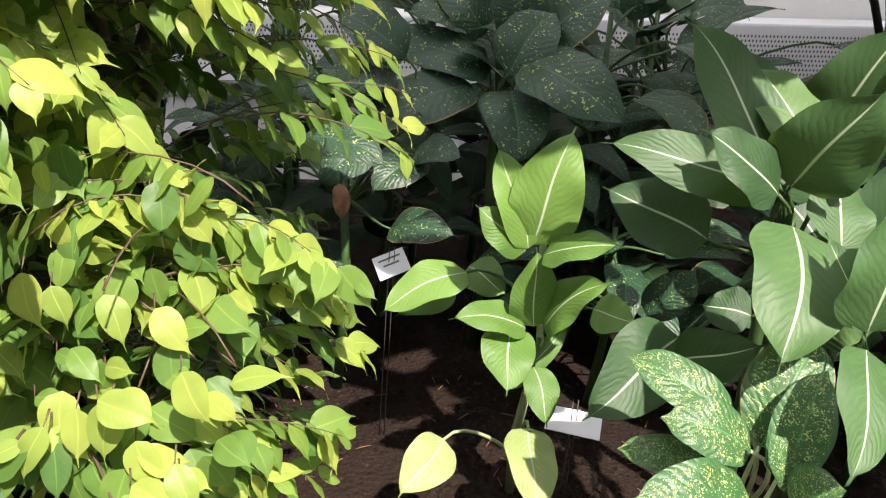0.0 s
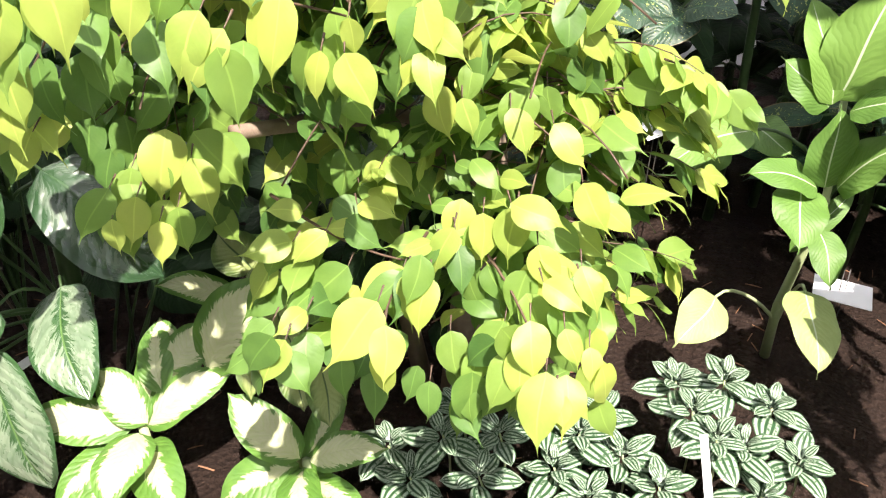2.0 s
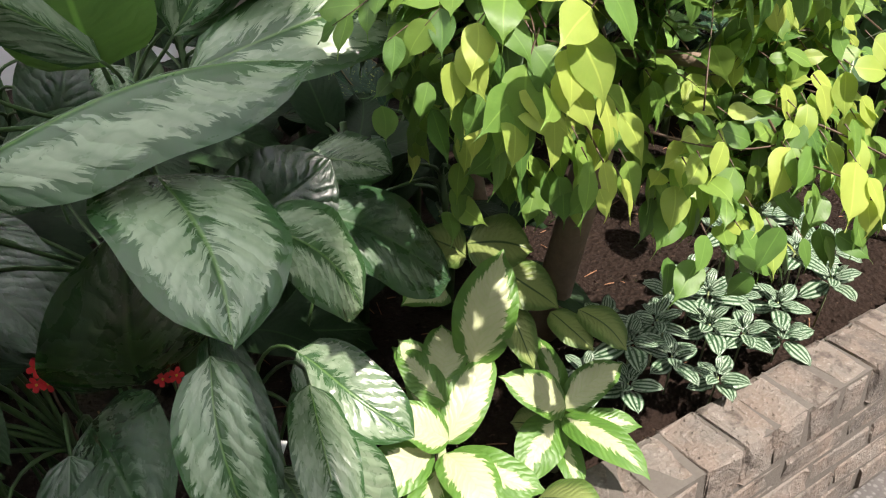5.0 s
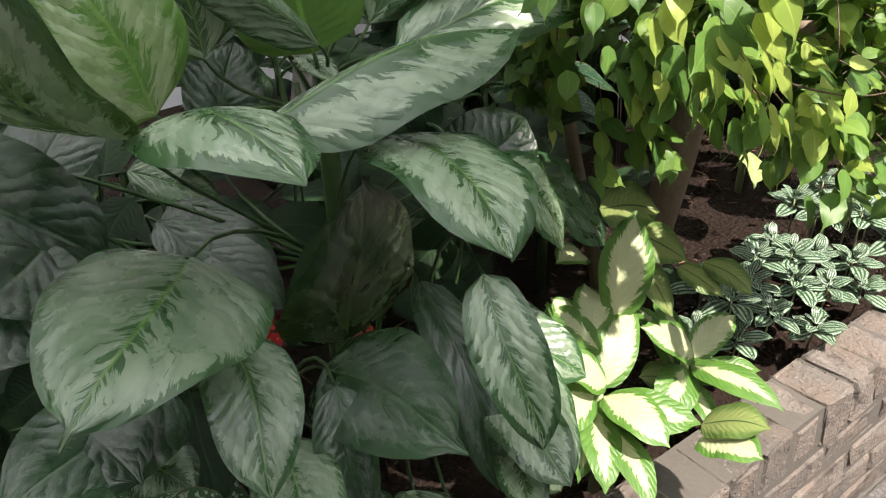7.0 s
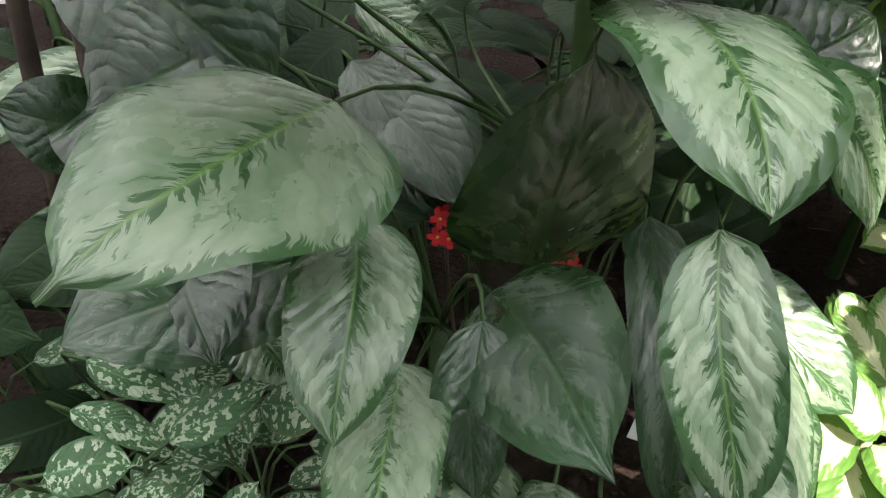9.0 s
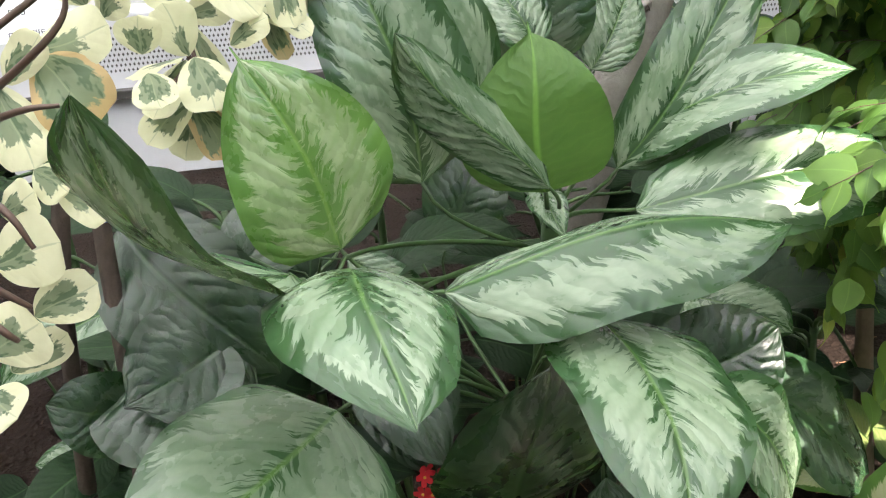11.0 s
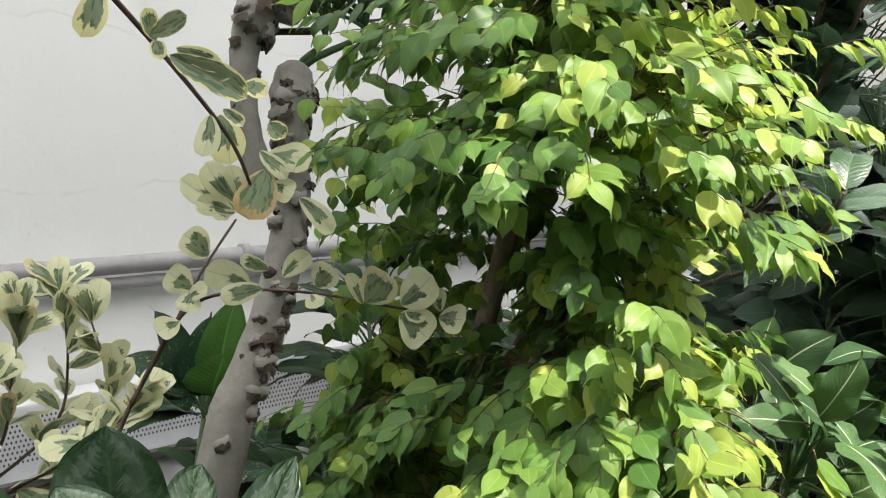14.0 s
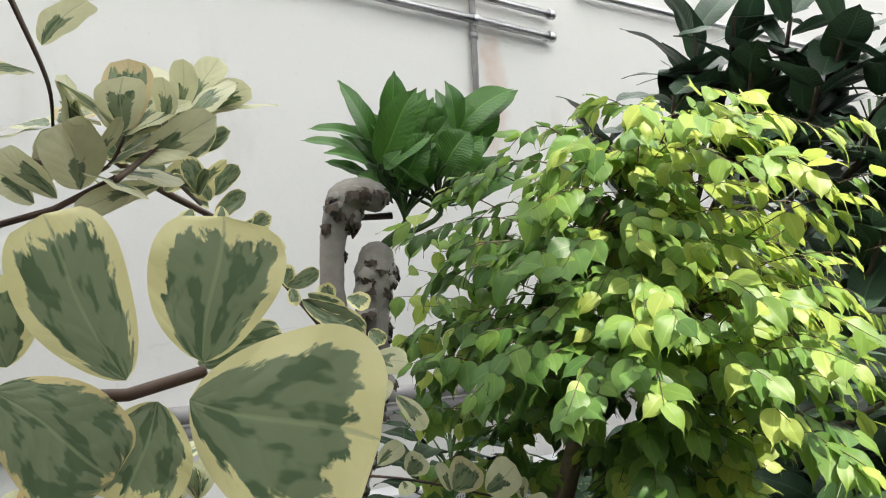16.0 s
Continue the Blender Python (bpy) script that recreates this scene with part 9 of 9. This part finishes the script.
fig_spray([(-0.334, 1.206, 1.902), (-0.401, 1.204, 1.884), (-0.453, 1.215, 1.853)], 8, 0.07, 0.1)
fig_spray([(-0.298, 1.062, 1.918), (-0.362, 1.062, 1.901), (-0.410, 1.074, 1.871)], 8, 0.07, 0.1)
fig_spray([(-0.560, 1.494, 1.855), (-0.630, 1.481, 1.837), (-0.689, 1.483, 1.803)], 8, 0.07, 0.2)
fig_spray([(-0.479, 1.380, 1.842), (-0.549, 1.371, 1.825), (-0.606, 1.377, 1.792)], 8, 0.07, 0.3)
fig_spray([(-0.366, 1.316, 1.837), (-0.436, 1.312, 1.820), (-0.492, 1.321, 1.787)], 8, 0.07, -0.2)
fig_spray([(-0.274, 1.222, 1.829), (-0.342, 1.221, 1.812), (-0.396, 1.233, 1.781)], 8, 0.07, 0.1)
fig_spray([(-0.231, 1.129, 1.853), (-0.297, 1.131, 1.836), (-0.348, 1.144, 1.806)], 8, 0.07, -0.2)
fig_spray([(-0.526, 1.487, 1.804), (-0.597, 1.475, 1.787), (-0.657, 1.478, 1.753)], 8, 0.07, 0.2)
fig_spray([(-0.448, 1.436, 1.809), (-0.519, 1.427, 1.792), (-0.579, 1.433, 1.759)], 8, 0.07, 0.3)
fig_spray([(-0.429, 1.294, 1.772), (-0.498, 1.287, 1.757), (-0.554, 1.293, 1.726)], 8, 0.07, 0.1)
fig_spray([(-0.349, 1.221, 1.786), (-0.418, 1.218, 1.771), (-0.472, 1.227, 1.740)], 8, 0.07, -0.2)
fig_spray([(-0.335, 1.087, 1.775), (-0.401, 1.085, 1.761), (-0.452, 1.095, 1.732)], 8, 0.07, 0.2)
fig_spray([(-0.605, 1.393, 1.702), (-0.674, 1.378, 1.688), (-0.732, 1.377, 1.658)], 8, 0.07, 0.1)
fig_spray([(-0.517, 1.273, 1.728), (-0.585, 1.262, 1.714), (-0.641, 1.265, 1.685)], 8, 0.07, -0.2)
fig_spray([(-0.405, 1.236, 1.697), (-0.474, 1.230, 1.683), (-0.530, 1.237, 1.654)], 8, 0.07, 0.2)
fig_spray([(-0.272, 1.284, 1.734), (-0.343, 1.283, 1.719), (-0.400, 1.294, 1.686)], 8, 0.07, 0.2)
fig_spray([(-0.186, 1.189, 1.728), (-0.255, 1.191, 1.713), (-0.310, 1.205, 1.681)], 8, 0.07, 0.3)
fig_spray([(-0.566, 1.461, 1.646), (-0.638, 1.447, 1.633), (-0.699, 1.446, 1.602)], 8, 0.07, -0.2)
fig_spray([(-0.479, 1.358, 1.627), (-0.550, 1.348, 1.615), (-0.610, 1.350, 1.585)], 8, 0.07, 0.3)
fig_spray([(-0.326, 1.351, 1.630), (-0.398, 1.347, 1.617), (-0.459, 1.355, 1.585)], 8, 0.07, 0.3)
fig_spray([(-0.287, 1.193, 1.645), (-0.356, 1.192, 1.632), (-0.412, 1.201, 1.602)], 8, 0.07, -0.2)
fig_spray([(-0.263, 1.086, 1.630), (-0.331, 1.086, 1.618), (-0.384, 1.097, 1.589)], 8, 0.07, 0.3)
fig_spray([(-0.634, 1.344, 1.582), (-0.703, 1.328, 1.573), (-0.761, 1.325, 1.546)], 8, 0.07, 0.2)
fig_spray([(-0.512, 1.333, 1.573), (-0.582, 1.322, 1.562), (-0.642, 1.323, 1.534)], 8, 0.07, 0.2)
fig_spray([(-0.453, 1.203, 1.608), (-0.521, 1.195, 1.597), (-0.577, 1.199, 1.570)], 8, 0.07, -0.2)
fig_spray([(-0.305, 1.176, 1.591), (-0.374, 1.174, 1.579), (-0.431, 1.182, 1.550)], 8, 0.07, 0.2)
fig_spray([(-0.215, 1.175, 1.588), (-0.285, 1.176, 1.576), (-0.341, 1.187, 1.546)], 8, 0.07, 0.2)
fig_spray([(-0.569, 1.479, 1.504), (-0.642, 1.464, 1.494), (-0.705, 1.461, 1.466)], 8, 0.07, -0.2)
fig_spray([(-0.522, 1.268, 1.511), (-0.591, 1.257, 1.503), (-0.650, 1.257, 1.477)], 8, 0.07, 0.1)
fig_spray([(-0.423, 1.242, 1.524), (-0.493, 1.235, 1.514), (-0.551, 1.238, 1.487)], 8, 0.07, 0.3)
fig_spray([(-0.300, 1.206, 1.525), (-0.371, 1.204, 1.515), (-0.429, 1.212, 1.486)], 8, 0.07, 0.2)
fig_spray([(-0.191, 1.151, 1.517), (-0.261, 1.153, 1.506), (-0.318, 1.164, 1.476)], 8, 0.07, 0.1)

EXPLICIT = len(LEAVES)
LEAVES += BEHIND

def FAR_X(y, z):
    """The crown's far side: it draws in towards the front, with a hollow at mid height."""
    if z > 1.72:
        return -0.62 + (y - 0.40) * 1.89
    if z > 1.58:
        return -0.71 + (y - 0.52) * 1.33
    if z > 1.3:
        return -0.68 + (y - 0.45) * 1.58
    return -0.02 - 0.25 * max(0.0, y - 0.8)


CLEAR = [(-0.93, 0.94, 1.70), (-0.84, 1.07, 1.69), (-0.76, 1.19, 1.67), (-0.87, 0.90, 1.69), (-0.78, 1.02, 1.67), (-0.69, 1.14, 1.66), (-0.83, 0.86, 1.67), (-0.73, 0.99, 1.65), (-0.64, 1.09, 1.64)]   # air round the neighbour's long twig
tries = 0
ASKED = len(TWIGS)
while len(TWIGS) < 1100 and tries < 40000:
    tries += 1
    c, r = fig_rng.choices(LOBES, (12, 9, 4, 2, 3, 5))[0]
    d = Vector((fig_rng.gauss(0, 1), fig_rng.gauss(0, 1), fig_rng.gauss(0, 1))).normalized()
    if d.y > 0.55 and fig_rng.random() < 0.4:
        continue
    k = fig_rng.uniform(0.45, 1.02)
    end = Vector((c[0] + d.x * r[0] * k, c[1] + d.y * r[1] * k, c[2] + d.z * r[2] * k))
    if inside(end, 0.34) or end.y < 0.40 or (end.y < 0.74 and end.z < 1.40) or end.x > FAR_X(end.y, end.z):
        continue
    if end.x > -0.34 and end.y < 1.05 and 1.18 < end.z < 1.60 and fig_rng.random() < 0.45:
        continue
    if any((end - Vector(q)).length < 0.15 for q in CLEAR):
        continue
    if -0.58 < end.x < -0.22 and end.y < 1.15 and 1.10 < end.z < 1.55 and fig_rng.random() < 0.5:
        continue
    out = Vector((d.x, d.y, 0.15)).normalized()
    start = end - out * fig_rng.uniform(0.16, 0.26) + Vector((0, 0, fig_rng.uniform(-0.02, 0.10)))
    way = glide(start, start + out * 0.08 + Vector((0, 0, 0.04)), end - out * 0.05 + Vector((0, 0, 0.03)), end, 7)
    # low front twigs are coloured as sunnier, high ones as less sunny
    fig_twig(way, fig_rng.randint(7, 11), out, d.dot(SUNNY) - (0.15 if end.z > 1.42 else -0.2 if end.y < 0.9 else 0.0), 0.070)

v, f = [], []
for way in TWIGS:
    tv, tf = tube_data([p - fig_base for p in way], [0.0014 - 0.0009 * i / 7 for i in range(8)], 5)
    f += [tuple(i + len(v) for i in q) for q in tf]
    v += tv
tagged(put_mesh("brushwood", v, f, "twig", fig), "thin brown twigs", kind="stuff")
for way in ([Vector((-0.64, 0.83, 1.10)), Vector((-0.68, 0.78, 1.11))], [Vector((-0.42, 0.85, 1.10)), Vector((-0.42, 0.80, 1.10))]):
    stem("limb", glide((-0.44, 1.2, 0.95), (-0.48, 1.1, 1.05), way[0].lerp(Vector((-0.45, 1.1, 1.05)), 0.3), way[1], 8), 0.016, 0.011, "fig_bark", fig, 8, 0.15)
for way in TWIGS[ASKED::22]:
    hub = min((Vector(p) for b in BOLES for p in b[2:]), key=lambda p: (p - way[0]).length)
    if (hub - way[0]).length > 0.42:
        continue
    stem("branch", glide(hub, hub.lerp(way[0], 0.3) + Vector((0, 0, 0.05)), way[0] - (way[1] - way[0]) * 1.5, way[0], 6), 0.0026, 0.0014, "fig_bark", fig, 6)

KINDS = []
for n in range(8):
    KINDS.append(leaf_grid(1.0, fig_rng.uniform(0.48, 0.58), "ovate", fig_rng.uniform(0.0, 0.10), fig_rng.uniform(0.05, 0.3), 0.12, 0.03, fig_rng.uniform(-0.02, 0.16), fig_rng.uniform(-0.5, 0.5), 13, 6, n * 0.7))
MESHES, single, rest = {}, 0, {}
LEAVES = LEAVES[:EXPLICIT] + sorted(LEAVES[EXPLICIT:], key=lambda q: q[0].y + 0.5 * abs(q[0].z - 1.3))
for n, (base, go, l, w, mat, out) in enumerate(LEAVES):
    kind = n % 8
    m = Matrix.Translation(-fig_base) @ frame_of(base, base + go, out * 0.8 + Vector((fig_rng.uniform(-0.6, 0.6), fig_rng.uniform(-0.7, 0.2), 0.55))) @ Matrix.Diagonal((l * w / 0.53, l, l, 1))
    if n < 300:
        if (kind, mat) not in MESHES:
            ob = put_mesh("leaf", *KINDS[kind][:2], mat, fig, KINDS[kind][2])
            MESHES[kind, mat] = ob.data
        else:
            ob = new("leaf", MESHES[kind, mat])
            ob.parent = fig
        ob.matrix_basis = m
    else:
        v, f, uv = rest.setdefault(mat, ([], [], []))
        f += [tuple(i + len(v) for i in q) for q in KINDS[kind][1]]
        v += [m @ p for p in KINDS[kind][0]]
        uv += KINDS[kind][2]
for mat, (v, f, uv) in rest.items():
    tagged(put_mesh("foliage", v, f, mat + "_mass", fig, uv), {"young": "lime green outer leaves, coloured lighter towards the sun", "mid": "fresh green leaves", "old": "dark green inner leaves, coloured darker away from the sun"}[mat], kind="stuff")

# ---- striped ground cover ----
cover_rng = random.Random(9)
SPOTS = [(-0.40, 0.92, 0.50), (-0.27, 0.80, 0.43), (-0.33, 0.87, 0.46), (-0.30, 0.95, 0.49), (-0.20, 0.90, 0.47), (-0.14, 0.86, 0.45), (-0.08, 0.94, 0.48), (-0.22, 1.00, 0.50), (-0.02, 0.88, 0.47), (0.04, 0.96, 0.50), (0.12, 0.90, 0.48), (0.10, 1.02, 0.53), (0.18, 0.98, 0.51), (0.02, 1.04, 0.50), (0.22, 0.90, 0.46), (-0.12, 1.03, 0.49), (-0.45, 0.86, 0.45), (-0.38, 1.02, 0.48), (-0.50, 0.93, 0.45), (0.15, 0.84, 0.43), (-0.05, 0.83, 0.43), (-0.16, 0.95, 0.51), (0.07, 0.89, 0.50)]
for n, (x, y, z) in enumerate(SPOTS):
    if x > 0.0:
        y, z = y + 0.04, z + 0.045
    b = Vector((x + 0.02, y + 0.03, soil_z(x, y) - 0.02))
    b.y = max(b.y, rim_y(b.x) + 0.03)
    p = thing("aluminium_plant", b, "small plant with silver-striped green leaves by the brick rim", "plant", "striped ground cover")
    top = Vector((x, y, z))
    stem("stalk", [b, b.lerp(top, 0.6) + Vector((0.005, 0, 0.01)), top], 0.0025, 0.002, "pale_stalk", p, 5)
    a0 = cover_rng.uniform(0, 6.28)
    for tier, (count, size, lift) in enumerate(((4, 0.070, -0.05), (4, 0.054, 0.3), (3, 0.034, 0.8))):
        for k in range(count):
            a = a0 + tier * 0.8 + k * 6.283 / count + cover_rng.uniform(-0.2, 0.2)
            go = Vector((math.cos(a), math.sin(a), lift + cover_rng.uniform(-0.25, 0.15))).normalized()
            l = size * cover_rng.uniform(0.8, 1.15)
            base = top + Vector((0, 0, -0.012 + 0.012 * tier)) + go * 0.008
            leaf(p, "striped", base, base + go * l, l * 0.60, "elliptic", arch=0.10, fold=0.10, facing=(0, -0.25, 1))

# ---- small silver-flecked plants low at the front ----
low_rng = random.Random(13)
for x, y, n in ((-1.80, 0.88, 9), (-1.64, 0.85, 9), (-1.50, 0.82, 7), (-1.72, 0.98, 9), (-1.95, 1.0, 10), (-1.75, 1.1, 9), (-2.15, 0.9, 10)):
    b = Vector((x, y, soil_z(x, y)))
    p = thing("chinese_evergreen", b, "low chinese evergreen with silver-flecked narrow leaves", "plant", "chinese evergreens")
    for k in range(n):
        a = k * 2.4 + low_rng.random()
        out = Vector((math.cos(a), math.sin(a), 0))
        base = b + out * low_rng.uniform(0.02, 0.07) + Vector((0, 0, low_rng.uniform(0.08, 0.30)))
        l = low_rng.uniform(0.085, 0.13)
        leaf(p, "small_silver", base, base + (out + Vector((0, 0, low_rng.uniform(-0.3, 0.5)))).normalized() * l, l * 0.40, "elliptic", arch=0.12, facing=(0, -0.4, 0.9), root=b, thick=0.002)

# ---- red flowers under the big leaves ----
fl_rng = random.Random(4)
for fx, fy, fz, n in ((-1.40, 0.95, 0.83, 5), (-1.24, 0.98, 0.73, 2)):
    b = Vector((fx + 0.03, fy + 0.06, soil_z(fx, fy)))
    p = thing("red_flower", b, "small red flowers on a thin stem among the leaves", "flower", "red flowers")
    stem("stalk", glide(b, b + Vector((0, 0, 0.2)), (fx, fy + 0.03, fz - 0.1), (fx, fy, fz - 0.01), 6), 0.004, 0.002, "twig", p, 6)
    for k in range(n):
        c = Vector((fx, fy, fz)) + Vector((fl_rng.uniform(-0.022, 0.022), fl_rng.uniform(-0.02, 0.01), fl_rng.uniform(-0.02, 0.015)))
        nrm = Vector((fl_rng.uniform(-0.6, 0.6), -1, fl_rng.uniform(0, 0.9))).normalized()
        side = nrm.cross(Vector((0, 0, 1))).normalized()
        up = side.cross(nrm)
        for j in range(5):
            a = j * 1.2566 + k
            go = side * math.cos(a) + up * math.sin(a) + nrm * 0.25
            leaf(p, "red", c, c + go * 0.013, 0.008, "obovate", facing=nrm, name="petal", arch=0.05)
        bm = bmesh.new()
        bmesh.ops.create_icosphere(bm, subdivisions=1, radius=0.0022, matrix=Matrix.Translation(c + nrm * 0.003 - b))
        part("flower_centre", bm, "yellow", p, smooth=True)


# ---- name cards ----
def name_card(turn, at, w, h, bars, label, wire):
    t = thing("plant_label", at, label, "plant label", "plant labels")
    bm = bmesh.new()
    box(bm, -w / 2, -0.001, -h / 2, w / 2, 0.001, h / 2, 0.0008)
    bm.transform(turn)
    part("card", bm, "card", t)
    for bx, bz, bw in bars:
        bm = bmesh.new()
        box(bm, bx * w - bw * w / 2, -0.0022, bz * h - 0.002, bx * w + bw * w / 2, -0.0012, bz * h + 0.002)
        bm.transform(turn)
        part("text_line", bm, "ink", t)
    if wire:
        for s in (-0.006, 0.006):
            x, y = at[0] + s, at[1] + 0.004
            stem("wire", [(x, y - 0.004, soil_z(x, y) - 0.02), (x, y, at[2]), (x, y + 0.006, at[2] + h * 0.55)], 0.0012, 0.0012, "dark_metal", t, 6)
    return t


name_card(Matrix(((0.910, 0.143, 0.390), (0.220, 0.629, -0.746), (-0.352, 0.764, 0.540))).transposed().to_4x4(), (0.009, 1.690, 0.819), 0.078, 0.064, [(0, 0.25, 0.7), (0, 0, 0.5)], 'small white plant label on a wire in the soil', True)
name_card(Matrix(((0.952, -0.306, -0.019), (-0.006, 0.043, -0.999), (0.307, 0.951, 0.039))).transposed().to_4x4(), (0.442, 1.480, 0.534), 0.125, 0.098, [], 'blank white plant label leaning on a wire stake', True)
name_card(Matrix(((0.755, -0.650, 0.088), (0.243, 0.153, -0.958), (0.609, 0.745, 0.274))).transposed().to_4x4(), (-1.155, 0.865, 0.588), 0.027, 0.106, [], 'narrow white plant label among the leaves', False)
name_card(Matrix(((0.965, -0.096, 0.242), (0.258, 0.213, -0.942), (0.039, 0.972, 0.231))).transposed().to_4x4(), (-0.027, 0.654, 0.737), 0.011, 0.112, [], 'narrow white plant tag among the striped plants', False)
name_card(Matrix(((0.957, 0.282, -0.071), (-0.279, 0.818, -0.503), (-0.084, 0.501, 0.861))).transposed().to_4x4(), (-1.878, 1.269, 1.391), 0.102, 0.078, [], 'white plant sign hung among the variegated leaves', False)
sign_words = (((-1.877, 1.251, 1.400), 'ata', 0.018), ((-1.878, 1.236, 1.374), 'ucaceae', 0.014))
SIGN_TURN = (0.959, 0.28, 0.045)

along = Vector(SIGN_TURN)
for at, words, size in sign_words:
    text = bpy.data.curves.new("sign_words", "FONT")
    text.body, text.size = words, size
    text.materials.append(M["ink"])
    ob = new("lettering", text)
    back = along.cross(Vector((0, 0, 1))).normalized()
    ob.matrix_world = Matrix.Translation(at) @ Matrix((along, back.cross(along) * -1, -back)).transposed().to_4x4()
    sign = [o for o in scene.objects if o.name.startswith("plant_label")][-1]
    ob.parent = sign
    ob.matrix_parent_inverse = Matrix.Translation(sign.location).inverted()


# ---- planter wall: bricks on end along the rim, stretchers below ----
planter = thing("planter_wall", (0, RIM_Y0 - SKEW * PIVOT, 0), "low weathered brick wall that edges the raised bed", "brick wall", kind="structure")
planter.rotation_euler.z = math.atan(SKEW)
bm = bmesh.new()
box(bm, -7, 0.006, 0, 8, RIM_Y1 - RIM_Y0 - 0.004, RIM - 0.004)
part("mortar_core", bm, "mortar", planter)
brick_rng = random.Random(2)


def brick_mesh(w, d, h, seed):
    r = random.Random(seed)
    bm = bmesh.new()
    box(bm, -w / 2, 0, 0, w / 2, d, h, r.uniform(0.008, 0.016))
    for q in bm.verts:
        q.co += Vector((r.uniform(-1, 1), r.uniform(-1, 1), r.uniform(-1, 1))) * 0.005
    me = bpy.data.meshes.new("brick")
    bm.to_mesh(me)
    bm.free()
    me.materials.append(M["brick"])
    return me


top_kinds = [brick_mesh(0.096 + 0.003 * (k % 3 - 1), RIM_Y1 - RIM_Y0, 0.105, k) for k in range(7)]
low_kinds = [brick_mesh(0.205, 0.10, 0.062, 40 + k) for k in range(6)]
x = -3.0
while x < 3.2:
    ob = new("brick", brick_rng.choice(top_kinds))
    ob.parent = planter
    ob.location = (x, brick_rng.uniform(-0.004, 0.004), RIM - 0.105 + brick_rng.uniform(-0.005, 0.003))
    ob.rotation_euler = (0, brick_rng.uniform(-0.03, 0.03), brick_rng.uniform(-0.03, 0.03))
    x += 0.1
for course in range(4):
    x = -3.0 + (course % 2) * 0.108
    while x < 3.2:
        ob = new("brick", brick_rng.choice(low_kinds))
        ob.parent = planter
        ob.location = (x, brick_rng.uniform(-0.001, 0.004), 0.004 + course * 0.072)
        x += 0.215

# paving slabs of the floor
slab_kinds = []
for k in range(4):
    bm = bmesh.new()
    box(bm, -0.246, -0.246, -0.03, 0.246, 0.246, 0.006, 0.003)
    me = bpy.data.meshes.new("slab")
    bm.to_mesh(me)
    bm.free()
    me.materials.append(M["paving"])
    slab_kinds.append(me)
for i in range(14):
    for j in range(4):
        ob = new("slab", slab_kinds[(i * 3 + j) % 4])
        ob.parent = floor
        ob.location = (-3.2 + i * 0.5, 0.385 - j * 0.5 + SKEW * (-3.2 + i * 0.5 - PIVOT), brick_rng.uniform(0, 0.002))
        ob.rotation_euler.z = math.atan(SKEW)
